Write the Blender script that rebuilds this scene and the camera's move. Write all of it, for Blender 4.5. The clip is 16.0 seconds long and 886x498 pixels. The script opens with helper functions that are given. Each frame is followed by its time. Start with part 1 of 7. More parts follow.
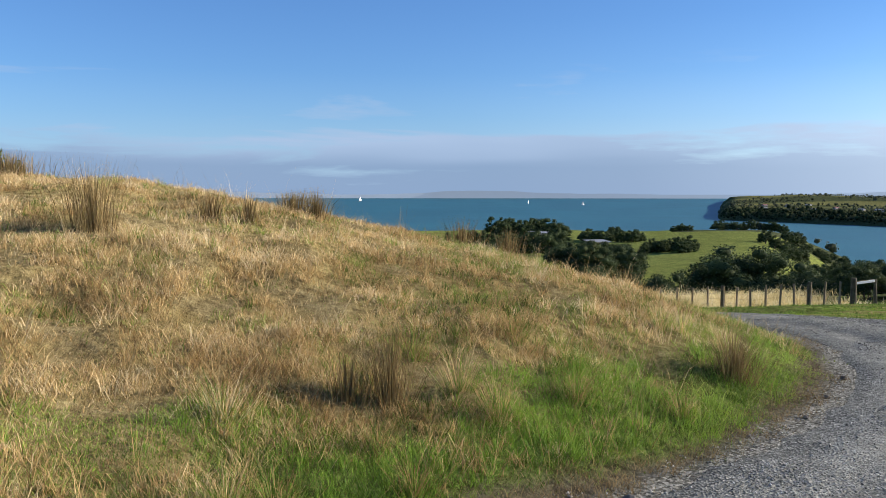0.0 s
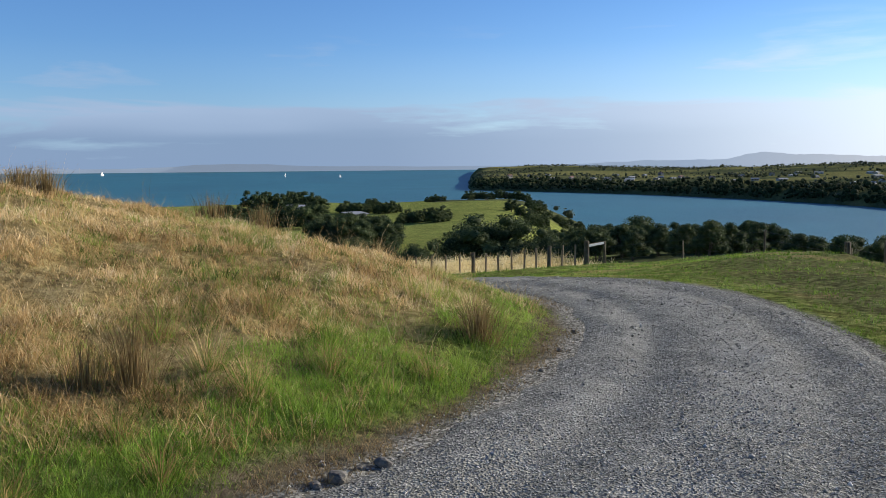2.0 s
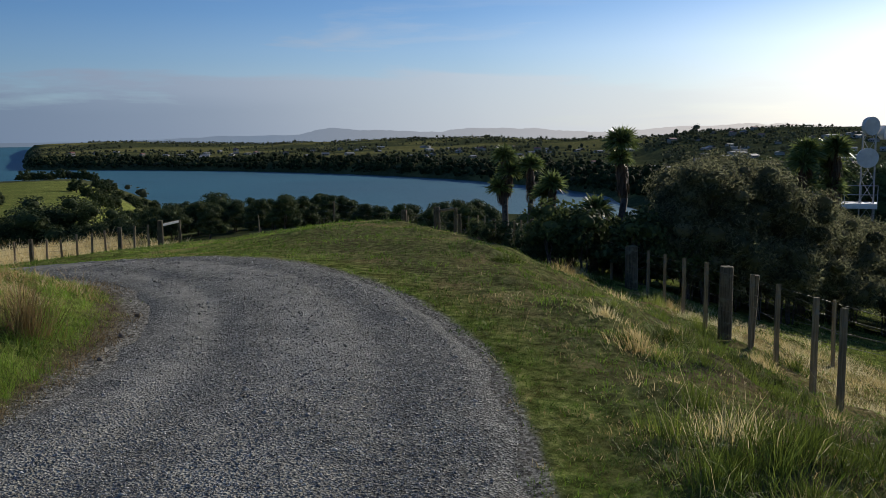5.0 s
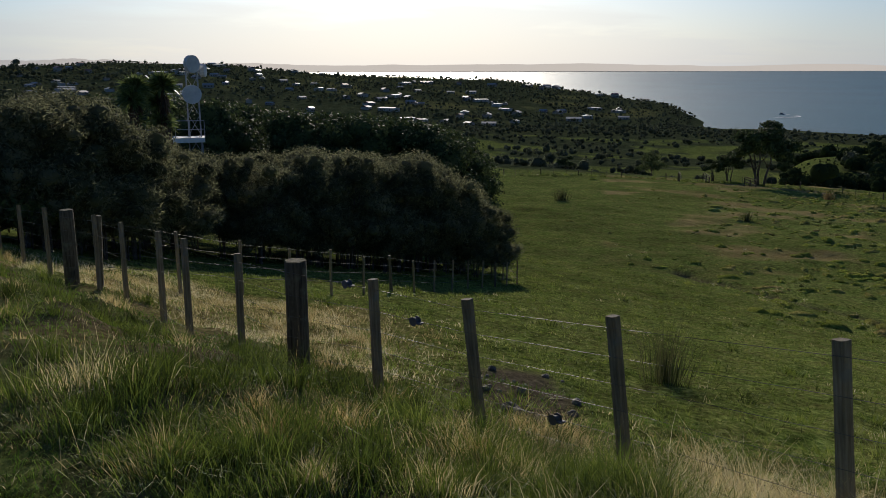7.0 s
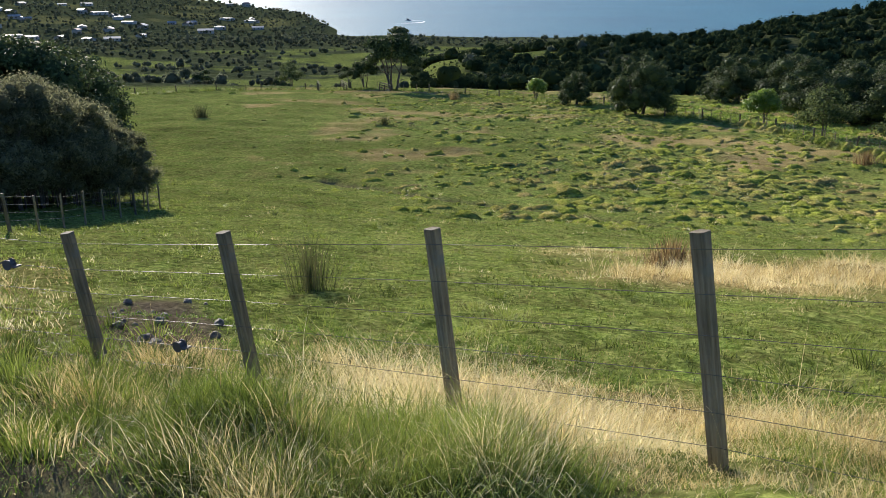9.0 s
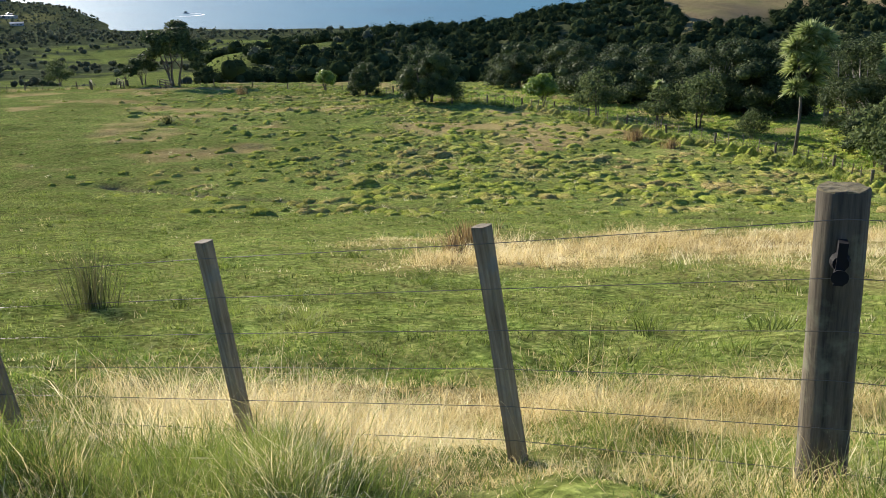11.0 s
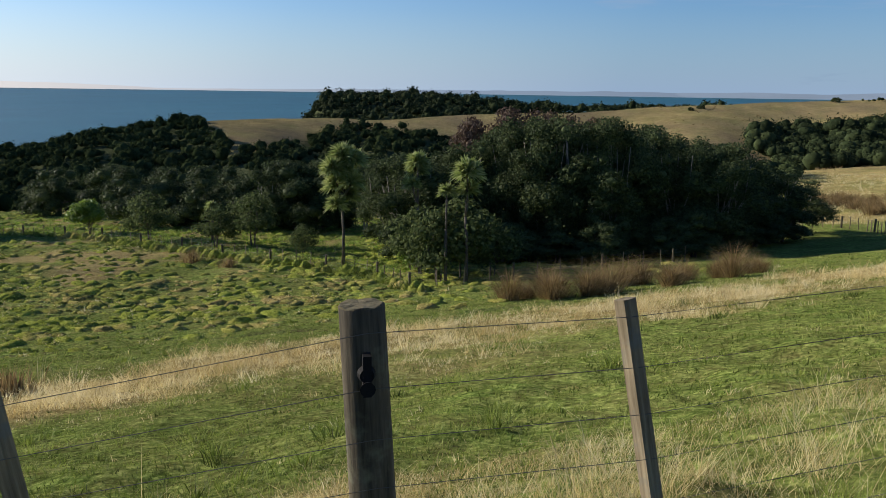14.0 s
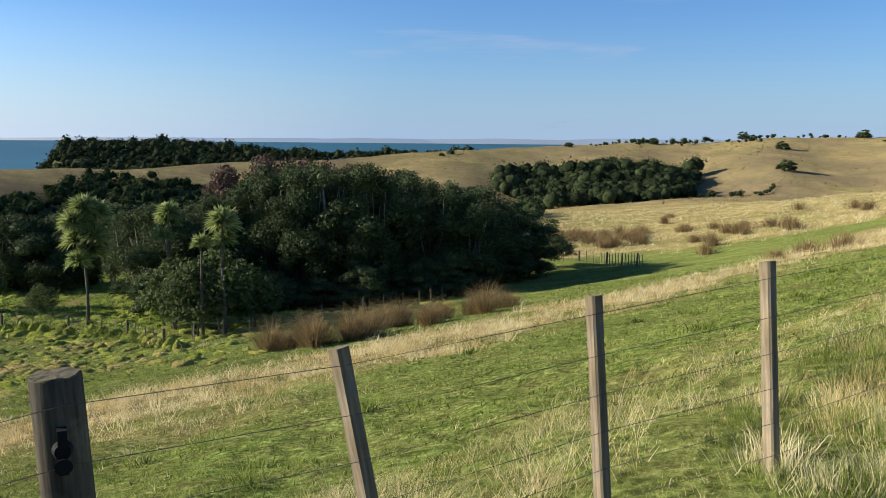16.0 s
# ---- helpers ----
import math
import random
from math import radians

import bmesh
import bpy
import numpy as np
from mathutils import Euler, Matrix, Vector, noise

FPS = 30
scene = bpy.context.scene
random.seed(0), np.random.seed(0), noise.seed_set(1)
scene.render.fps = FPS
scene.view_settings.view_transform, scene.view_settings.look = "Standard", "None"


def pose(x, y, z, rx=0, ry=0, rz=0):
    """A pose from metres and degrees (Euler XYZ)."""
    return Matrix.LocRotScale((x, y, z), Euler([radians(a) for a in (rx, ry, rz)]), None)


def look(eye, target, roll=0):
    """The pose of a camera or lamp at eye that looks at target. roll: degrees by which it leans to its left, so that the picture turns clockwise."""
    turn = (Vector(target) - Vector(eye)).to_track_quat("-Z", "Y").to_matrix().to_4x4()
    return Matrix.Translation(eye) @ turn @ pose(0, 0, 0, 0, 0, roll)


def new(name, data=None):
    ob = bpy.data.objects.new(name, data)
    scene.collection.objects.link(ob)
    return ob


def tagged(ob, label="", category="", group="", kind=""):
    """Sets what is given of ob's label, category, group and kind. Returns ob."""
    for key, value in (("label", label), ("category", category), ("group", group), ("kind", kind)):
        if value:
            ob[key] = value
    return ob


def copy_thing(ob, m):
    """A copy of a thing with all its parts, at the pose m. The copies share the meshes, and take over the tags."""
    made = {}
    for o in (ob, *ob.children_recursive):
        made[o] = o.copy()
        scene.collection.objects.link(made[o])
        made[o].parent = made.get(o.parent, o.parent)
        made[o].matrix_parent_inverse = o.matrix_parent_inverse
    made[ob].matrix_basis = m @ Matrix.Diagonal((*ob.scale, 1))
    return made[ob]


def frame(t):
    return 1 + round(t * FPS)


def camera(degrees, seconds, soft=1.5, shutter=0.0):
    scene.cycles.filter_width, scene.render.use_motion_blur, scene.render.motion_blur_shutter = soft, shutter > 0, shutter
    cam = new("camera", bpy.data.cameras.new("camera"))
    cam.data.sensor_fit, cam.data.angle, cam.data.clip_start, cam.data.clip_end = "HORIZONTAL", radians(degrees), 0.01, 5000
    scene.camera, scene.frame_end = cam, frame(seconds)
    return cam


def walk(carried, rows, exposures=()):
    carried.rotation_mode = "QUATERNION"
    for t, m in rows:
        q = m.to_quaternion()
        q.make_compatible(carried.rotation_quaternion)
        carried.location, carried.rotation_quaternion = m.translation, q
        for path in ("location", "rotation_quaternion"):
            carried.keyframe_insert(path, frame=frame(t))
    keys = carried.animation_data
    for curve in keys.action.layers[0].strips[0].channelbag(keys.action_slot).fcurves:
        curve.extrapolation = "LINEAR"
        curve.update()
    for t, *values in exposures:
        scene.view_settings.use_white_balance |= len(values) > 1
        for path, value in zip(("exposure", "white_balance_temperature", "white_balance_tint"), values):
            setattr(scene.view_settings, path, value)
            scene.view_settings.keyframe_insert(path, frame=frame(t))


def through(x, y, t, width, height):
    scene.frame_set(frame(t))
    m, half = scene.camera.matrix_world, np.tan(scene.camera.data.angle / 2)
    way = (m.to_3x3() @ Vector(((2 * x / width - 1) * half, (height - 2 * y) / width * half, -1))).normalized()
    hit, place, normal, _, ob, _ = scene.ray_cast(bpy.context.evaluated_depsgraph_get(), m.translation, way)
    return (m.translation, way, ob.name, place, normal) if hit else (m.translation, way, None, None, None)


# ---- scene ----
cam = camera(55.11, 16.0, soft=0.8)
PATH = [
    (0.0, pose(0.000, 0.000, 1.606, 86.41, -0.04, 2.44)),
    (0.5, pose(0.018, -0.001, 1.607, 86.50, -0.42, -1.00)),
    (1.0, pose(0.027, -0.016, 1.607, 86.45, -0.28, -5.48)),
    (1.5, pose(0.048, -0.020, 1.603, 85.65, 0.14, -9.82)),
    (2.0, pose(0.068, -0.018, 1.599, 84.51, 0.52, -13.80)),
    (2.5, pose(0.101, -0.017, 1.591, 83.80, 0.68, -18.02)),
    (3.0, pose(0.122, -0.027, 1.597, 83.98, 0.41, -22.07)),
    (5.5, pose(0.188, -0.160, 1.603, 81.85, 1.03, -51.61)),
    (6.0, pose(0.181, -0.144, 1.615, 81.31, 1.20, -64.11)),
    (6.5, pose(0.165, -0.162, 1.621, 80.19, 0.82, -75.13)),
    (7.0, pose(0.169, -0.205, 1.617, 78.03, 0.14, -84.37)),
    (7.5, pose(0.182, -0.228, 1.607, 75.96, -0.44, -91.21)),
    (8.0, pose(0.187, -0.253, 1.594, 74.03, -0.45, -96.48)),
    (8.5, pose(0.211, -0.330, 1.582, 72.73, -0.05, -102.29)),
    (9.0, pose(0.252, -0.462, 1.579, 72.10, 0.46, -108.20)),
    (9.5, pose(0.303, -0.600, 1.572, 71.92, 0.40, -114.11)),
    (12.0, pose(0.461, -0.642, 1.577, 71.32, 0.10, -129.94)),
    (12.5, pose(0.492, -0.668, 1.580, 72.27, -0.41, -137.12)),
    (13.0, pose(0.471, -0.701, 1.577, 75.19, -0.14, -143.44)),
    (13.5, pose(0.411, -0.733, 1.589, 77.99, -0.54, -147.70)),
    (14.0, pose(0.365, -0.767, 1.603, 79.47, -0.84, -151.50)),
    (14.5, pose(0.331, -0.791, 1.611, 80.45, -0.61, -155.37)),
    (15.0, pose(0.281, -0.803, 1.612, 81.47, -0.43, -158.99)),
    (15.5, pose(0.226, -0.808, 1.625, 82.26, -0.47, -163.47)),
    (16.0, pose(0.181, -0.824, 1.629, 82.75, -0.50, -167.64)),
]
walk(cam, PATH, [(0.0, 1.18), (2.0, 1.02), (3.0, 0.85), (5.3, 0.05), (6.0, -0.42), (6.5, -0.65), (7.0, -0.15), (7.5, 0.3), (8.0, 0.65), (8.5, 1.05), (9.7, 1.65), (12.0, 1.55), (13.0, 1.5), (13.5, 1.12), (14.0, 0.75), (14.5, 1.0), (16.0, 1.08)])

# ---- sky and sun ----
SUN_BEARING, SUN_HEIGHT = 82.0, 20.0
world = bpy.data.worlds.new("sky")
scene.world = world
world.use_nodes = True
wn, wl = world.node_tree.nodes, world.node_tree.links
wn.clear()


def wnode(kind, **values):
    n = wn.new(kind)
    for k, v in values.items():
        n.inputs[k].default_value = v
    return n


def wmath(op, a, b=None):
    n = wn.new("ShaderNodeMath")
    n.operation = op
    for i, v in enumerate((a, b)):
        if v is None:
            continue
        if isinstance(v, (int, float)):
            n.inputs[i].default_value = v
        else:
            wl.new(v, n.inputs[i])
    return n.outputs[0]


sky = wn.new("ShaderNodeTexSky")
sky.sky_type, sky.sun_disc = "NISHITA", False
sky.sun_elevation, sky.sun_rotation = radians(SUN_HEIGHT), radians(SUN_BEARING)
sky.air_density, sky.dust_density, sky.ozone_density = 1.0, 0.3, 2.0
coord = wn.new("ShaderNodeTexCoord")
split = wn.new("ShaderNodeSeparateXYZ")
wl.new(coord.outputs["Generated"], split.inputs[0])
up = split.outputs["Z"]
# streaky cloud: noise drawn out along the horizon
stretch = wn.new("ShaderNodeMapping")
stretch.inputs["Scale"].default_value = (1.0, 1.0, 9.0)
wl.new(coord.outputs["Generated"], stretch.inputs[0])
wisp = wnode("ShaderNodeTexNoise", Scale=3.2, Detail=8.0, Roughness=0.55, Distortion=0.3)
wl.new(stretch.outputs[0], wisp.inputs["Vector"])
broad = wnode("ShaderNodeTexNoise", Scale=1.7, Detail=3.0, Roughness=0.5)
wl.new(stretch.outputs[0], broad.inputs["Vector"])


def wramp(value, stops):
    n = wn.new("ShaderNodeValToRGB")
    while len(n.color_ramp.elements) < len(stops):
        n.color_ramp.elements.new(0.5)
    for e, (p, c) in zip(n.color_ramp.elements, stops):
        e.position, e.color = p, (c, c, c, 1)
    wl.new(value, n.inputs[0])
    return n.outputs[0]


bank = wramp(up, [(0.0, 1.0), (0.04, 0.92), (0.06, 0.66), (0.08, 0.25), (0.095, 0.0)])
north = wramp(wmath("ADD", wmath("MULTIPLY", split.outputs["Y"], 0.5), 0.5), [(0.28, 0.0), (0.52, 1.0)])
edge = wmath("ADD", wmath("MULTIPLY", bank, north), wmath("MULTIPLY", wmath("SUBTRACT", wisp.outputs[0], 0.5), 2.6))
low = wmath("MULTIPLY", wramp(edge, [(0.42, 0.0), (0.72, 1.0)]), wramp(up, [(0.0, 1.0), (0.10, 1.0), (0.13, 0.0)]))
high = wmath("MULTIPLY", wramp(wisp.outputs[0], [(0.595, 0.0), (0.70, 0.65)]), wramp(up, [(0.07, 0.0), (0.10, 1.0), (0.13, 0.7), (0.17, 0.0)]))
cover = wmath("MAXIMUM", low, high)
tone = wn.new("ShaderNodeMix")
tone.data_type = "RGBA"
tone.inputs[6].default_value, tone.inputs[7].default_value = (2.0, 2.9, 4.5, 1), (3.7, 4.7, 6.5, 1)
wl.new(wramp(wmath("ADD", up, wmath("MULTIPLY", wmath("SUBTRACT", broad.outputs[0], 0.5), 0.12)), [(0.04, 0.0), (0.085, 1.0)]), tone.inputs[0])
clouds = wn.new("ShaderNodeMix")
clouds.data_type = "RGBA"
clear = wn.new("ShaderNodeMix")
clear.data_type, clear.blend_type = "RGBA", "MULTIPLY"
clear.inputs[0].default_value = 1.0
wl.new(sky.outputs[0], clear.inputs[6])
# clear blue away from the sun, whitish glare about it
aim = wn.new("ShaderNodeVectorMath")
aim.operation = "DOT_PRODUCT"
aim.inputs[1].default_value = (math.sin(radians(SUN_BEARING)) * math.cos(radians(SUN_HEIGHT)), math.cos(radians(SUN_BEARING)) * math.cos(radians(SUN_HEIGHT)), math.sin(radians(SUN_HEIGHT)))
wl.new(coord.outputs["Generated"], aim.inputs[0])
glare = wn.new("ShaderNodeMix")
glare.data_type = "RGBA"
glare.inputs[6].default_value, glare.inputs[7].default_value = (0.60, 0.92, 1.42, 1), (1.55, 1.65, 2.05, 1)
wl.new(wmath("MULTIPLY", wramp(aim.outputs["Value"], [(0.1, 0.0), (0.5, 0.14), (0.76, 0.3), (0.87, 0.6), (0.96, 1.0)]), wramp(up, [(0.10, 1.0), (0.20, 0.0)])), glare.inputs[0])
wl.new(glare.outputs[2], clear.inputs[7])
# pale haze low over the horizon, brighter towards the sun
veil = wn.new("ShaderNodeMix")
veil.data_type = "RGBA"
veil.inputs[6].default_value, veil.inputs[7].default_value = (3.5, 4.9, 7.2, 1), (19.0, 18.7, 18.0, 1)
wl.new(wramp(aim.outputs["Value"], [(0.15, 0.0), (0.5, 0.14), (0.74, 0.34), (0.86, 0.52), (0.95, 0.95)]), veil.inputs[0])
hazy = wn.new("ShaderNodeMix")
hazy.data_type = "RGBA"
wl.new(wramp(up, [(0.0, 0.85), (0.03, 0.6), (0.09, 0.15), (0.14, 0.0)]), hazy.inputs[0])
wl.new(clear.outputs[2], hazy.inputs[6])
wl.new(veil.outputs[2], hazy.inputs[7])
wl.new(hazy.outputs[2], clouds.inputs[6])
# cloud thins out about the sun, and is lit by the sky behind it
wl.new(wmath("MULTIPLY", cover, wramp(aim.outputs["Value"], [(0.6, 0.88), (0.85, 0.45)])), clouds.inputs[0])
lit = wn.new("ShaderNodeMix")
lit.data_type, lit.blend_type = "RGBA", "MIX"
wl.new(wramp(aim.outputs["Value"], [(0.3, 0.15), (0.55, 0.5), (0.76, 1.0)]), lit.inputs[0])
wl.new(tone.outputs[2], lit.inputs[6])
wl.new(veil.outputs[2], lit.inputs[7])
wl.new(lit.outputs[2], clouds.inputs[7])
back = wnode("ShaderNodeBackground", Strength=0.052)
wl.new(clouds.outputs[2], back.inputs["Color"])
wout = wn.new("ShaderNodeOutputWorld")
wl.new(back.outputs[0], wout.inputs["Surface"])

sun = new("sun", bpy.data.lights.new("sun", "SUN"))
sun.data.energy, sun.data.angle, sun.data.color = 5.0, radians(0.55), (1.0, 0.90, 0.77)
sb, sh = radians(SUN_BEARING), radians(SUN_HEIGHT)
SUN_WAY = Vector((math.sin(sb) * math.cos(sh), math.cos(sb) * math.cos(sh), math.sin(sh)))
sun.matrix_world = look((0, 0, 80), Vector((0, 0, 80)) - SUN_WAY)

# ---- the lie of the land: height in metres at (x, y), from named landforms ----
def sstep(a, b, v):
    t = np.clip((v - a) / (b - a), 0, 1)
    return t * t * (3 - 2 * t)


def hash2(ix, iy, seed):
    h = (ix.astype(np.int64) * 374761393 + iy.astype(np.int64) * 668265263 + seed * 1442695041) & 0xFFFFFFFF
    h = ((h ^ (h >> 13)) * 1274126177) & 0xFFFFFFFF
    return ((h ^ (h >> 16)) & 0xFFFFFF) / float(0xFFFFFF)


def vnoise(x, y, seed=0):
    ix, iy = np.floor(x), np.floor(y)
    fx, fy = x - ix, y - iy
    fx, fy = fx * fx * (3 - 2 * fx), fy * fy * (3 - 2 * fy)
    a, b = hash2(ix, iy, seed), hash2(ix + 1, iy, seed)
    c, d = hash2(ix, iy + 1, seed), hash2(ix + 1, iy + 1, seed)
    return (a + (b - a) * fx) * (1 - fy) + (c + (d - c) * fx) * fy - 0.5


def fbm(x, y, seed=0, octaves=4):
    s, k = 0, 1.0
    for o in range(octaves):
        s = s + vnoise(x / k * 1.0, y / k * 1.0, seed + o) * k
        k *= 0.5
    return s


def soft_interp(v, xs, zs, w):
    return (np.interp(v - w, xs, zs) + 2 * np.interp(v, xs, zs) + np.interp(v + w, xs, zs)) / 4


NX, NY = 0.85, -0.53          # the way the paddock falls
SEA = -58.0
ROAD_IN = [(-9.0, -4.4), (-4.0, 0.3), (-1.2, 2.8), (0.55, 4.25), (1.55, 5.1), (2.55, 6.3), (3.4, 7.7), (3.85, 9.4), (3.7, 11.0), (3.4, 13.5), (2.6, 17.5), (0.0, 26.0), (-8.0, 40.0)]
ROAD_OUT = [(-6.5, -7.0), (-1.9, -2.9), (0.85, -0.34), (2.76, 2.07), (3.95, 3.42), (4.9, 4.8), (5.85, 7.0), (6.35, 9.4), (6.3, 11.4), (6.0, 14.0), (5.2, 18.2), (2.8, 27.0), (-5.2, 41.2)]


def rounded(pts):
    """A polyline with its corners cut."""
    out = [pts[0]]
    for (ax, ay), (bx, by) in zip(pts[:-1], pts[1:]):
        out += [(ax * 0.75 + bx * 0.25, ay * 0.75 + by * 0.25), (ax * 0.25 + bx * 0.75, ay * 0.25 + by * 0.75)]
    return out + [pts[-1]]


ROAD_IN, ROAD_OUT = rounded(ROAD_IN), rounded(ROAD_OUT)
DRAIN = [(58.0, -9.0), (47.5, -14.0), (34.3, -21.4), (24.3, -26.1), (17.0, -30.5), (12.0, -36.0)]


def bearing(x, y):
    return (np.degrees(np.arctan2(x - 0.3, y + 0.35)) + 90) % 360 - 90


def line_distance(x, y, pts):
    """Signed distance to a polyline: positive on its left."""
    best, sign = np.full(np.shape(x), 1e9), np.ones(np.shape(x))
    for (ax, ay), (bx, by) in zip(pts[:-1], pts[1:]):
        dx, dy = bx - ax, by - ay
        L2 = dx * dx + dy * dy
        t = np.clip(((x - ax) * dx + (y - ay) * dy) / L2, 0, 1)
        d = np.hypot(x - ax - t * dx, y - ay - t * dy)
        s = np.where(dx * (y - ay) - dy * (x - ax) > 0, 1.0, -1.0)
        near = d < best
        best, sign = np.where(near, d, best), np.where(near, s, sign)
    return best * sign


def landform(b, r, b0, b1, soft0, soft1, rs, zs, floor=-75.0):
    """A stretch of country between two bearings, with a height for each distance."""
    k = np.minimum(sstep(b0 - soft0, b0 + soft0, b), 1 - sstep(b1 - soft1, b1 + soft1, b))
    z = soft_interp(np.log(np.maximum(r, 1.0)), np.log(np.array(rs)), zs, 0.04)
    return floor + (z - floor) * k


# skyline of the ridge across the gully: how steeply the eye looks at its crest, by bearing
CREST_B = [104, 112, 118, 125, 128.6, 133, 136, 142, 149.5, 157, 165, 170, 174.6, 183, 188, 195, 215]
CREST_S = [-0.11, -0.092, -0.081, -0.074, -0.058, -0.046, -0.039, -0.0345, -0.0285, -0.0215, -0.0137, -0.0109, -0.0055, -0.0016, 0.003, 0.0039, 0.004]


def cross_ridge(b, r):
    """A long face rising out of the gully to a crest, with spurs and hollows, then falling away."""
    rc = np.interp(b, [104, 135, 160, 175, 200], [300, 370, 430, 480, 500])
    zc = 1.6 + rc * soft_interp(b, CREST_B, CREST_S, 1.0)
    zf = np.interp(b, [104, 150, 175, 185, 200, 215], [-36, -37, -38, -34, -26, -22])
    k = (r - 175) / (rc - 175)
    fold = 3.2 * np.sin(b * 0.62 + r * 0.011) * np.clip(k, 0, 1) * np.clip(1 - k, 0, 1) * 2.4
    face = zf + (zc - zf) * np.clip(k, 0, 1) ** 0.92 + fold
    z = np.where(k < 1, face, zc - 0.05 * (r - rc) - 0.0007 * (r - rc) ** 2)
    return np.maximum(-75 + (z + 75) * sstep(100, 108, b), -75)


def town_ridge(b, r):
    """The ridge with the township, running down to the sea at its end."""
    rc = np.interp(b, [56, 88, 95, 99, 102, 105], [1450, 1450, 1300, 1150, 980, 860])
    zc = rc * soft_interp(b, [48, 56, 63, 71, 75, 80, 88, 95, 99, 101.7, 104, 107], [-0.03, 0.004, 0.0085, 0.006, -0.001, -0.006, -0.011, -0.026, -0.037, -0.058, -0.07, -0.09], 0.6) - 2
    k = (r - 640) / (rc - 640)
    z = np.where(k < 1, -60 + (zc + 60) * np.clip(k, 0, 1) ** 0.85, zc - 0.04 * (r - rc) - 0.0004 * (r - rc) ** 2)
    return np.maximum(-75 + (z + 75) * sstep(46, 58, b) * (1 - sstep(104, 108, b)), -75) - 3 * (k < 0)


def height(x, y, rough=True):
    x, y = np.asarray(x, float), np.asarray(y, float)
    u = x * NX + y * NY
    r = np.hypot(x - 0.3, y + 0.35) + 0.01
    b = bearing(x, y)
    z = soft_interp(u, [-90, 0, 2.2, 3.2, 4.0, 5.0, 7.1, 13.6, 24.4, 39, 50, 62, 90, 146, 160, 200, 300, 450, 700, 950, 1100],
                    [0.6, 0.0, -0.03, -0.22, -0.5, -0.95, -1.65, -3.5, -6.2, -9.5, -11.2, -12.0, -13.5, -17.4, -19.5, -28, -37, -45, -51, -61, -75], 0.35)
    d = line_distance(x, y, ROAD_IN)
    # the north side falls to the bay
    g = soft_interp(y - 0.25 * (x - 8) - 1.2 * np.clip(d, 0, 14), [9, 12, 16.4, 19.5, 24, 28, 31, 41.6, 52, 62, 120, 300, 600, 800],
                    [0.0, -0.12, -0.6, -1.0, -1.55, -2.2, -2.6, -4.25, -4.8, -7.5, -18, -34, -60, -75], 1.0)
    z = z + np.where(y > 0, g, 0)
    # the dry-grass hill inside the bend
    foot = np.clip(d - 0.25, 0, None)
    hill = 2.7 * (1 - np.exp(-foot / 9.5))
    back = np.clip((y + 0.25 * x - 14) / 22, 0, 3)
    z = z + hill - 4.5 * back ** 2 * (d > 0) * sstep(0, 3, d)
    # the brow above the gully to the south
    z = z + 4.3 * sstep(56, 168, -y) * sstep(176, 200, b) * (1 - sstep(190, 260, r))
    far = np.maximum.reduce([
        # green point beyond the valley
        landform(b, r, -9, 22.5, 4, 5, [140, 230, 330, 600, 900, 1020], [-40, -28, -25, -24, -33, -75]),
        # farther shore of the bay
        landform(b, r - (2200 - np.clip(b - 15.6, 0, 60) * 36) + 1000, 15.6, 75, 0.7, 10, [992, 1000, 1015, 1300, 1900, 2400, 3200, 3600], [-75, -60, -42, -30, -22, -4, 0, -75]),
        # ridge with the township
        town_ridge(b, r),
        # bush-covered ridge across the gully, going over into dry-grass downs
        cross_ridge(b, r),
        # headland
        landform(b, r, 142.3, 174, 1.8, 5, [640, 720, 850, 980, 1100], [-75, -28, -7, -10, -75]) - 8 * sstep(147, 160, b),
    ])
    k = sstep(150, 235, r)
    z = np.where(r > 150, np.maximum(z, far * k + z * (1 - k)), z)
    if rough:
        drain = np.abs(line_distance(x, y, DRAIN))
        z = z - 0.24 * np.exp(-(drain / 0.5) ** 2) * (r < 56)
        z = z + (0.13 * fbm(x / 0.85, y / 0.85, 15, 2) + 0.05 * np.clip(vnoise(x / 0.6, y / 0.6, 12) * 2.2 + 0.1, 0, 1)) * sstep(0.4, 1.4, d) * (r < 40)
        z = z + 0.15 * fbm(x / 0.7, y / 0.7, 16, 2) * sstep(2.3, 3.6, u) * (1 - 0.5 * sstep(7, 12, u)) * (r < 40)
        knolls = np.clip(vnoise(x / 0.6, y / 0.6, 19) * 2.2 + 0.2, 0, 1)
        z = z + 0.11 * knolls * sstep(2.1, 3.0, u) * (1 - sstep(4.6, 6.0, u + 1.2 * sstep(96, 112, b))) * (r < 30) * (1 - 0.7 * sstep(150, 170, b))
        lumps = np.clip(vnoise(x / 1.7, y / 1.7, 17) * 2.6 + 0.1, 0, 1) * np.clip(1.2 * vnoise(x / 14, y / 14, 18) + 0.75, 0, 1)
        z = z + 0.15 * lumps * sstep(44, 56, u) * (r < 175) * sstep(92, 104, b)
        z = z + 0.16 * fbm(x / 2.6, y / 2.6, 5, 3) * np.where(d > 0, sstep(0.2, 2.0, np.abs(d - 1.5) - 1.4), sstep(0.15, 1.8, -line_distance(x, y, ROAD_OUT))) * sstep(2, 8, r) * (1 + 0.9 * sstep(45, 58, u) * (r < 170))
        z = z + sstep(40, 300, r) * (r / 300) ** 0.7 * 2.6 * fbm(x / (20 + r * 0.12), y / (20 + r * 0.12), 9, 3)
    return z

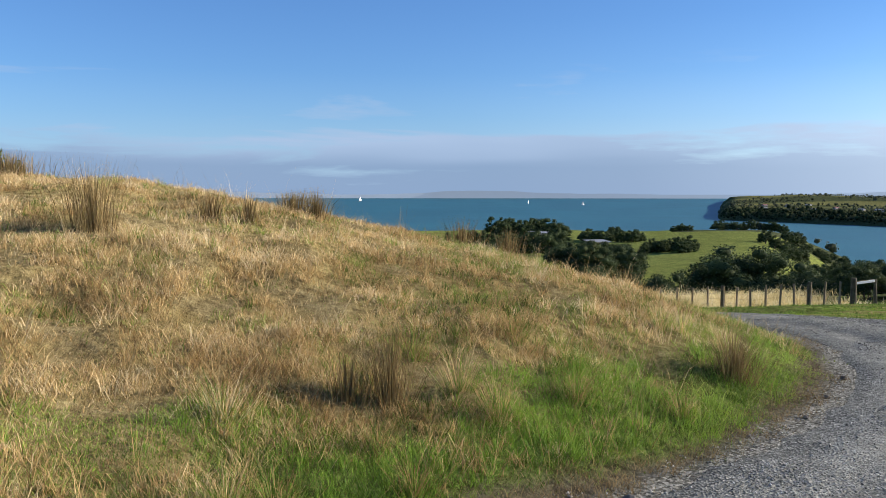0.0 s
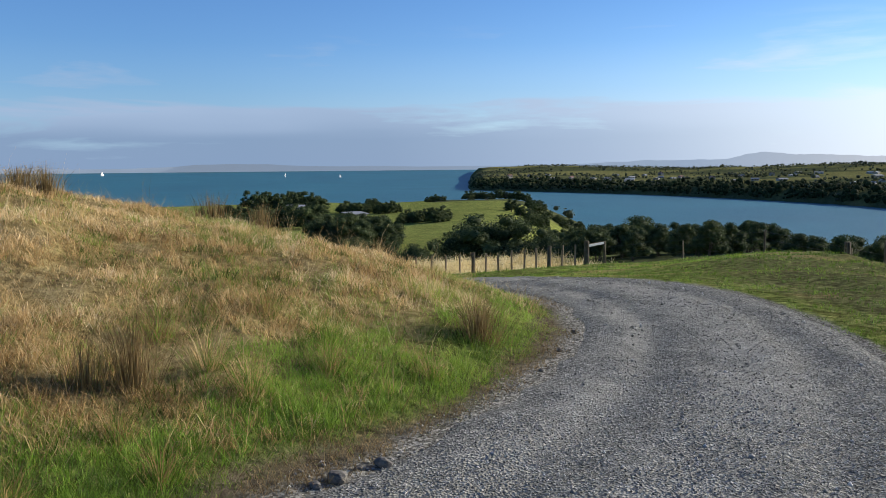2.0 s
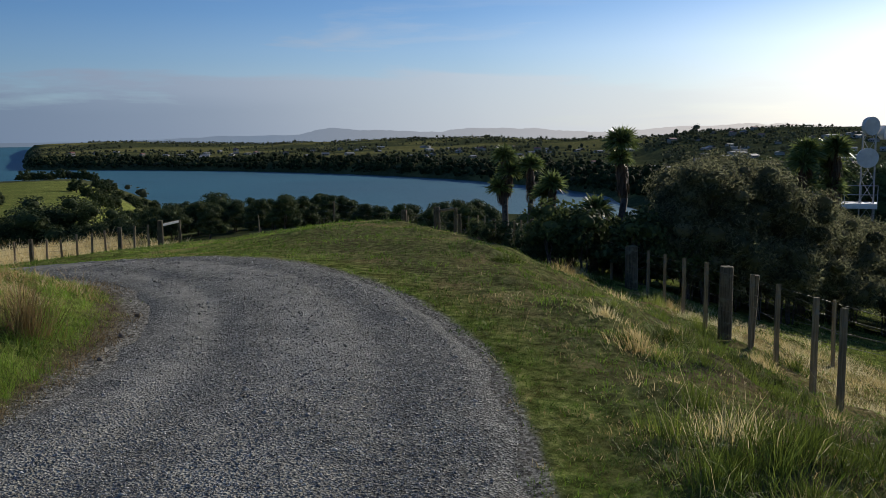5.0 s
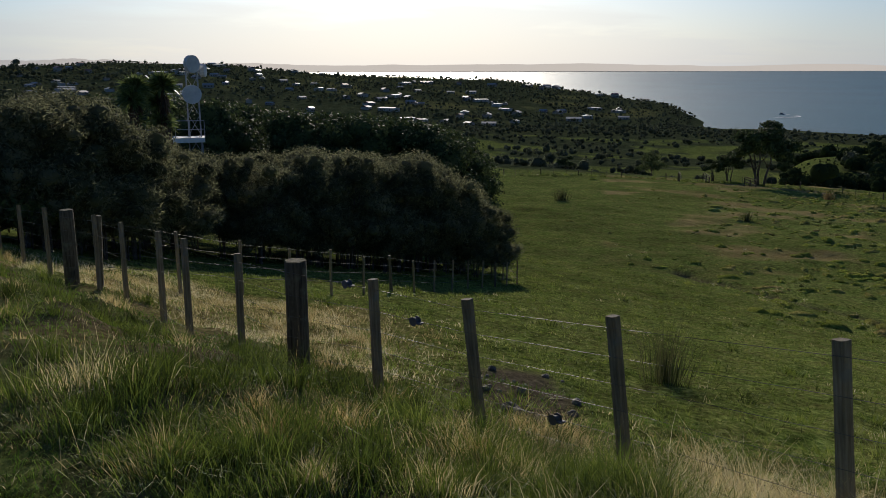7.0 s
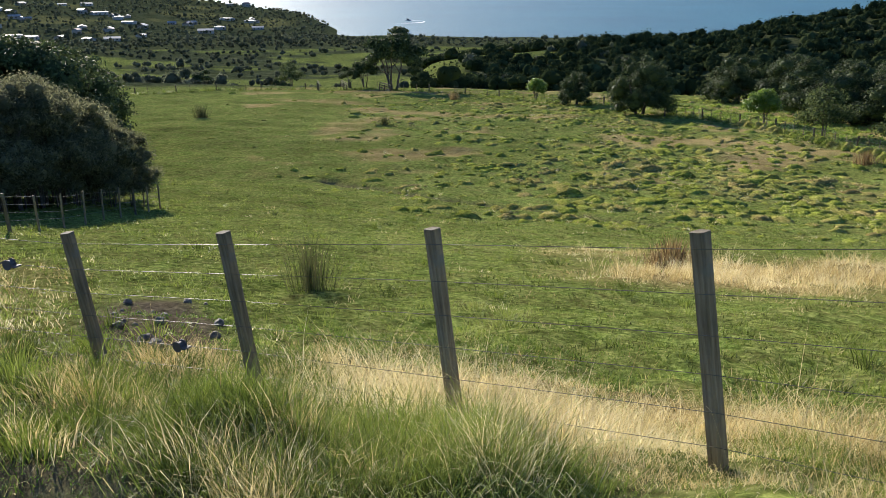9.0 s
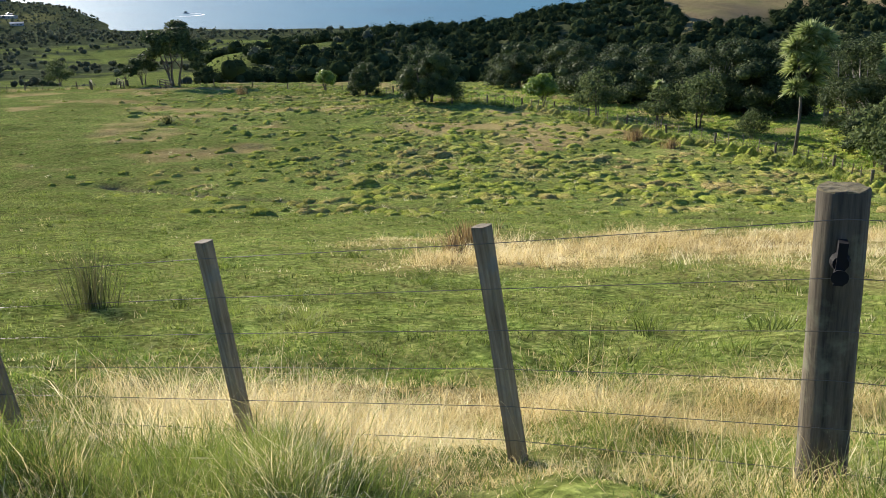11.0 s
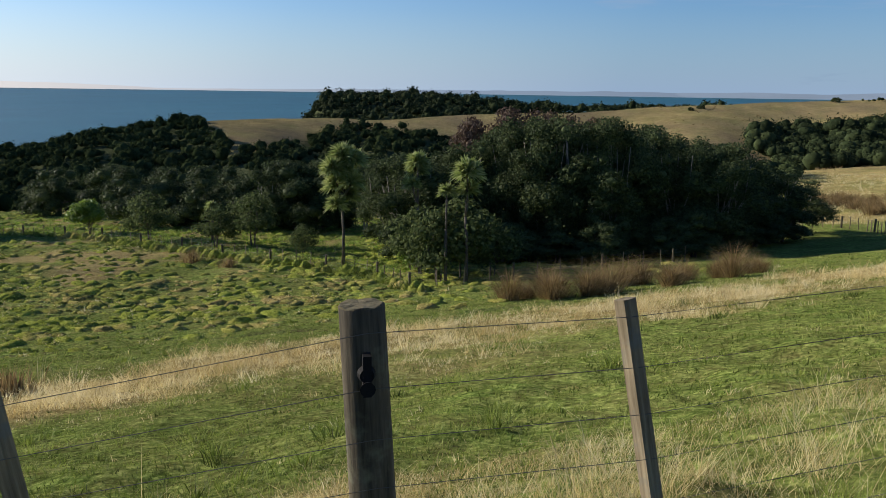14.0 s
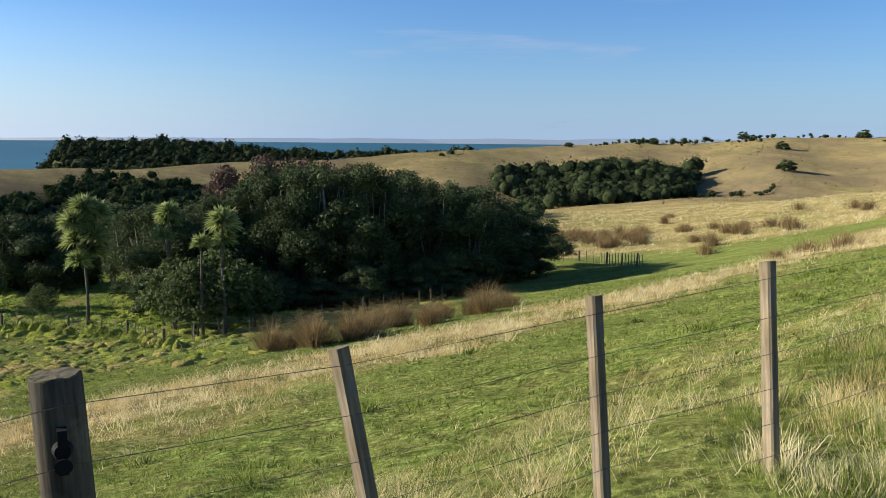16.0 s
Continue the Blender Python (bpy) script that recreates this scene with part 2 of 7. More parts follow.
# ---- materials ----
def material(name, rough=0.8, metal=0.0, spec=0.3):
    m = bpy.data.materials.new(name)
    m.use_nodes = True
    b = m.node_tree.nodes["Principled BSDF"]
    b.inputs["Roughness"].default_value, b.inputs["Metallic"].default_value = rough, metal
    b.inputs["Specular IOR Level"].default_value = spec
    b.inputs["Diffuse Roughness"].default_value = 0.5 if rough > 0.55 else 0.0
    return m, b, m.node_tree.nodes, m.node_tree.links


def noise_node(n, l, scale, detail=4.0, rough=0.55, vec=None, kind="Object"):
    t = n.new("ShaderNodeTexNoise")
    t.inputs["Scale"].default_value, t.inputs["Detail"].default_value, t.inputs["Roughness"].default_value = scale, detail, rough
    if vec is None:
        c = n.new("ShaderNodeTexCoord")
        vec = c.outputs[kind]
    l.new(vec, t.inputs["Vector"])
    return t.outputs[0]


def ramp(n, l, value, stops):
    r = n.new("ShaderNodeValToRGB")
    while len(r.color_ramp.elements) < len(stops):
        r.color_ramp.elements.new(0.5)
    for e, (p, c) in zip(r.color_ramp.elements, stops):
        e.position = p
        e.color = (*c, 1) if not isinstance(c, (int, float)) else (c, c, c, 1)
    l.new(value, r.inputs[0])
    return r.outputs[0]


def mix(n, l, f, a, b, mode="MIX"):
    m = n.new("ShaderNodeMix")
    m.data_type, m.blend_type = "RGBA", mode
    for i, v in ((0, f), (6, a), (7, b)):
        if isinstance(v, (int, float)):
            m.inputs[i].default_value = v
        elif isinstance(v, tuple):
            m.inputs[i].default_value = (*v, 1)
        else:
            l.new(v, m.inputs[i])
    return m.outputs[2]


def bump(n, l, b, value, strength, dist):
    u = n.new("ShaderNodeBump")
    u.inputs["Strength"].default_value, u.inputs["Distance"].default_value = strength, dist
    l.new(value, u.inputs["Height"])
    l.new(u.outputs[0], b.inputs["Normal"])


def attr(n, name):
    a = n.new("ShaderNodeAttribute")
    a.attribute_name = name
    return a.outputs["Fac"]


def random_island(n):
    return n.new("ShaderNodeNewGeometry").outputs["Random Per Island"]


def object_random(n):
    return n.new("ShaderNodeObjectInfo").outputs["Random"]


def grain_material(name, dark, light, scale, rough=0.8, bump_scale=None, strength=0.3, dist=0.01, spec=0.3, stain=None, metal=0.0):
    m, b, n, l = material(name, rough, metal, spec)
    fine = noise_node(n, l, scale, 6)
    col = ramp(n, l, fine, [(0.3, dark), (0.7, light)])
    big = noise_node(n, l, scale * 0.13, 3)
    s = stain or tuple(c * 0.6 for c in dark)
    col = mix(n, l, ramp(n, l, big, [(0.5, 0.0), (0.72, 0.7)]), col, s)
    l.new(col, b.inputs["Base Color"])
    bump(n, l, b, noise_node(n, l, bump_scale or scale * 2, 6), strength, dist)
    return m


def leaf_material(name, colours, rough=0.55, spec=0.25, through=0.25, patch=0.35, toned=False):
    """Leaves or blades: colour by piece (and by tuft, where toned), by a broad patchiness, with some light let through."""
    m, b, n, l = material(name, rough, 0.0, spec)
    k = len(colours) - 1
    fac = random_island(n)
    if toned:
        half = n.new("ShaderNodeMix")
        half.inputs[0].default_value = 0.62
        l.new(fac, half.inputs[2])
        l.new(attr(n, "tone"), half.inputs[3])
        fac = half.outputs[0]
    col = ramp(n, l, fac, [(0.05 + 0.9 * i / k, c) for i, c in enumerate(colours)])
    big = noise_node(n, l, patch, 3)
    col = mix(n, l, ramp(n, l, big, [(0.35, 0.0), (0.7, 0.2 if toned else 0.55)]), col, tuple(c * 0.62 for c in colours[0]))
    l.new(col, b.inputs["Base Color"])
    t = n.new("ShaderNodeBsdfTranslucent")
    l.new(col, t.inputs["Color"])
    mx = n.new("ShaderNodeMixShader")
    mx.inputs[0].default_value = through
    l.new(b.outputs[0], mx.inputs[1])
    l.new(t.outputs[0], mx.inputs[2])
    l.new(mx.outputs[0], n["Material Output"].inputs["Surface"])
    return m


def ground_material():
    m, b, n, l = material("ground", 1.0, 0.0, 0.0)
    fine, mid, big = noise_node(n, l, 9.0, 8, 0.7), noise_node(n, l, 0.9, 6, 0.65), noise_node(n, l, 0.05, 5)
    green = ramp(n, l, fine, [(0.36, (0.05, 0.08, 0.015)), (0.52, (0.148, 0.207, 0.045)), (0.66, (0.30, 0.35, 0.098))])
    straw = ramp(n, l, fine, [(0.3, (0.12, 0.085, 0.035)), (0.52, (0.32, 0.25, 0.105)), (0.72, (0.52, 0.43, 0.20))])
    clump = noise_node(n, l, 3.4, 4, 0.6)
    green = mix(n, l, 1.0, green, ramp(n, l, clump, [(0.36, 0.52), (0.64, 1.22)]), "MULTIPLY")
    dry = n.new("ShaderNodeMath")
    dry.operation = "ADD"
    l.new(attr(n, "dry"), dry.inputs[0])
    l.new(ramp(n, l, mid, [(0.35, -0.0), (0.7, 0.35)]), dry.inputs[1])
    col = mix(n, l, dry.outputs[0], green, straw)
    col = mix(n, l, 1.0, col, ramp(n, l, noise_node(n, l, 0.27, 6, 0.7), [(0.3, 0.72), (0.7, 1.3)]), "MULTIPLY")
    col = mix(n, l, 1.0, col, ramp(n, l, big, [(0.3, 0.85), (0.7, 1.15)]), "MULTIPLY")
    soil = ramp(n, l, fine, [(0.3, (0.05, 0.038, 0.025)), (0.7, (0.20, 0.16, 0.115))])
    col = mix(n, l, attr(n, "bare"), col, soil)
    pebble = n.new("ShaderNodeTexVoronoi")
    pebble.inputs["Scale"].default_value = 55.0
    l.new(n.new("ShaderNodeTexCoord").outputs["Object"], pebble.inputs["Vector"])
    col = mix(n, l, attr(n, "grit"), col, ramp(n, l, pebble.outputs["Color"], [(0.1, (0.08, 0.075, 0.062)), (0.5, (0.20, 0.195, 0.165)), (0.9, (0.46, 0.45, 0.39))]))
    scrub = ramp(n, l, mix(n, l, 0.45, noise_node(n, l, 0.11, 8, 0.75), mid), [(0.36, (0.02, 0.028, 0.013)), (0.5, (0.062, 0.074, 0.036)), (0.64, (0.13, 0.142, 0.072))])
    col = mix(n, l, attr(n, "bush"), col, scrub)
    l.new(col, b.inputs["Base Color"])
    bump(n, l, b, mix(n, l, 0.5, fine, clump), 1.0, 0.16)
    return m


def gravel_material():
    """Loose crushed stone, finer and paler where wheels have run."""
    m, b, n, l = material("gravel", 0.85, 0.0, 0.08)
    co = n.new("ShaderNodeTexCoord").outputs["Object"]
    v = n.new("ShaderNodeTexVoronoi")
    v.inputs["Scale"].default_value = 62.0
    l.new(co, v.inputs["Vector"])
    grey = ramp(n, l, v.outputs["Color"], [(0.1, (0.07, 0.07, 0.059)), (0.5, (0.18, 0.18, 0.152)), (0.9, (0.41, 0.405, 0.345))])
    dust = noise_node(n, l, 0.9, 6, 0.65, co)
    wheel = n.new("ShaderNodeMath")
    wheel.operation = "MULTIPLY"
    l.new(attr(n, "worn"), wheel.inputs[0])
    l.new(ramp(n, l, dust, [(0.34, 0.2), (0.62, 0.8)]), wheel.inputs[1])
    col = mix(n, l, wheel.outputs[0], grey, (0.39, 0.382, 0.325))
    col = mix(n, l, 1.0, col, ramp(n, l, noise_node(n, l, 5.0, 6, 0.7, co), [(0.3, 0.7), (0.7, 1.25)]), "MULTIPLY")
    col = mix(n, l, ramp(n, l, noise_node(n, l, 48.0, 4, 0.7, co), [(0.32, 0.6), (0.56, 0.0)]), col, (0.05, 0.05, 0.05))
    l.new(col, b.inputs["Base Color"])
    bump(n, l, b, v.outputs["Distance"], 1.0, 0.012)
    return m


def sea_material():
    m, b, n, l = material("sea", 0.5, 0.0, 0.4)
    co = n.new("ShaderNodeTexCoord").outputs["Object"]
    big = noise_node(n, l, 0.004, 5, 0.6, co)
    col = ramp(n, l, big, [(0.3, (0.007, 0.070, 0.096)), (0.7, (0.014, 0.104, 0.132))])
    l.new(col, b.inputs["Base Color"])
    bump(n, l, b, noise_node(n, l, 0.16, 8, 0.65, co), 0.55, 1.6)
    return m


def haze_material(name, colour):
    """Far hills with haze painted in as colour and emission, which glows more towards the sun."""
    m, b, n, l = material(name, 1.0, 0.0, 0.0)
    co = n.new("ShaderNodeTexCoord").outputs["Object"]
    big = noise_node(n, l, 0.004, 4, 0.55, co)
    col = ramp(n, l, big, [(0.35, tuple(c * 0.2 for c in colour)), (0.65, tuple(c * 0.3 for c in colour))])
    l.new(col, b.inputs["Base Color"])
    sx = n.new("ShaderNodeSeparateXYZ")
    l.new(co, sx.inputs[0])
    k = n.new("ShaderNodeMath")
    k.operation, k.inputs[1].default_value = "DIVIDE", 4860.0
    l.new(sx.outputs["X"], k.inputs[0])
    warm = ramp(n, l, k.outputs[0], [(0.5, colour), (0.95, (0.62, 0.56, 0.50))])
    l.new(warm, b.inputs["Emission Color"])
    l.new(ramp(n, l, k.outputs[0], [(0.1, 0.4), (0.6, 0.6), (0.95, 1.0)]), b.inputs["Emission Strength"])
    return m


def wood_material(name, dark, light, lichen=(0.2, 0.2, 0.17)):
    """Weathered wood with grain along the piece and patches of lichen; each piece a little different."""
    m, b, n, l = material(name, 0.9, 0.0, 0.2)
    co = n.new("ShaderNodeTexCoord").outputs["Object"]
    mp = n.new("ShaderNodeMapping")
    mp.inputs["Scale"].default_value = (1, 1, 0.06)
    l.new(co, mp.inputs[0])
    g = noise_node(n, l, 42.0, 7, 0.65, mp.outputs[0])
    col = ramp(n, l, g, [(0.3, dark), (0.7, light)])
    col = mix(n, l, ramp(n, l, noise_node(n, l, 9.0, 5, 0.6, co), [(0.52, 0.0), (0.68, 0.7)]), col, lichen)
    col = mix(n, l, ramp(n, l, noise_node(n, l, 3.0, 3, 0.5, co), [(0.45, 0.0), (0.7, 0.6)]), col, tuple(c * 0.5 for c in dark))
    tint = ramp(n, l, object_random(n), [(0.0, 0.75), (1.0, 1.0)])
    col = mix(n, l, 1.0, col, tint, "MULTIPLY")
    l.new(col, b.inputs["Base Color"])
    bump(n, l, b, g, 0.6, 0.006)
    return m


def plain(name, colour, rough=0.6, metal=0.0, spec=0.3):
    m, b, n, l = material(name, rough, metal, spec)
    col = ramp(n, l, noise_node(n, l, 3.0, 5), [(0.3, tuple(c * 0.8 for c in colour)), (0.7, colour)])
    l.new(col, b.inputs["Base Color"])
    return m


M_GROUND, M_GRAVEL, M_SEA = ground_material(), gravel_material(), sea_material()
M_HAZE = haze_material("far_land_in_haze", (0.27, 0.34, 0.44))
M_STONE = grain_material("stone", (0.06, 0.055, 0.047), (0.20, 0.188, 0.16), 30.0, 0.85, strength=0.6)
M_POST = wood_material("weathered_post", (0.04, 0.033, 0.021), (0.22, 0.185, 0.125), (0.23, 0.235, 0.15))
M_MOSS = grain_material("mossy_end_grain", (0.06, 0.05, 0.024), (0.20, 0.165, 0.08), 40.0, 0.95, strength=0.6)
M_BATTEN = wood_material("sawn_batten", (0.125, 0.096, 0.056), (0.40, 0.33, 0.215))
M_WIRE = plain("fence_wire", (0.14, 0.135, 0.125), 0.6, 0.7)
M_BLACK = plain("black_plastic", (0.012, 0.012, 0.013), 0.75, 0.0, 0.1)
M_RATCHET = plain("dull_zinc", (0.11, 0.11, 0.115), 0.7, 0.2)
M_BARK = grain_material("bark", (0.05, 0.042, 0.035), (0.17, 0.15, 0.125), 14.0, 0.9, strength=0.7, dist=0.03)
M_STRAW = leaf_material("dry_grass", [(0.20, 0.125, 0.05), (0.47, 0.32, 0.135), (0.70, 0.525, 0.265), (0.88, 0.745, 0.48)], 0.7, 0.12, 0.32, 0.5, True)
M_GREEN = leaf_material("green_grass", [(0.04, 0.056, 0.012), (0.14, 0.19, 0.032), (0.265, 0.335, 0.062), (0.39, 0.42, 0.13)], 0.6, 0.12, 0.26, 0.5, True)
M_RUSH = leaf_material("rush", [(0.12, 0.08, 0.036), (0.28, 0.19, 0.088), (0.46, 0.335, 0.165), (0.36, 0.29, 0.13)], 0.7, 0.1, 0.25, 0.8)
M_SEED = leaf_material("seeding_straw", [(0.36, 0.27, 0.10), (0.65, 0.53, 0.25), (0.81, 0.71, 0.40), (0.90, 0.83, 0.56)], 0.7, 0.12, 0.36, 0.5, True)
M_BROWNRUSH = leaf_material("brown_rush", [(0.10, 0.068, 0.028), (0.22, 0.15, 0.066), (0.34, 0.24, 0.11), (0.27, 0.23, 0.095)], 0.7, 0.1, 0.2, 0.8)
M_RUSHG = leaf_material("green_rush", [(0.05, 0.07, 0.02), (0.12, 0.13, 0.05), (0.22, 0.2, 0.1)], 0.6, 0.2, 0.2, 0.8)
M_DARK = leaf_material("dark_leaves", [(0.036, 0.054, 0.022), (0.066, 0.092, 0.036), (0.12, 0.155, 0.062)], 0.7, 0.08, 0.18, 0.2)
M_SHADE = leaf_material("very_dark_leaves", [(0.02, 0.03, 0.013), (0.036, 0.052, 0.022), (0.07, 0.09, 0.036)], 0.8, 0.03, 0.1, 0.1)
M_CANOPY = leaf_material("bush_canopy", [(0.024, 0.036, 0.015), (0.042, 0.06, 0.025), (0.075, 0.096, 0.04)], 0.85, 0.0, 0.15, 0.05)
M_KANUKA = leaf_material("kanuka_leaves", [(0.08, 0.088, 0.05), (0.155, 0.165, 0.09), (0.27, 0.27, 0.16)], 0.8, 0.04, 0.5, 0.5)
M_MID = leaf_material("mid_leaves", [(0.06, 0.085, 0.03), (0.10, 0.135, 0.05), (0.16, 0.195, 0.08)], 0.75, 0.05, 0.3, 0.2)
M_LIME = leaf_material("lime_leaves", [(0.09, 0.15, 0.02), (0.16, 0.25, 0.035), (0.25, 0.34, 0.07)], 0.5, 0.3, 0.3, 0.3)
M_CABBAGE = leaf_material("cabbage_tree_leaves", [(0.085, 0.12, 0.032), (0.16, 0.21, 0.065), (0.29, 0.34, 0.13)], 0.45, 0.35, 0.3, 0.6)
M_BROWN = leaf_material("brown_leaves", [(0.07, 0.045, 0.03), (0.13, 0.085, 0.06), (0.16, 0.12, 0.085)], 0.7, 0.15, 0.15, 0.5)
M_WHITE = plain("white_paint", (0.75, 0.75, 0.73), 0.5)
M_ROOF = plain("roof_metal", (0.26, 0.27, 0.28), 0.6, 0.1)
M_WALL = plain("house_wall", (0.34, 0.32, 0.29), 0.8)
M_PANE = plain("window_glass", (0.02, 0.025, 0.03), 0.08, 0.0, 0.6)
M_STEEL = plain("galvanised_steel", (0.36, 0.37, 0.38), 0.5, 0.5)
M_DISH = plain("dish_cover", (0.62, 0.62, 0.62), 0.5)
M_PALEBARK = grain_material("pale_bark", (0.16, 0.145, 0.12), (0.42, 0.385, 0.33), 9.0, 0.9, strength=0.5, dist=0.02)
M_PALM = leaf_material("pale_sword_leaves", [(0.15, 0.20, 0.055), (0.28, 0.34, 0.11), (0.44, 0.48, 0.21)], 0.45, 0.3, 0.35, 0.6)

def stone_chip_material():
    m, b, n, l = material("gravel_chips", 0.8, 0.0, 0.1)
    col = ramp(n, l, random_island(n), [(0.0, (0.12, 0.119, 0.105)), (0.5, (0.26, 0.258, 0.228)), (0.9, (0.46, 0.45, 0.405)), (1.0, (0.62, 0.60, 0.55))])
    l.new(col, b.inputs["Base Color"])
    return m


M_CHIP = stone_chip_material()

M_LUSH = leaf_material("lush_grass", [(0.045, 0.085, 0.013), (0.15, 0.26, 0.03), (0.28, 0.43, 0.055), (0.44, 0.54, 0.12)], 0.6, 0.12, 0.25, 0.6, True)
# leaves of distant trees, haze put into the colour as a greyed, paler green
M_FAR_HAZED = leaf_material("hazed_far_leaves", [(0.085, 0.10, 0.065), (0.13, 0.148, 0.095), (0.19, 0.205, 0.14)], 0.9, 0.0, 0.5, 0.01)


def mound_material():
    """Grassy mounds: green going to straw in broad patches, grained across."""
    m, b, n, l = material("mounded_turf", 1.0, 0.0, 0.0)
    fine = noise_node(n, l, 9.0, 8, 0.7)
    green = ramp(n, l, fine, [(0.3, (0.09, 0.115, 0.016)), (0.52, (0.24, 0.28, 0.05)), (0.72, (0.42, 0.43, 0.12))])
    straw = ramp(n, l, fine, [(0.3, (0.14, 0.10, 0.04)), (0.52, (0.36, 0.28, 0.11)), (0.72, (0.58, 0.47, 0.22))])
    col = mix(n, l, ramp(n, l, noise_node(n, l, 0.22, 5, 0.6), [(0.47, 0.0), (0.66, 0.9)]), green, straw)
    col = mix(n, l, 1.0, col, ramp(n, l, random_island(n), [(0.0, 0.85), (1.0, 1.3)]), "MULTIPLY")
    l.new(col, b.inputs["Base Color"])
    bump(n, l, b, fine, 1.0, 0.16)
    return m


M_MOUND = mound_material()

# ---- mesh helpers ----
def mesh_object(name, verts, faces, mat, parent=None, smooth=False, label=""):
    me = bpy.data.meshes.new(name)
    me.from_pydata([tuple(v) for v in verts], [], faces)
    if mat:
        me.materials.append(mat)
    if smooth:
        me.shade_smooth()
    ob = new(name, me)
    ob.parent = parent
    if label:
        tagged(ob, label)
    return ob


def array_mesh(name, verts, faces, mat, smooth=False):
    """A mesh from arrays: verts (n, 3), faces (m, 3) or (m, 4)."""
    verts, faces = np.asarray(verts, np.float32), np.asarray(faces, np.int32)
    me = bpy.data.meshes.new(name)
    me.vertices.add(len(verts))
    me.vertices.foreach_set("co", verts.ravel())
    k = faces.shape[1]
    me.loops.add(faces.size)
    me.loops.foreach_set("vertex_index", faces.ravel())
    me.polygons.add(len(faces))
    me.polygons.foreach_set("loop_start", np.arange(0, faces.size, k, dtype=np.int32))
    me.polygons.foreach_set("loop_total", np.full(len(faces), k, np.int32))
    if smooth:
        me.polygons.foreach_set("use_smooth", np.ones(len(faces), bool))
    me.update(calc_edges=True)
    if mat:
        me.materials.append(mat)
    return me


def from_bm(name, bm, mat, parent=None, smooth=False, label=""):
    me = bpy.data.meshes.new(name)
    bm.to_mesh(me)
    bm.free()
    if mat:
        me.materials.append(mat)
    if smooth:
        me.shade_smooth()
    ob = new(name, me)
    ob.parent = parent
    if label:
        tagged(ob, label)
    return ob


def thing(name, label, category, at=(0, 0, 0), group="", kind="", turn=0.0):
    ob = new(name)
    ob.empty_display_size = 0.2
    ob.matrix_basis = pose(*at, 0, 0, turn)
    return tagged(ob, label, category, group, kind)


def tube(path, radii, sides=8, cap=True):
    """Verts and faces of a tapered tube along a path."""
    path = [Vector(p) for p in path]
    vs, fs = [], []
    for i, p in enumerate(path):
        t = (path[min(i + 1, len(path) - 1)] - path[max(i - 1, 0)]).normalized()
        a = t.orthogonal().normalized() if abs(t.z) < 0.9 else t.cross(Vector((0, 1, 0))).normalized()
        c = t.cross(a)
        for k in range(sides):
            w = 2 * math.pi * k / sides
            vs.append(p + (a * math.cos(w) + c * math.sin(w)) * radii[i])
    for i in range(len(path) - 1):
        for k in range(sides):
            k2 = (k + 1) % sides
            fs.append((i * sides + k, i * sides + k2, (i + 1) * sides + k2, (i + 1) * sides + k))
    if cap:
        fs.append(tuple(range(sides - 1, -1, -1)))
        fs.append(tuple(range((len(path) - 1) * sides, len(path) * sides)))
    return vs, fs


def join(pieces):
    vs, fs = [], []
    for v, f in pieces:
        o = len(vs)
        vs += list(v)
        fs += [tuple(i + o for i in q) for q in f]
    return vs, fs


def hz(x, y):
    return float(height(np.array([x]), np.array([y]))[0])


# ---- blades: grass, rushes, long leaves ----
def blade_arrays(rng, pos, length, width, lean, way=None):
    """Bent tapering blades, one per row of pos: verts and triangles."""
    n = len(pos)
    a = rng.uniform(0, 2 * np.pi, n) if way is None else way
    d = np.stack([np.cos(a), np.sin(a), np.zeros(n)], 1)
    face = rng.uniform(0, 2 * np.pi, n)
    s = np.stack([np.cos(face), np.sin(face), np.zeros(n)], 1) * (width / 2)[:, None]
    up = np.array([0, 0, 1.0])
    mid = pos + d * (length * lean * 0.35)[:, None] + up * (length * 0.55 * np.sqrt(np.clip(1 - (lean * 0.6) ** 2, 0.05, 1)))[:, None]
    tip = pos + d * (length * lean)[:, None] + up * (length * np.sqrt(np.clip(1 - lean ** 2, 0.03, 1)))[:, None]
    v = np.stack([pos - s, pos + s, mid - s * 0.7, mid + s * 0.7, tip], 1).reshape(-1, 3)
    o = (np.arange(n) * 5)[:, None, None]
    f = (np.array([[0, 1, 3], [0, 3, 2], [2, 3, 4]])[None] + o).reshape(-1, 3)
    return v, f


def leaf_arrays(rng, pos, normal, size, jitter=0.8, slim=0.27):
    """Small pointed leaves (two triangles) lying roughly across the normals."""
    n = len(pos)
    nv = normal + rng.normal(0, jitter, (n, 3))
    nv /= np.linalg.norm(nv, axis=1)[:, None] + 1e-9
    a = np.cross(nv, rng.normal(0, 1, (n, 3)))
    a /= np.linalg.norm(a, axis=1)[:, None] + 1e-9
    c = np.cross(nv, a)
    L, W = size[:, None] * 0.5, size[:, None] * slim
    v = np.stack([pos - a * L, pos + c * W + nv * W * 0.3, pos + a * L, pos - c * W + nv * W * 0.3], 1).reshape(-1, 3)
    f = np.arange(n * 4).reshape(-1, 4)
    return v, f


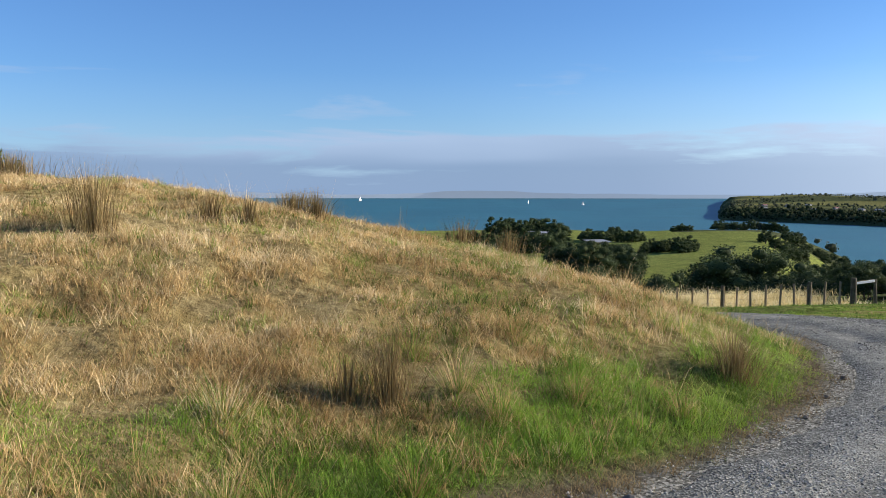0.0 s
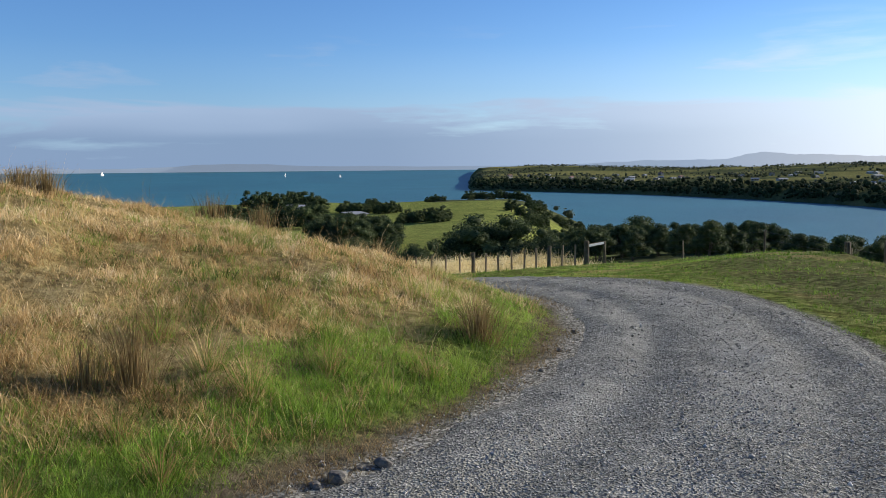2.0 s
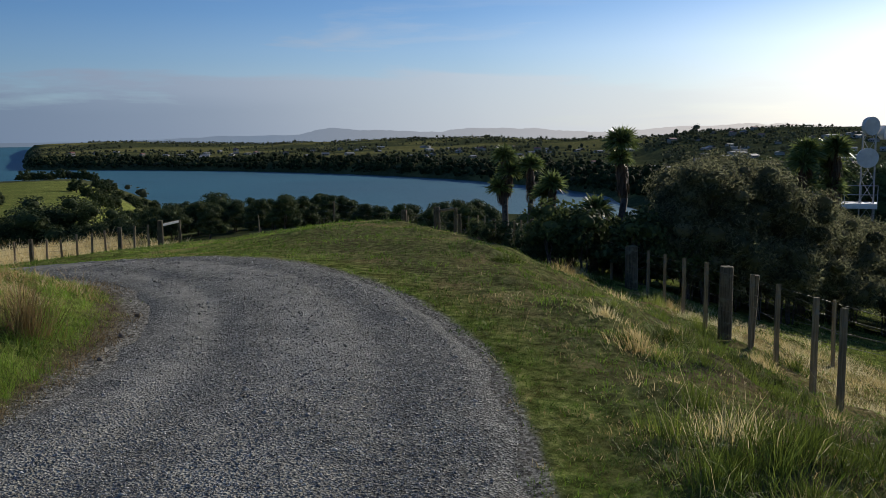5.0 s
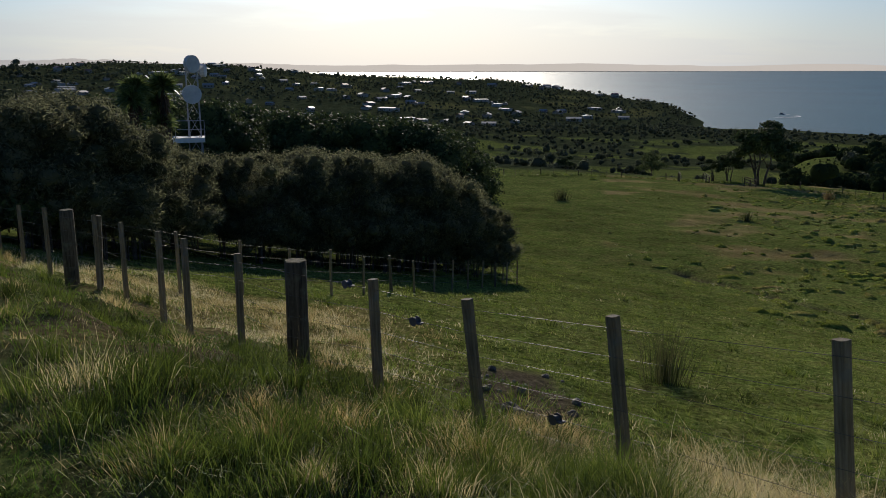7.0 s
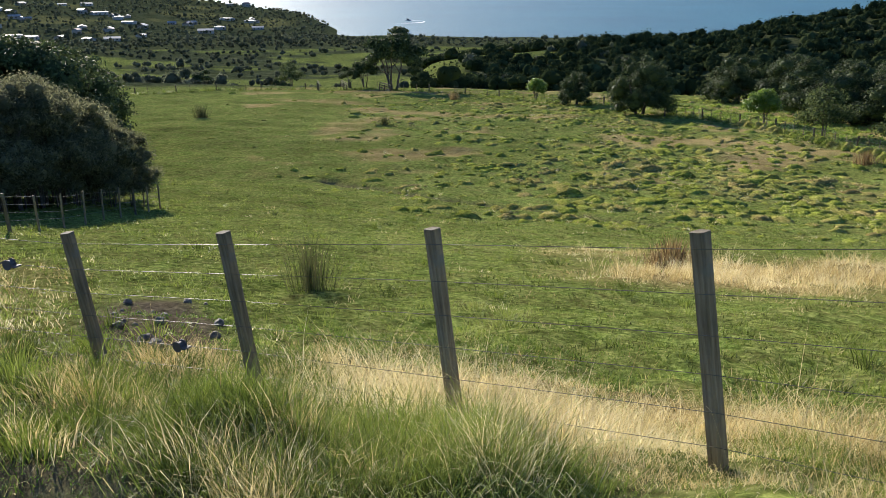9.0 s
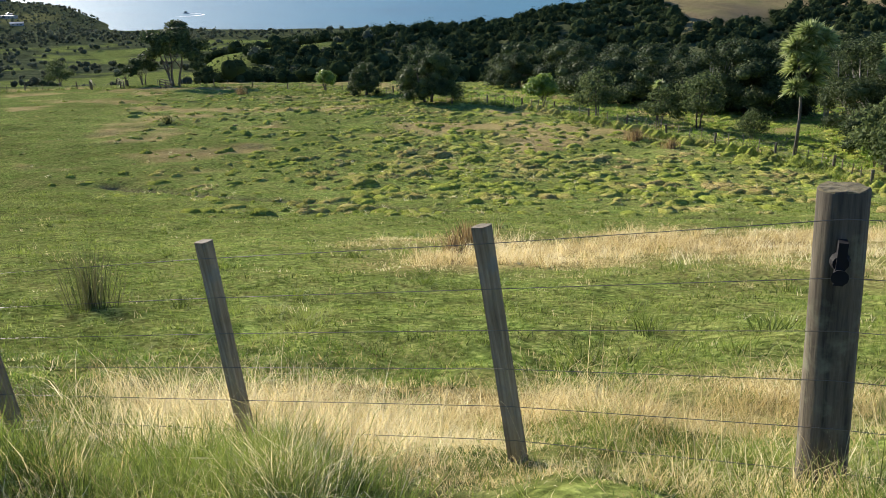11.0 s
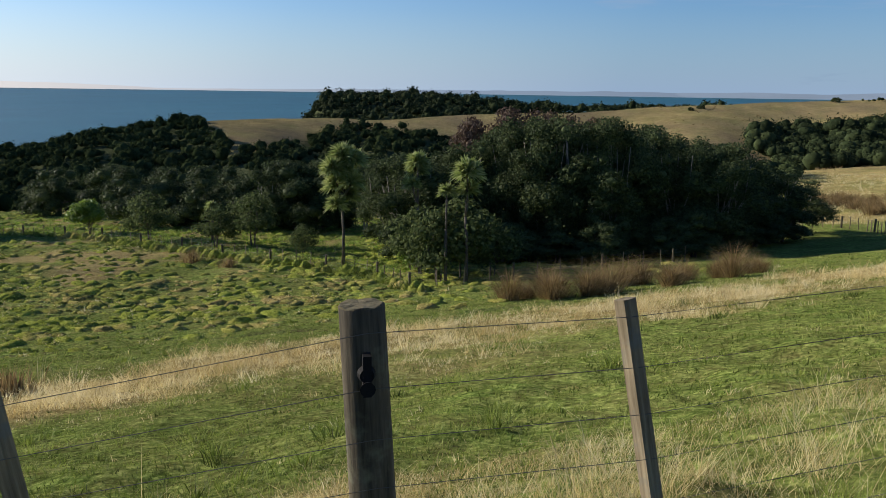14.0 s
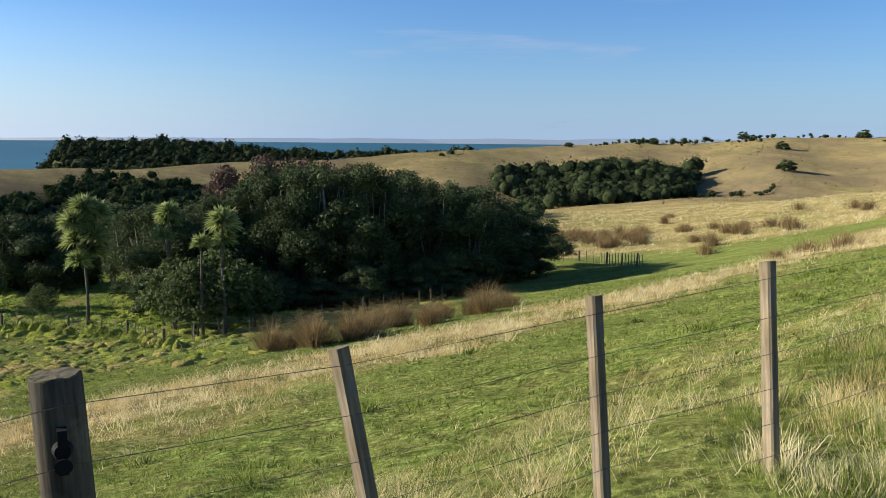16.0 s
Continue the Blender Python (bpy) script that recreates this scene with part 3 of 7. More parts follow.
# ---- ground ----
def cover(x, y):
    """How dry, bare or bushy the ground is."""
    u, r, b = x * NX + y * NY, np.hypot(x - 0.3, y + 0.35), bearing(x, y)
    din, dout = line_distance(x, y, ROAD_IN), line_distance(x, y, ROAD_OUT)
    patch = fbm(x / 3.0, y / 3.0, 21, 4)
    dry = 0.9 * sstep(0.6, 1.6, din + patch * 0.7) * (r < 60)                       # the hill
    dry = np.maximum(dry, 0.8 * sstep(40, 44, y) * (1 - sstep(62, 70, y)) * sstep(0, 6, x) * (1 - sstep(17, 22, x)))
    fence_d = u - 4.2
    band = sstep(0.2, 0.9, fence_d) * (1 - sstep(1.6, 3.0, fence_d + patch))          # straw below the near fence
    dry = np.maximum(dry, 0.9 * band * (r < 30) * (b > 88) * (1 - 0.75 * sstep(138, 158, b)) * np.clip(0.62 + 1.7 * vnoise(x / 0.9, y / 0.9, 36), 0.1, 1))
    dry = np.maximum(dry, 0.45 * sstep(0.5, 2, fence_d) * sstep(58, 62, b) * (1 - sstep(78, 86, b)) * (r < 16))
    brow = u - 22.5 + 2.0 * patch + 4.0 * vnoise(x / 7.0, y / 7.0, 29)
    dry = np.maximum(dry, 1.0 * sstep(-9.0, -3.0, brow) * (1 - sstep(1.0, 6.0, brow)) * sstep(112, 122, b) * (r < 105) * np.clip(0.7 + 1.3 * vnoise(x / 2.4, y / 2.4, 35), 0.2, 1))
    mottle = fbm(x / 6.0, y / 6.0, 33, 4)
    dry = np.maximum(dry, sstep(0.05, 0.35, mottle) * 0.8 * sstep(50, 62, u) * (r < 180) * (b > 95))
    dry = np.maximum(dry, (0.62 + 0.4 * mottle) * sstep(172, 176, b) * sstep(98, 108, r) * (r < 330))
    dry = np.maximum(dry, (0.74 + 0.6 * mottle) * sstep(131, 134, b) * sstep(180, 200, r) * (r < 5000))
    turf = fbm(x / 1.6, y / 0.9, 39, 4)
    dry = np.maximum(dry, 0.75 * sstep(0.02, 0.3, turf) * sstep(0.2, 0.8, -dout) * (b > 10) * (b < 75) * (u < 8) * (r < 40))    # worn verge
    dry = np.maximum(dry, 0.04 * (b < 30) * (r > 90))
    dry = np.maximum(dry, 0.4 * (b > 13) * (b < 110) * (r > 640))
    bare = 0.9 * (1 - sstep(0.08, 0.32, np.abs(din - 0.18) + patch * 0.3)) * (r < 30)
    bare = np.maximum(bare, 0.75 * np.exp(-(line_distance(x, y, DRAIN) / 0.42) ** 2) * (r < 56))
    pug = np.hypot((x - 8.8) / 2.4, (y + 0.15) / 0.75) + patch * 0.7
    bare = np.maximum(bare, 0.9 * (1 - sstep(0.6, 1.1, pug)))
    # thatch between the hill tufts; its dark also stands in for their shade
    bare = np.maximum(bare, 0.35 * sstep(0.08, 0.25, vnoise(x / 0.42, y / 0.42, 23)) * sstep(0.8, 1.8, din) * (r < 30))
    # thatch between the verge tussocks, its dark doubling as painted shade
    bare = np.maximum(bare, 0.75 * sstep(-0.12, 0.2, vnoise(x / 0.55, y / 0.55, 26)) * sstep(1.9, 2.6, u) * (1 - sstep(5.0, 6.5, u)) * (r < 24) * (dout < -0.8) * sstep(50, 56, b) * (1 - sstep(118, 135, b)))
    # painted shade: verge ground darkened where it lies towards the sun
    bare = np.maximum(bare, 0.42 * sstep(0.2, 0.9, -dout) * sstep(26, 34, b) * (1 - sstep(100, 118, b)) * (u < 6.5) * (r < 34))
    # the downs are grazed thin
    bare = np.maximum(bare, (0.42 + 0.5 * vnoise(x / 24, y / 24, 34) + 0.4 * vnoise(x / 7, y / 7, 37)) * sstep(131, 134, b) * sstep(230, 260, r))
    wood = fbm(x / 60.0, y / 60.0, 41, 4)
    bush = sstep(152, 165, r) * sstep(58, 64, b) * (1 - sstep(121, 126, b)) * (r < 900)
    glade = vnoise(x / 38.0, y / 38.0, 43) + 0.5 * vnoise(x / 14.0, y / 14.0, 44)
    bush = bush * (1 - 0.9 * sstep(0.08, 0.18, glade) * (1 - sstep(112, 120, b)))
    bush = np.maximum(bush, sstep(44, 52, r) * sstep(22, 26, b) * (1 - sstep(78, 86, b)) * (r < 700))
    tree_line = np.interp(b, [132, 135, 138, 140.5, 145, 150, 156, 160, 166, 172], [900, 420, 290, 315, 372, 365, 350, 310, 260, 200]) + 26 * wood
    bush = np.maximum(bush, sstep(160, 175, r) * sstep(120, 126, b) * (1 - sstep(-6, 6, r - tree_line)) * (1 - sstep(172, 176, b)))
    bush = np.maximum(bush, sstep(66, 80, r) * (1 - sstep(20, 24, b)) * (1 - sstep(120, 135, r) * sstep(-2, 3, b) * sstep(-0.15, 0.05, 0.1 - wood)) * (1 - sstep(230, 300, r + 60 * wood)))
    field = sstep(0.02, 0.10, vnoise(x / 230, y / 110, 47)) * (b < 58)
    bush = np.maximum(bush, (0.95 - 0.5 * sstep(0.2, 0.4, wood)) * (1 - 0.6 * field * sstep(110, 170, r - (2200 - np.clip(b - 15.6, 0, 60) * 36))) * (r > 640) * (b > 13) * (b < 125))
    bush = np.maximum(bush, (r > 610) * (b > 130) * (b < 180) * (1 - 0.8 * sstep(0.2, 0.28, vnoise(x / 60, y / 25, 49)) * sstep(152, 156, b)))
    bush = np.maximum(bush, 0.85 * sstep(56, 58, b) * (1 - sstep(86, 88.5, b)) * sstep(1.5, 4, r - (19.5 + 18 * ((np.clip(b, 57, 88) - 57) / 30.5) ** 1.15)) * (r < 60))
    shore = height(x, y, False) < SEA + 4 + 14 * (b > 15) * (b < 24)
    bare = np.maximum(bare, 0.6 * shore * (r > 1100) * (b < 58) * (b > 14))
    return np.clip(dry, 0, 1), np.clip(bare, 0, 1), np.clip(bush, 0, 1)


def grit(x, y):
    """Stone strewn off the track onto its edges."""
    din, dout = line_distance(x, y, ROAD_IN), -line_distance(x, y, ROAD_OUT)
    ragged = 0.35 * vnoise(x / 0.35, y / 0.35, 24) + 0.3 * vnoise(x / 1.3, y / 1.3, 25)
    reach = np.where(din > dout, 0.24, 0.08)
    return (1 - sstep(0.3 * reach, reach, np.maximum(din, dout) + ragged * reach * 1.4)) * (np.hypot(x, y) < 45)


def build_ground():
    radii = np.concatenate([[0.0, 0.01, 0.2, 0.4], np.geomspace(0.6, 30, 150), np.geomspace(30.5, 180, 230), np.geomspace(184, 300, 40), np.geomspace(306, 4900, 110)])
    turns = np.radians(np.arange(0, 360, 0.6))
    R, A = np.meshgrid(radii[1:], turns, indexing="ij")
    x, y = 0.3 + R * np.sin(A), -0.35 + R * np.cos(A)
    z = height(x, y)
    inside = np.minimum(-line_distance(x, y, ROAD_IN), line_distance(x, y, ROAD_OUT))
    z = z - 0.06 * sstep(0.05, 0.5, inside)
    nr, na = x.shape
    verts = np.concatenate([np.stack([x, y, z], -1).reshape(-1, 3), [[0.3, -0.35, hz(0.3, -0.35) - 0.05]]])
    i, j = np.meshgrid(np.arange(nr - 1), np.arange(na), indexing="ij")
    j2 = (j + 1) % na
    f = np.stack([i * na + j, i * na + j2, (i + 1) * na + j2, (i + 1) * na + j], -1).reshape(-1, 4)[:, ::-1]
    me = array_mesh("ground", verts, f, M_GROUND, True)
    dry, bare, bush = cover(verts[:, 0], verts[:, 1])
    for k, v in (("dry", dry), ("bare", bare), ("bush", bush), ("grit", grit(verts[:, 0], verts[:, 1]))):
        me.attributes.new(k, "FLOAT", "POINT").data.foreach_set("value", v.astype(np.float32))
    return tagged(new("ground", me), "rolling farmland of green and dry straw grass", "ground", kind="structure")


def resample(pts, n):
    p = np.array(pts, float)
    s = np.concatenate([[0], np.cumsum(np.hypot(*np.diff(p, axis=0).T))])
    # gentle corners
    t = np.linspace(0, s[-1], n)
    q = np.stack([np.interp(t, s, p[:, 0]), np.interp(t, s, p[:, 1])], 1)
    for _ in range(45):
        q[1:-1] = (q[:-2] + 2 * q[1:-1] + q[2:]) / 4
    return q


def build_road():
    n, m = 420, 44
    a, b = resample(ROAD_IN, n), resample(ROAD_OUT, n)
    w = np.linspace(0, 1, m)
    ragged = fbm(np.arange(n) / 4.0, np.zeros(n), 3, 4)[:, None] * 0.016
    ragged2 = fbm(np.arange(n) / 4.0, np.ones(n) * 9.5, 4, 4)[:, None] * 0.016
    k = w[None, :]
    x = a[:, :1] + (b[:, :1] - a[:, :1]) * (k + ragged * (1 - k) + ragged2 * k)
    y = a[:, 1:] + (b[:, 1:] - a[:, 1:]) * (k + ragged * (1 - k) + ragged2 * k)
    crown = 0.05 * (1 - (2 * k - 1) ** 2) - 0.03 * np.exp(-((k - 0.27) / 0.07) ** 2) - 0.03 * np.exp(-((k - 0.73) / 0.07) ** 2)
    edge = -0.022 * sstep(0.86, 1.0, np.abs(2 * k - 1))
    z = height(x, y, False) + crown + edge + 0.03 * vnoise(x * 3, y * 3, 8) + 0.006
    v = np.stack([x, y, z], -1).reshape(-1, 3)
    i, j = np.meshgrid(np.arange(n - 1), np.arange(m - 1), indexing="ij")
    f = np.stack([i * m + j, (i + 1) * m + j, (i + 1) * m + j + 1, i * m + j + 1], -1).reshape(-1, 4)[:, ::-1]
    me = array_mesh("road", v, f, M_GRAVEL, True)
    worn = 0.8 * np.exp(-((k - 0.2) / 0.10) ** 2) + np.exp(-((k - 0.55) / 0.15) ** 2) + 0 * x
    me.attributes.new("worn", "FLOAT", "POINT").data.foreach_set("value", worn.ravel().astype(np.float32))
    return tagged(new("road", me), "bending farm track of loose grey gravel", "road", kind="structure")


def build_sea():
    radii = np.geomspace(300, 4900, 60)
    turns = np.radians(np.arange(0, 361, 3))
    R, A = np.meshgrid(radii, turns, indexing="ij")
    z = SEA + 46 * np.clip((R - 2600) / 2300, 0, 1) ** 1.1
    v = np.stack([R * np.sin(A), R * np.cos(A), z], -1).reshape(-1, 3)
    nr, na = R.shape
    i, j = np.meshgrid(np.arange(nr - 1), np.arange(na - 1), indexing="ij")
    f = np.stack([i * na + j, i * na + j + 1, (i + 1) * na + j + 1, (i + 1) * na + j], -1).reshape(-1, 4)[:, ::-1]
    return tagged(new("water", array_mesh("water", v, f, M_SEA, True)), "wide blue-green sea with light ripples", "sea", kind="structure")


def build_far_land():
    b = np.arange(-60, 240, 0.25)
    hill = 8 + 24 * np.clip(fbm(b / 9.0, b * 0, 51, 5) + 0.35, 0, 2) + (20 + 26 * fbm(b / 2.6, b * 0 + 7, 53, 3) + 9 * np.abs(vnoise(b / 0.45, b * 0 + 3, 54))) * sstep(18, 34, b) * (1 - sstep(66, 80, b)) - 12 * sstep(120, 135, b) * (1 - sstep(136, 150, b))
    r = 4860.0
    x, y = r * np.sin(np.radians(b)), r * np.cos(np.radians(b))
    v = np.concatenate([np.stack([x, y, b * 0 - 60], 1), np.stack([x, y, hill], 1), np.stack([x * 1.01, y * 1.01, hill * 0 - 60], 1)])
    n = len(b)
    i = np.arange(n - 1)
    f = np.concatenate([np.stack([i, i + 1, i + 1 + n, i + n], 1), np.stack([i + n, i + 1 + n, i + 1 + 2 * n, i + 2 * n], 1)])
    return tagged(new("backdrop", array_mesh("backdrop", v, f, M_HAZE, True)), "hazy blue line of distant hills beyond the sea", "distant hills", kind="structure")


ground, road, sea, backdrop = build_ground(), build_road(), build_sea(), build_far_land()

# ---- fences ----
FENCE_TOPS = []


def round_post(parent, x, y, z0, h, r, lean=(0, 0), rng=random, sides=14, label=""):
    bm = bmesh.new()
    rings, prev = 7, None
    for i in range(rings + 1):
        k = i / rings
        ring = []
        for s in range(sides):
            w = 2 * math.pi * s / sides
            q = r * (1.04 - 0.08 * k) * (1 + 0.03 * math.sin(3 * w + x * 7) + 0.02 * math.sin(7 * w + k * 4))
            ring.append(bm.verts.new((math.cos(w) * q, math.sin(w) * q, -0.3 + (h + 0.3) * k)))
        if prev:
            for s in range(sides):
                bm.faces.new((prev[s], prev[(s + 1) % sides], ring[(s + 1) % sides], ring[s]))
        prev = ring
    top = []
    for s, v in enumerate(prev):
        top.append(bm.verts.new((v.co.x * 0.95, v.co.y * 0.95, v.co.z + 0.006 + 0.004 * math.sin(s * 2.3))))
    for s in range(sides):
        bm.faces.new((prev[s], prev[(s + 1) % sides], top[(s + 1) % sides], top[s]))
    mid = bm.verts.new((0, 0, h + 0.006))
    for s in range(sides):
        bm.faces.new((top[s], top[(s + 1) % sides], mid))
    ob = from_bm("post", bm, M_POST, parent, True, label)
    ob.data.materials.append(M_MOSS)
    for p in ob.data.polygons:
        if p.normal.z > 0.5:
            p.use_smooth, p.material_index = False, 1
    ob.matrix_basis = pose(x, y, z0, lean[0], lean[1], rng.uniform(0, 360))
    return ob


def batten_mesh(w, d, h):
    bm = bmesh.new()
    rings, prev, c = 6, None, 0.12 * w
    outline = [(-w / 2 + c, -d / 2), (w / 2 - c, -d / 2), (w / 2, -d / 2 + c), (w / 2, d / 2 - c), (w / 2 - c, d / 2), (-w / 2 + c, d / 2), (-w / 2, d / 2 - c), (-w / 2, -d / 2 + c)]
    for i in range(rings + 1):
        k = i / rings
        wob = 1 + 0.035 * math.sin(5 * k + w * 90)
        ring = [bm.verts.new((px * wob, py * wob, -0.25 + (h + 0.25) * k + (0.01 * px / w if i == rings else 0))) for px, py in outline]
        if prev:
            for s in range(8):
                bm.faces.new((prev[s], prev[(s + 1) % 8], ring[(s + 1) % 8], ring[s]))
        prev = ring
    bm.faces.new(prev)
    me = bpy.data.meshes.new("batten")
    bm.to_mesh(me)
    bm.free()
    me.materials.append(M_BATTEN)
    return me


def tilt_matrix(base, top):
    """A pose at base whose z axis points to top."""
    d = Vector(top) - Vector(base)
    q = d.to_track_quat("Z", "Y")
    return Matrix.Translation(base) @ q.to_matrix().to_4x4()


def wire(parent, pts, r=0.0016, sag=0.0):
    path = []
    for p, q in zip(pts[:-1], pts[1:]):
        p, q = Vector(p), Vector(q)
        for k in (0, 0.5):
            path.append(p.lerp(q, k) - Vector((0, 0, sag * (0 if k == 0 else 1))))
    path.append(Vector(pts[-1]))
    v, f = tube(path, [r] * len(path), 5)
    return mesh_object("wire", v, f, M_WIRE, parent, True)


def near_fence():
    fence = thing("wire_fence", "weathered post and batten farm fence with six wires", "fence")
    rng = random.Random(11)
    # top x, y, z; base offset; radius of a round post
    line = [
        (17.6, 13.6, -1.0, 0, 0, 0.075), (16.3, 12.0, -0.86, 0, 0, 0.0),
        (15.0, 10.5, -0.72, 0, 0, 0.135), (14.3, 9.6, -0.66, 0.0, 0, 0), (13.6, 8.75, -0.58, 0, 0, 0), (12.9, 7.9, -0.5, 0, 0, 0), (12.2, 7.05, -0.42, 0, 0, 0),
        (11.5, 6.3, -0.33, 0, 0, 0.10), (10.95, 5.6, -0.3, 0, 0, 0), (10.3, 4.9, -0.27, 0, 0, 0), (9.6, 4.1, -0.24, 0, 0, 0), (8.68, 3.4, -0.13, 0, 0, 0), (7.85, 2.53, -0.1, 0.0, 0, 0),
        (6.98, 1.72, 0.04, 0.0, 0.0, 0.095), (6.22, 0.92, 0.09, 0.0, -0.03, 0), (5.67, 0.18, 0.11, 0.01, -0.1, 0), (4.74, -0.69, 0.29, -0.01, -0.11, 0),
        (3.88, -1.59, 0.46, -0.035, -0.11, 0), (2.99, -2.42, 0.62, -0.09, -0.14, 0), (2.04, -3.25, 0.84, -0.06, -0.03, 0.088),
        (1.22, -3.76, 0.88, -0.19, -0.06, 0), (0.32, -4.69, 0.94, -0.08, 0, 0), (-0.52, -5.35, 1.04, -0.08, 0.01, 0), (-1.5, -6.2, 1.12, 0, 0, 0), (-2.5, -7.05, 1.2, 0, 0, 0.09), (-3.5, -7.9, 1.28, 0, 0, 0), (-4.5, -8.75, 1.36, 0, 0, 0),
    ]
    batten = batten_mesh(0.08, 0.056, 1.12)
    ends = []
    for x, y, z, ox, oy, r in line:
        base = Vector((x + ox, y + oy, min(hz(x, y), z - 0.95)))
        h = z - base.z
        if r:
            p = round_post(fence, 0, 0, 0, h, r, rng=rng)
            p.matrix_basis = tilt_matrix(base, (x, y, z)) @ pose(0, 0, 0, 0, 0, rng.uniform(0, 360))
        else:
            p = new("batten", batten)
            p.parent = fence
            p.matrix_basis = tilt_matrix(base, (x, y, z)) @ pose(0, 0, 0, 0, 0, 42 + rng.uniform(-8, 8)) @ Matrix.Diagonal((1, 1, h / 1.12, 1))
        ends.append((base, Vector((x, y, z)), r))
    side = Vector((-0.72, 0.69, 0))
    for k in (0.12, 0.27, 0.43, 0.59, 0.755, 0.93):
        pts = [b.lerp(t, k) + side * (r + 0.004 if r else 0.04) for b, t, r in ends]
        wire(fence, pts)
    FENCE_TOPS.extend(ends)
    return fence


near_fence()


def wire_fastenings():
    """Grey ratchets that tension the wires, and the black insulator on the strainer post."""
    fence = bpy.data.objects["wire_fence"]
    for i, k, a in ((13, 0.93, 0.75), (14, 0.755, 0.5), (15, 0.27, 0.62)):
        (b0, t0, r0), (b1, t1, r1) = FENCE_TOPS[i], FENCE_TOPS[i + 1]
        p, q = b0.lerp(t0, k), b1.lerp(t1, k)
        m = p.lerp(q, a) + Vector((-0.72, 0.69, 0)) * 0.045
        bm = bmesh.new()
        bmesh.ops.create_cone(bm, cap_ends=True, segments=12, radius1=0.032, radius2=0.032, depth=0.05, matrix=pose(0, 0, 0, 0, 90, 0))
        bmesh.ops.create_cone(bm, cap_ends=True, segments=12, radius1=0.045, radius2=0.045, depth=0.008, matrix=pose(0.03, 0, 0, 0, 90, 0))
        bmesh.ops.create_cone(bm, cap_ends=True, segments=12, radius1=0.045, radius2=0.045, depth=0.008, matrix=pose(-0.03, 0, 0, 0, 90, 0))
        bmesh.ops.create_cube(bm, size=1, matrix=pose(0, 0.045, -0.012, 0, 0, 0) @ Matrix.Diagonal((0.066, 0.09, 0.012, 1)))
        bmesh.ops.create_cube(bm, size=1, matrix=pose(0.01, -0.05, 0.02, 25, 0, 0) @ Matrix.Diagonal((0.02, 0.07, 0.01, 1)))
        ob = from_bm("wire_ratchet", bm, M_RATCHET, fence, False, "grey metal ratchet holding the wire taut")
        ob.matrix_basis = Matrix.Translation(m) @ (q - p).to_track_quat("Y", "Z").to_matrix().to_4x4() @ Matrix.Diagonal((0.75, 0.75, 0.75, 1))
    b, t, r = FENCE_TOPS[19]
    way = Vector((-0.62, 0.78, 0)).normalized()
    bm = bmesh.new()
    bmesh.ops.create_cone(bm, cap_ends=True, segments=14, radius1=0.034, radius2=0.026, depth=0.03, matrix=pose(0, 0, 0, 90, 0, 0))
    bmesh.ops.create_cube(bm, size=1, matrix=Matrix.Diagonal((0.03, 0.05, 0.15, 1)))
    bmesh.ops.create_cone(bm, cap_ends=True, segments=12, radius1=0.02, radius2=0.028, depth=0.03, matrix=pose(0, -0.03, -0.04, 90, 0, 0))
    ob = from_bm("insulator", bm, M_BLACK, fence, False, "black plastic insulator nailed to the post")
    ob.matrix_basis = Matrix.Translation(b.lerp(t, 0.805) + way * (r + 0.02)) @ way.to_track_quat("-Y", "Z").to_matrix().to_4x4()


wire_fastenings()


def far_fence(name, label, pts, spacing, post_every, height_m=1.1, wires=3, seed=1, radius=0.07, thin=0.036):
    """A fence along a line in the plan, on the ground: round posts with thinner battens between."""
    rng = random.Random(seed)
    p = np.array(pts, float)
    s = np.concatenate([[0], np.cumsum(np.hypot(*np.diff(p, axis=0).T))])
    n = max(2, int(s[-1] / spacing))
    t = np.linspace(0, s[-1], n + 1)
    x, y = np.interp(t, s, p[:, 0]), np.interp(t, s, p[:, 1])
    z = height(x, y)
    fence = thing(name, label, "fence")
    sv, sf = tube([(0, 0, -0.25), (0.006, 0, 0.5), (0, 0.004, 1.0)], [radius, radius * 0.96, radius * 0.9], 7)
    bv, bf = tube([(0, 0, -0.2), (0.004, 0, 0.5), (0, 0, 1.0)], [thin, thin * 0.97, thin * 0.92], 5)
    pm, bm_ = bpy.data.meshes.new("post"), bpy.data.meshes.new("batten")
    pm.from_pydata([tuple(v) for v in sv], [], sf)
    bm_.from_pydata([tuple(v) for v in bv], [], bf)
    pm.materials.append(M_POST)
    bm_.materials.append(M_BATTEN)
    tops = []
    for i in range(n + 1):
        big = i % post_every == 0
        ob = new("post" if big else "batten", pm if big else bm_)
        ob.parent = fence
        h = height_m * rng.uniform(0.93, 1.06)
        m = pose(x[i], y[i], z[i], rng.uniform(-3, 3), rng.uniform(-3, 3), rng.uniform(0, 360)) @ Matrix.Diagonal((1, 1, h, 1))
        ob.matrix_basis = m
        tops.append((Vector((x[i], y[i], z[i])), h))
    for k in np.linspace(0.3, 0.92, wires):
        wire(fence, [b + Vector((0, 0, h * k)) for b, h in tops[::2]], 0.004)
    return fence


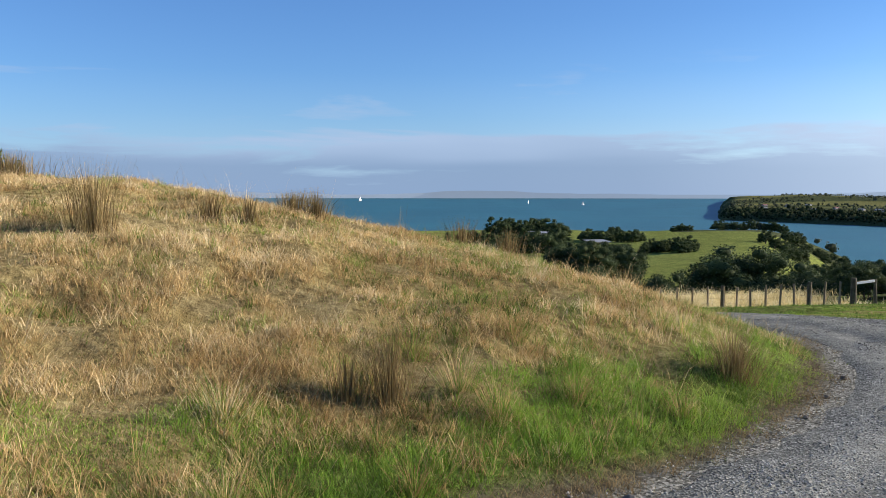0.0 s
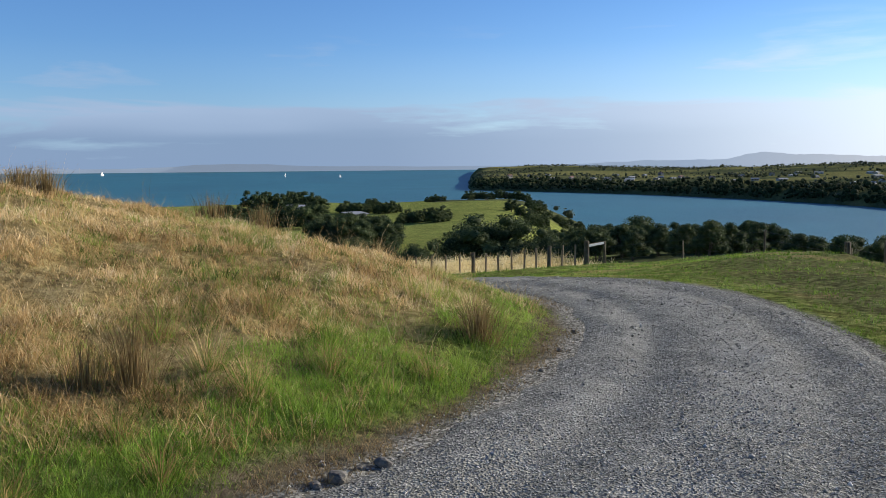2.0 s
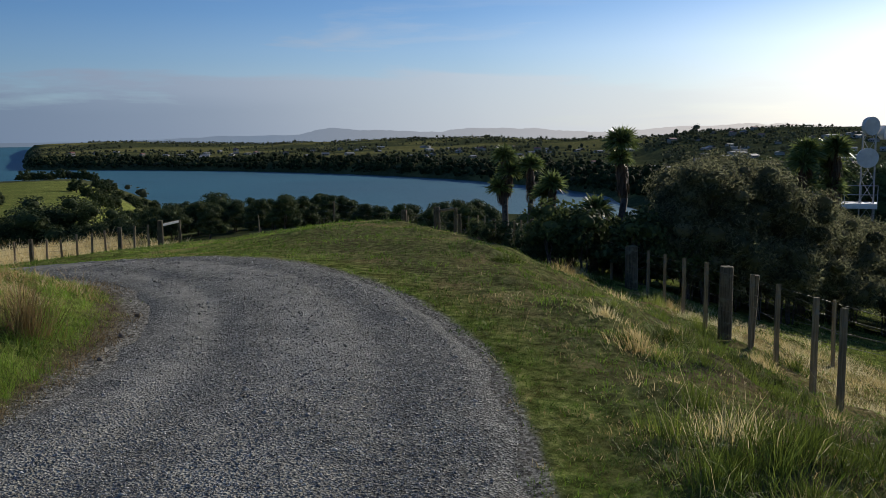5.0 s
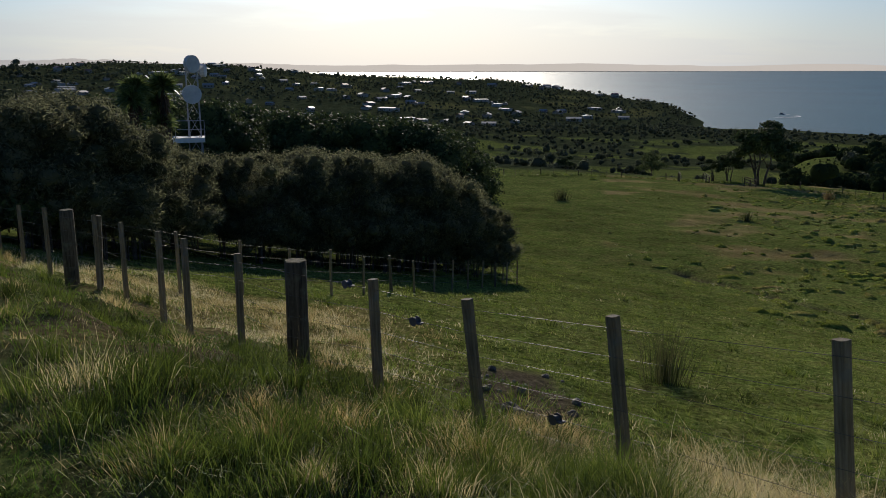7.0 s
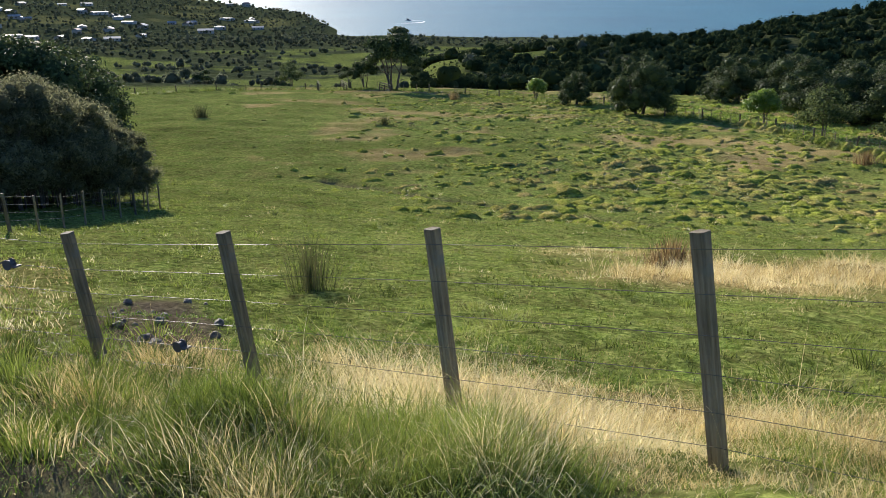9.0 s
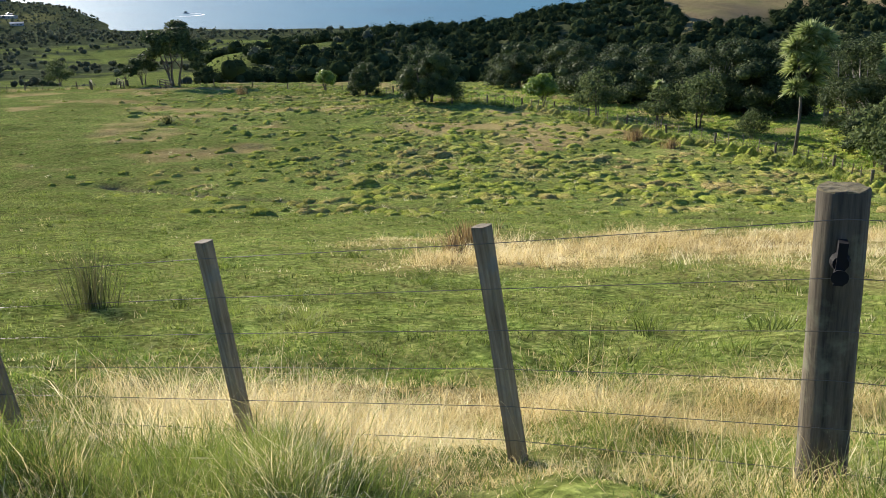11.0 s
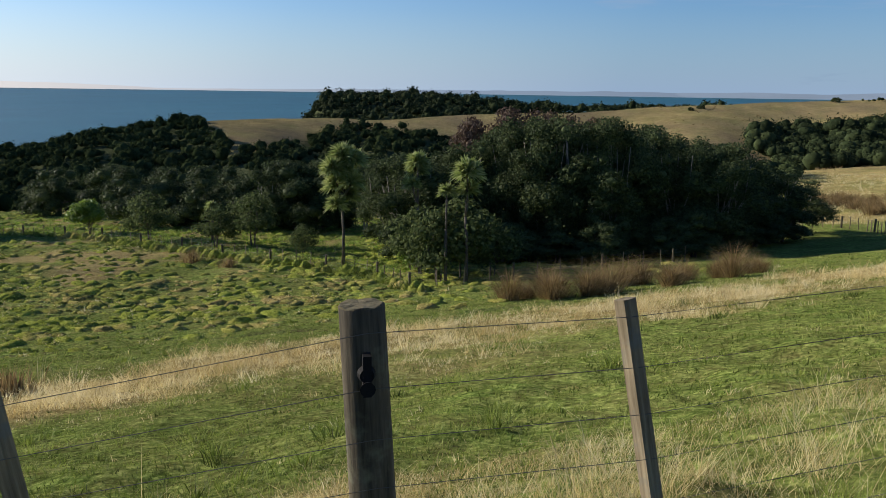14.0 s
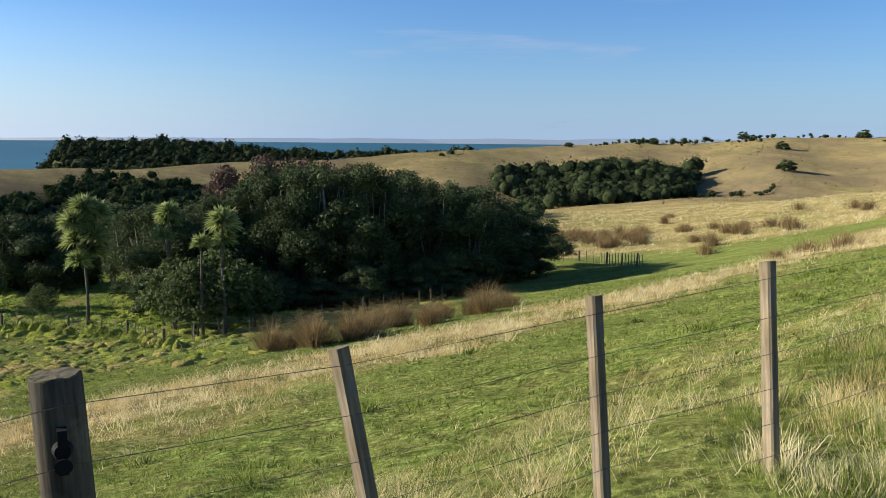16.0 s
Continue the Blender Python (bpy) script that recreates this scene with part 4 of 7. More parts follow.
far_fence("wood_fence", "old leaning fence along the edge of the wood", [(11.9, 6.1), (20, 4.2), (30, 2.0), (38.5, 0.0), (43.7, 4.4), (50, 9)], 1.9, 6, 1.05, 4, 2, 0.05)
far_fence("paddock_fence", "post and batten fence along the foot of the paddock", [(27.3, -46.3), (33.0, -50.8), (36.7, -52.2), (40.7, -52.7), (48.6, -54.3), (58.7, -56.6), (75.3, -58.9), (87.5, -58.4), (104.6, -56.2), (114.1, -52.0)], 1.6, 4, 1.15, 4, 3, 0.1)
far_fence("gully_fence", "fence in front of the dark grove", [(27.3, -46.3), (24.6, -47.8), (22.4, -50.0), (19.6, -53.5), (15.0, -60), (11.5, -72)], 1.7, 4, 1.15, 4, 4, 0.08)
far_fence("grove_fence", "fence in the shade at the end of the grove", [(10.0, -95.9), (6.1, -96.0), (2.8, -93.8), (-0.4, -84.5), (-1.3, -81.0)], 0.95, 5, 1.25, 4, 5, 0.11, 0.05)
far_fence("crest_fence", "weedy fence along the crest of the paddock", [(131, 9), (139, 1), (147, -10.5), (149, -21.8), (147, -31.3), (141, -37.9), (131.9, -45.0), (114.1, -52.0)], 2.6, 3, 1.1, 3, 6, 0.1)
far_fence("bend_fence", "wire fence with pale battens beyond the road bend", [(3.5, 42), (8.5, 43.5), (12.0, 43.0), (14.0, 41.0), (16.0, 38.2)], 0.72, 6, 1.2, 4, 7, 0.11, 0.055)
far_fence("verge_fence", "thin wire fence along the edge of the verge", [(17.5, 38.0), (21.5, 35.5), (24.5, 32.0), (26.0, 29.0), (26.8, 27.2)], 3.4, 2, 1.05, 3, 8, 0.06)
far_fence("corner_fence", "close-set posts leading to the gateway", [(22.6, 24.0), (20.8, 19.5), (18.8, 15.6), (17.6, 13.6)], 0.8, 4, 1.2, 4, 9, 0.07)


def track_gate():
    """Two stout posts with a white board on a rail."""
    g = thing("gate_post", "stout gate post with a white board on its rail", "gate post")
    x, y = 16.6, 38.2
    z = hz(x, y)
    round_post(g, x, y, z, 1.3, 0.13)
    round_post(g, x + 1.05, y + 0.25, z - 0.02, 1.25, 0.07)
    v, f = tube([(x, y, z + 1.1), (x + 1.1, y + 0.26, z + 1.2)], [0.05, 0.05], 6)
    mesh_object("rail", v, f, M_BATTEN, g)
    bm = bmesh.new()
    bmesh.ops.create_cube(bm, size=1, matrix=Matrix.Diagonal((0.9, 0.03, 0.11, 1)))
    bmesh.ops.bevel(bm, geom=bm.edges[:], offset=0.008, segments=1, affect="EDGES")
    ob = from_bm("board", bm, M_WHITE, g, False, "white painted board")
    ob.matrix_basis = pose(x + 0.55, y + 0.06, z + 1.12, 0, -6, 13)
    # gateway at the corner of the verge
    g2 = thing("gateway", "weathered timber gateway posts with a top rail", "gateway")
    x, y = 23.3, 26.2
    z = hz(x, y)
    for dx, dy, h, r in ((0, 0, 1.35, 0.14), (-1.0, 0.9, 1.25, 0.12), (0.5, -0.6, 1.3, 0.08)):
        round_post(g2, x + dx, y + dy, z, h, r)
    v, f = tube([(x, y, z + 1.2), (x + 0.55, y - 0.65, z + 1.28)], [0.06, 0.05], 6)
    mesh_object("rail", v, f, M_BATTEN, g2)


track_gate()

# ---- grass ----
def scatter(rng, n, b0, b1, r0, r1, near=1.0):
    """Places in a sector of the plan; near 1: crowded towards the middle, 0: even."""
    k = rng.random(n)
    r = np.where(rng.random(n) < near, r0 * (r1 / r0) ** k, np.sqrt(r0 ** 2 + (r1 ** 2 - r0 ** 2) * k))
    b = np.radians(rng.uniform(b0, b1, n))
    return 0.3 + r * np.sin(b), -0.35 + r * np.cos(b)


def tufts(rng, x, y, count, spread, length, width, lean, vary=0.35, mat_way=0.7, tone=0.5):
    """Blades in tufts about the places given; arrays of one value a tuft."""
    n = len(x)
    idx = np.repeat(np.arange(n), count)
    m = len(idx)
    a = rng.uniform(0, 2 * np.pi, m)
    d = np.abs(rng.normal(0, 1, m)) * spread[idx]
    px, py = x[idx] + np.cos(a) * d, y[idx] + np.sin(a) * d
    pos = np.stack([px, py, height(px, py) - 0.01], 1)
    L = length[idx] * (1 + rng.normal(0, vary, m)).clip(0.3, 1.8)
    ln = (lean[idx] * (0.62 + d / (spread[idx] + 1e-6) * 0.4) + rng.normal(0, 0.12, m)).clip(0.02, 0.98)
    way = a + rng.normal(0, mat_way, m)
    v, f = blade_arrays(rng, pos, L, width[idx] * rng.uniform(0.6, 1.3, m), ln, way)
    tone = (tone + 0.8 * fbm(x / 1.1, y / 1.1, 97, 2) + 0.7 * vnoise(x / 0.33, y / 0.33, 98) + rng.normal(0, 0.22, n)).clip(0, 1)
    return v, f, np.repeat(tone[idx], 5)


def stuff(name, label, category, arrays, mat):
    vs, fs, tones, o = [], [], [], 0
    for v, f, *tone in arrays:
        vs.append(v)
        fs.append(f + o)
        tones.append(tone[0] if tone else np.full(len(v), 0.5))
        o += len(v)
    me = array_mesh(name, np.concatenate(vs), np.concatenate(fs), mat)
    me.attributes.new("tone", "FLOAT", "POINT").data.foreach_set("value", np.concatenate(tones).astype(np.float32))
    return tagged(new(name, me), label, category, kind="stuff")


def grass_all():
    rng = np.random.default_rng(4)
    straw, green, fence_green, fence_straw, field, tussock, lush_foot, litter = [], [], [], [], [], [], [], []
    # the hill inside the bend: matted dry grass
    x, y = scatter(rng, 17000, -40, 24, 4.0, 27, 0.6)
    din = line_distance(x, y, ROAD_IN)
    dry, _, _ = cover(x, y)
    ok = din > 0.3
    lush = fbm(x / 2.2, y / 2.2, 63, 3) + 0.55 * (1 - sstep(0.8, 2.6, din + 0.8 * vnoise(x / 1.2, y / 1.2, 64)))
    pick = rng.random(len(x)) < dry * (0.95 - 1.3 * np.clip(lush, 0, 0.7))
    r = np.hypot(x, y)
    for mask, out, tall, hue in ((ok & pick, straw, 1.0, 0.42), (ok & ~pick, green, 0.9, 0.62)):
        xx, yy, rr = x[mask], y[mask], r[mask]
        k = len(xx)
        patchy = (1.05 + 1.8 * fbm(xx / 0.9, yy / 0.9, 61, 3) - 1.3 * vnoise(xx / 0.42, yy / 0.42, 23)).clip(0.2, 2.2)
        out.append(tufts(rng, xx, yy, 11, 0.06 + 0.05 * rng.random(k) + rr * 0.004, (0.042 + 0.045 * rng.random(k)) * patchy * tall, 0.0024 + rr * 0.0005, 0.84 + 0.16 * rng.random(k), 0.45, 2.5, hue))
    # shaggy clumps standing out of it, falling over downhill
    x, y = scatter(rng, 10500, -40, 23, 4.2, 27, 0.6)
    din = line_distance(x, y, ROAD_IN)
    ok = (din > 0.45) & (vnoise(x / 0.42, y / 0.42, 23) < 0.17) & (rng.random(len(x)) < 0.6 + 0.9 * (vnoise(x / 1.4, y / 1.4, 62) + 0.3).clip(0, 1))
    lush = fbm(x / 2.2, y / 2.2, 63, 3) + 0.9 * (1 - sstep(0.6, 1.7, din))
    x, y, lush = x[ok], y[ok], lush[ok]
    leafy = rng.random(len(x)) < 0.10 + 0.9 * np.clip(lush, 0, 0.95)
    for mask, out in ((~leafy, straw), (leafy & (lush > 0.5), lush_foot), (leafy & (lush <= 0.5), green)):
        xx, yy = x[mask], y[mask]
        n = len(xx)
        big = rng.random(n) ** 2
        out.append(tufts(rng, xx, yy, 36, 0.05 + 0.05 * big + 0.002 * np.hypot(xx, yy), 0.065 + 0.08 * big, 0.0022 + np.hypot(xx, yy) * 0.00045, 0.66 + 0.33 * rng.random(n), 0.45, 1.6, 0.6))
    x, y = scatter(rng, 260, -40, 20, 4.2, 16, 0.7)
    ok = line_distance(x, y, ROAD_IN) > 0.4
    x, y = x[ok], y[ok]
    n = len(x)
    straw.append(tufts(rng, x, y, 9, 0.05 + 0.05 * rng.random(n), 0.28 + 0.14 * rng.random(n), np.full(n, 0.0026), 0.4 + 0.5 * rng.random(n)))
    # green foot of the hill
    x, y = scatter(rng, 17000, -36, 26, 3.8, 14, 0.85)
    din = line_distance(x, y, ROAD_IN)
    ok = (din > 0.34 + 0.25 * vnoise(x * 3, y * 3, 31)) & (din < 1.15 + 1.3 * vnoise(x, y, 32) + 0.9 * sstep(-8, -22, bearing(x, y)))
    x, y = x[ok], y[ok]
    n = len(x)
    lush_foot.append(tufts(rng, x, y, 18, 0.06 + 0.05 * rng.random(n), (0.03 + 0.04 * rng.random(n)) * (1 + 1.5 * vnoise(x / 0.5, y / 0.5, 33)), np.full(n, 0.0034), 0.5 + 0.4 * rng.random(n), tone=0.66))
    # dead grass litter along the inner edge of the track
    x, y = scatter(rng, 9000, -25, 28, 3.6, 14, 0.85)
    din = line_distance(x, y, ROAD_IN)
    ok = (np.abs(din - 0.18) < 0.16 + 0.15 * vnoise(x * 1.7, y * 1.7, 34)) & (vnoise(x / 0.5, y / 0.5, 37) > -0.25)
    x, y = x[ok], y[ok]
    n = len(x)
    litter.append(tufts(rng, x, y, 10, 0.05 + 0.04 * rng.random(n), 0.05 + 0.06 * rng.random(n), np.full(n, 0.0028), 0.93 + 0.05 * rng.random(n), 0.4, 3.0))
    # pale shaggy tussocks along the foot
    x, y = scatter(rng, 38, -34, 14, 3.9, 9, 0.8)
    din = line_distance(x, y, ROAD_IN)
    ok = (din > 0.5) & (din < 2.0)
    x, y = x[ok], y[ok]
    n = len(x)
    straw.append(tufts(rng, x, y, 110, 0.05 + 0.04 * rng.random(n), 0.22 + 0.14 * rng.random(n), np.full(n, 0.003), 0.72 + 0.26 * rng.random(n)))
    lush_foot.append(tufts(rng, x, y, 90, 0.06 + 0.05 * rng.random(n), 0.20 + 0.12 * rng.random(n), np.full(n, 0.0034), 0.7 + 0.28 * rng.random(n)))
    # verge between the road and the fence
    x, y = scatter(rng, 26000, 8, 124, 1.9, 42, 0.85)
    u = x * NX + y * NY
    ok = (line_distance(x, y, ROAD_OUT) < -0.05 + 0.25 * vnoise(x * 2, y * 2, 3)) & (u < 8.5) & (line_distance(x, y, ROAD_IN) < 0)
    x, y = x[ok], y[ok]
    n = len(x)
    r = np.hypot(x, y)
    old = rng.random(n) < (0.05 + 0.25 * (fbm(x / 1.5, y / 1.5, 66, 3) > 0.16)) * (r < 9)
    for mask, out in ((~old, lush_foot), (old, fence_straw)):
        # low tone puts the backlit shade of the verge into the blade colour
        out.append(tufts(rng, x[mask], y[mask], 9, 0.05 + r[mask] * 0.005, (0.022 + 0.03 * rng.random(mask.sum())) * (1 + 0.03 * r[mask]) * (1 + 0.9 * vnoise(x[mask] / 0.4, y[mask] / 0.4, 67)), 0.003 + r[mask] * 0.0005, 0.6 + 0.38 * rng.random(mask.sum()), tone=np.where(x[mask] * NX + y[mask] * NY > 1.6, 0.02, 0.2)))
    # separate tussocks towards the fence: fountains of long blades
    x, y = scatter(rng, 1000, 34, 100, 3.0, 30, 0.62)
    u = x * NX + y * NY
    ok = (line_distance(x, y, ROAD_OUT) < -0.75) & (u > 2.0 + 0.8 * vnoise(x, y, 71)) & (u < 5.0 + 0.16 * np.hypot(x, y)) & (vnoise(x / 1.1, y / 1.1, 77) > -0.12) & (rng.random(len(x)) < 0.08 + 0.92 * sstep(46, 54, bearing(x, y)))
    x, y = x[ok], y[ok]
    n = len(x)
    big = rng.random(n) ** 1.5
    pale = rng.random(n) < 0.12
    for mask, out in ((~pale, fence_green), (pale, fence_straw)):
        m = mask.sum()
        # tone held low: the tussocks' shaded side is painted into their colour
        out.append(tufts(rng, x[mask], y[mask], 210, 0.09 + 0.13 * big[mask], 0.085 + 0.13 * big[mask], 0.0036 + 0.0003 * np.hypot(x[mask], y[mask]), 0.4 + 0.4 * rng.random(m), 0.35, 0.9, 0.26))
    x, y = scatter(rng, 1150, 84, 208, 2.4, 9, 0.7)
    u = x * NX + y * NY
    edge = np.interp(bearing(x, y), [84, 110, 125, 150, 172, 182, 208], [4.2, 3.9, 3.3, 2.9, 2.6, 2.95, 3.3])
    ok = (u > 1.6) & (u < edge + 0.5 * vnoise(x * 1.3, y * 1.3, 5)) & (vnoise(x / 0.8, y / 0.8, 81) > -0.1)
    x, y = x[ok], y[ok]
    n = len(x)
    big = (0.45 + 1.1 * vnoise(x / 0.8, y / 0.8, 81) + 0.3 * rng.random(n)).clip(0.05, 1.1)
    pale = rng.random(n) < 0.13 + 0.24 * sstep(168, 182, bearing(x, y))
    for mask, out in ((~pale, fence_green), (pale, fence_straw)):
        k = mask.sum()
        # tone drops at the sunward bearings, painting in the shaded side
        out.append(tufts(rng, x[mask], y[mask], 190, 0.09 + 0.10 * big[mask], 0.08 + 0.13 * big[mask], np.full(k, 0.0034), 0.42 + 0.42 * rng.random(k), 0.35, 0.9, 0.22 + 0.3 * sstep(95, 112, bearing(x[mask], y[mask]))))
    # short growth over the bank under the fence
    x, y = scatter(rng, 7000, 36, 208, 2.4, 18, 0.7)
    u = x * NX + y * NY
    ok = (u > 1.9) & (u < 5.5) & (line_distance(x, y, ROAD_OUT) < -0.3)
    x, y = x[ok], y[ok]
    n = len(x)
    pale = rng.random(n) < 0.25
    for mask, out in ((~pale, fence_green), (pale, fence_straw)):
        k = mask.sum()
        # darkest tone towards the sun, shade put into the blade colour
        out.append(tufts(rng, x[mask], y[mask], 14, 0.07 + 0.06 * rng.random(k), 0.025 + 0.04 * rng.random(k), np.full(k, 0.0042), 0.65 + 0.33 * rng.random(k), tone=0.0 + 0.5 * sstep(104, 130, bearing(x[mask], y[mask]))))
    # single seed stalks, bent over
    x, y = scatter(rng, 260, 40, 205, 2.6, 9, 0.7)
    u = x * NX + y * NY
    ok = (u > 2.0) & (u < 4.8)
    x, y = x[ok], y[ok]
    n = len(x)
    fence_straw.append(tufts(rng, x, y, 2, np.full(n, 0.1), 0.28 + 0.2 * rng.random(n), np.full(n, 0.002), 0.5 + 0.45 * rng.random(n)))
    # rank growth about the foot of the posts
    px = np.array([t.x for b, t, q in FENCE_TOPS if q and t.length < 12])
    py = np.array([t.y for b, t, q in FENCE_TOPS if q and t.length < 12])
    px, py = np.repeat(px, 7) + rng.normal(0, 0.16, len(px) * 7), np.repeat(py, 7) + rng.normal(0, 0.16, len(py) * 7)
    fence_green.append(tufts(rng, px, py, 40, np.full(len(px), 0.08), 0.10 + 0.10 * rng.random(len(px)), np.full(len(px), 0.0036), 0.5 + 0.4 * rng.random(len(px))))
    # straw just below the fence
    x, y = scatter(rng, 17000, 88, 208, 3.0, 17, 0.75)
    u = x * NX + y * NY
    patch = fbm(x / 3.0, y / 3.0, 21, 4)
    lo = np.interp(bearing(x, y), [88, 110, 125, 150, 172, 182, 208], [4.4, 4.0, 3.4, 3.0, 2.8, 3.2, 3.2])
    hi = np.interp(bearing(x, y), [88, 100, 125, 150, 172, 208], [5.2, 6.4, 5.6, 5.2, 4.9, 4.8])
    ok = (u > lo + 0.3 * vnoise(x * 1.5, y * 1.5, 5)) & (u < hi - patch * 1.4) & (vnoise(x / 0.45, y / 0.45, 84) > -0.2) & (rng.random(len(x)) < np.interp(bearing(x, y), [88, 138, 156, 208], [1.0, 1.0, 0.24, 0.3]))
    x, y = x[ok], y[ok]
    leafy = rng.random(len(x)) < (0.06 + 1.5 * fbm(x / 1.1, y / 1.1, 38, 3)).clip(0.03, 0.8)
    xx, yy = x[leafy], y[leafy]
    n = len(xx)
    fence_green.append(tufts(rng, xx, yy, 24, 0.07 + 0.06 * rng.random(n), 0.05 + 0.11 * rng.random(n), np.full(n, 0.0026), 0.55 + 0.4 * rng.random(n), 0.4, 1.4, 0.75))
    x, y = x[~leafy], y[~leafy]
    n = len(x)
    fence_straw.append(tufts(rng, x, y, 16, 0.08 + 0.06 * rng.random(n), (0.12 + 0.13 * rng.random(n)) * (1 + 1.7 * vnoise(x / 0.7, y / 0.7, 8)).clip(0.3, 2), np.full(n, 0.0032), 0.76 + 0.23 * rng.random(n), 0.4, 1.6))
    # rough straw among the posts farther along
    x, y = scatter(rng, 1500, 55, 80, 6, 18, 0.6)
    u = x * NX + y * NY
    ok = (u > 5.2) & (u < 10) & (cover(x, y)[1] < 0.4)
    x, y = x[ok], y[ok]
    n = len(x)
    fence_straw.append(tufts(rng, x, y, 20, 0.10 + 0.06 * rng.random(n), 0.10 + 0.10 * rng.random(n), np.full(n, 0.004), 0.7 + 0.28 * rng.random(n), 0.4, 1.6))
    # grazed slope of the paddock
    x, y = scatter(rng, 24000, 62, 210, 5.0, 62, 0.8)
    u = x * NX + y * NY
    ok = (u > 4.6) & (u < 50) & (cover(x, y)[1] < 0.4)
    x, y = x[ok], y[ok]
    n = len(x)
    r = np.hypot(x, y)
    dry, _, _ = cover(x, y)
    d = rng.random(n) < dry + 0.012
    L = (0.025 + 0.035 * rng.random(n)) * (1 + 0.03 * r) * np.where(d, 1.5, 1.0)
    g = ~d
    field.append(tufts(rng, x[g], y[g], 8, 0.06 + r[g] * 0.007, L[g], 0.0045 + r[g] * 0.0007, 0.5 + 0.4 * rng.random(g.sum())))
    fence_straw.append(tufts(rng, x[d], y[d], 12, 0.08 + r[d] * 0.006, L[d], 0.003 + r[d] * 0.0004, 0.7 + 0.28 * rng.random(d.sum()), 0.4, 1.6))
    # seeding straw along the brow of the slope
    x, y = scatter(rng, 20000, 108, 203, 17, 80, 0.5)
    u = x * NX + y * NY
    ok = (u > 13) & (u < 29) & (rng.random(len(x)) < cover(x, y)[0] - 0.2)
    x, y = x[ok], y[ok]
    n = len(x)
    r = np.hypot(x, y)
    fence_straw.append(tufts(rng, x, y, 20, 0.16 + 0.12 * rng.random(n), (0.2 + 0.26 * rng.random(n)) * (1 + 1.4 * vnoise(x / 1.6, y / 1.6, 83)).clip(0.3, 2), 0.004 + r * 0.0003, 0.72 + 0.26 * rng.random(n), 0.4, 1.6))
    # low clumps on the slope
    x, y = scatter(rng, 420, 75, 205, 7, 40, 0.7)
    u = x * NX + y * NY
    ok = (u > 7) & (vnoise(x / 2, y / 2, 79) > 0.1)
    x, y = x[ok], y[ok]
    n = len(x)
    field.append(tufts(rng, x, y, 60, 0.14 + 0.14 * rng.random(n), 0.12 + 0.1 * rng.random(n), 0.006 + 0.0006 * np.hypot(x, y), 0.6 + 0.35 * rng.random(n)))
    mounds = []
    # hummocky far side
    x, y = scatter(rng, 34000, 88, 206, 36, 165, 0.5)
    u = x * NX + y * NY
    bb = bearing(x, y)
    thick = 0.9 * sstep(31, 58, u) * (0.03 * sstep(90, 98, bb) + 0.97 * sstep(99, 116, bb)) * np.clip(0.85 + 1.5 * vnoise(x / 9, y / 9, 91) + 1.0 * vnoise(x / 3.2, y / 3.2, 92), 0.04, 1)
    ok = (rng.random(len(x)) < thick) & (u < 146) & (bb < 171) & (cover(x, y)[2] < 0.3)
    x, y = x[ok], y[ok]
    n = len(x)
    dome = np.array([[math.cos(a) * c, math.sin(a) * c, s] for c, s in ((1.0, -0.3), (0.82, 0.45), (0.42, 0.88)) for a in np.arange(6) * math.pi / 3] + [[0, 0, 1.0]])
    quad = [(i * 6 + j, i * 6 + (j + 1) % 6, (i + 1) * 6 + (j + 1) % 6) for i in range(2) for j in range(6)] + [(i * 6 + j, (i + 1) * 6 + (j + 1) % 6, (i + 1) * 6 + j) for i in range(2) for j in range(6)] + [(12 + j, 12 + (j + 1) % 6, 18) for j in range(6)]
    rad = 0.17 + 0.5 * rng.random(n) ** 2.2
    tall = rad * (0.15 + 0.27 * rng.random(n)) + 0.015
    long = rng.uniform(0.7, 1.6, n)
    # rolls of turf below the paddock fence
    line = np.array([(25.5, -45.2), (32.4, -49.9), (36.4, -51.3), (48.4, -53.4), (58.5, -55.7), (75.2, -58.0)])
    t = np.concatenate([[0], np.cumsum(np.hypot(*np.diff(line, axis=0).T))])
    q = np.arange(0, t[-1], 1.15)
    x = np.concatenate([x, np.interp(q, t, line[:, 0]) + rng.normal(0, 0.15, len(q))])
    y = np.concatenate([y, np.interp(q, t, line[:, 1]) + rng.normal(0, 0.2, len(q))])
    rad = np.concatenate([rad, 0.5 + 0.3 * rng.random(len(q))])
    tall = np.concatenate([tall, 0.4 + 0.25 * rng.random(len(q))])
    long = np.concatenate([long, np.full(len(q), 0.85)])
    n = len(x)
    zz = height(x, y)
    v = dome[None] * (1 + rng.normal(0, 0.2, (n, 19, 3))) * np.stack([rad * long, rad / long, tall], 1)[:, None] + np.stack([x, y, zz], 1)[:, None]
    mounds.append((v.reshape(-1, 3), (np.array(quad)[None] + (np.arange(n) * 19)[:, None, None]).reshape(-1, 3)))
    d = rng.random(n) < 0.15 + 0.5 * sstep(-0.05, 0.2, fbm(x / 6.0, y / 6.0, 33, 4))
    for mask, out in ((~d, tussock), (d, fence_straw)):
        k = mask.sum()
        out.append(tufts(rng, x[mask], y[mask], 13, rad[mask] * 0.55, (0.14 + 0.14 * rng.random(k)) * (0.6 + rad[mask]), 0.014 + 0.014 * rng.random(k), 0.7 + 0.28 * rng.random(k), tone=0.62))
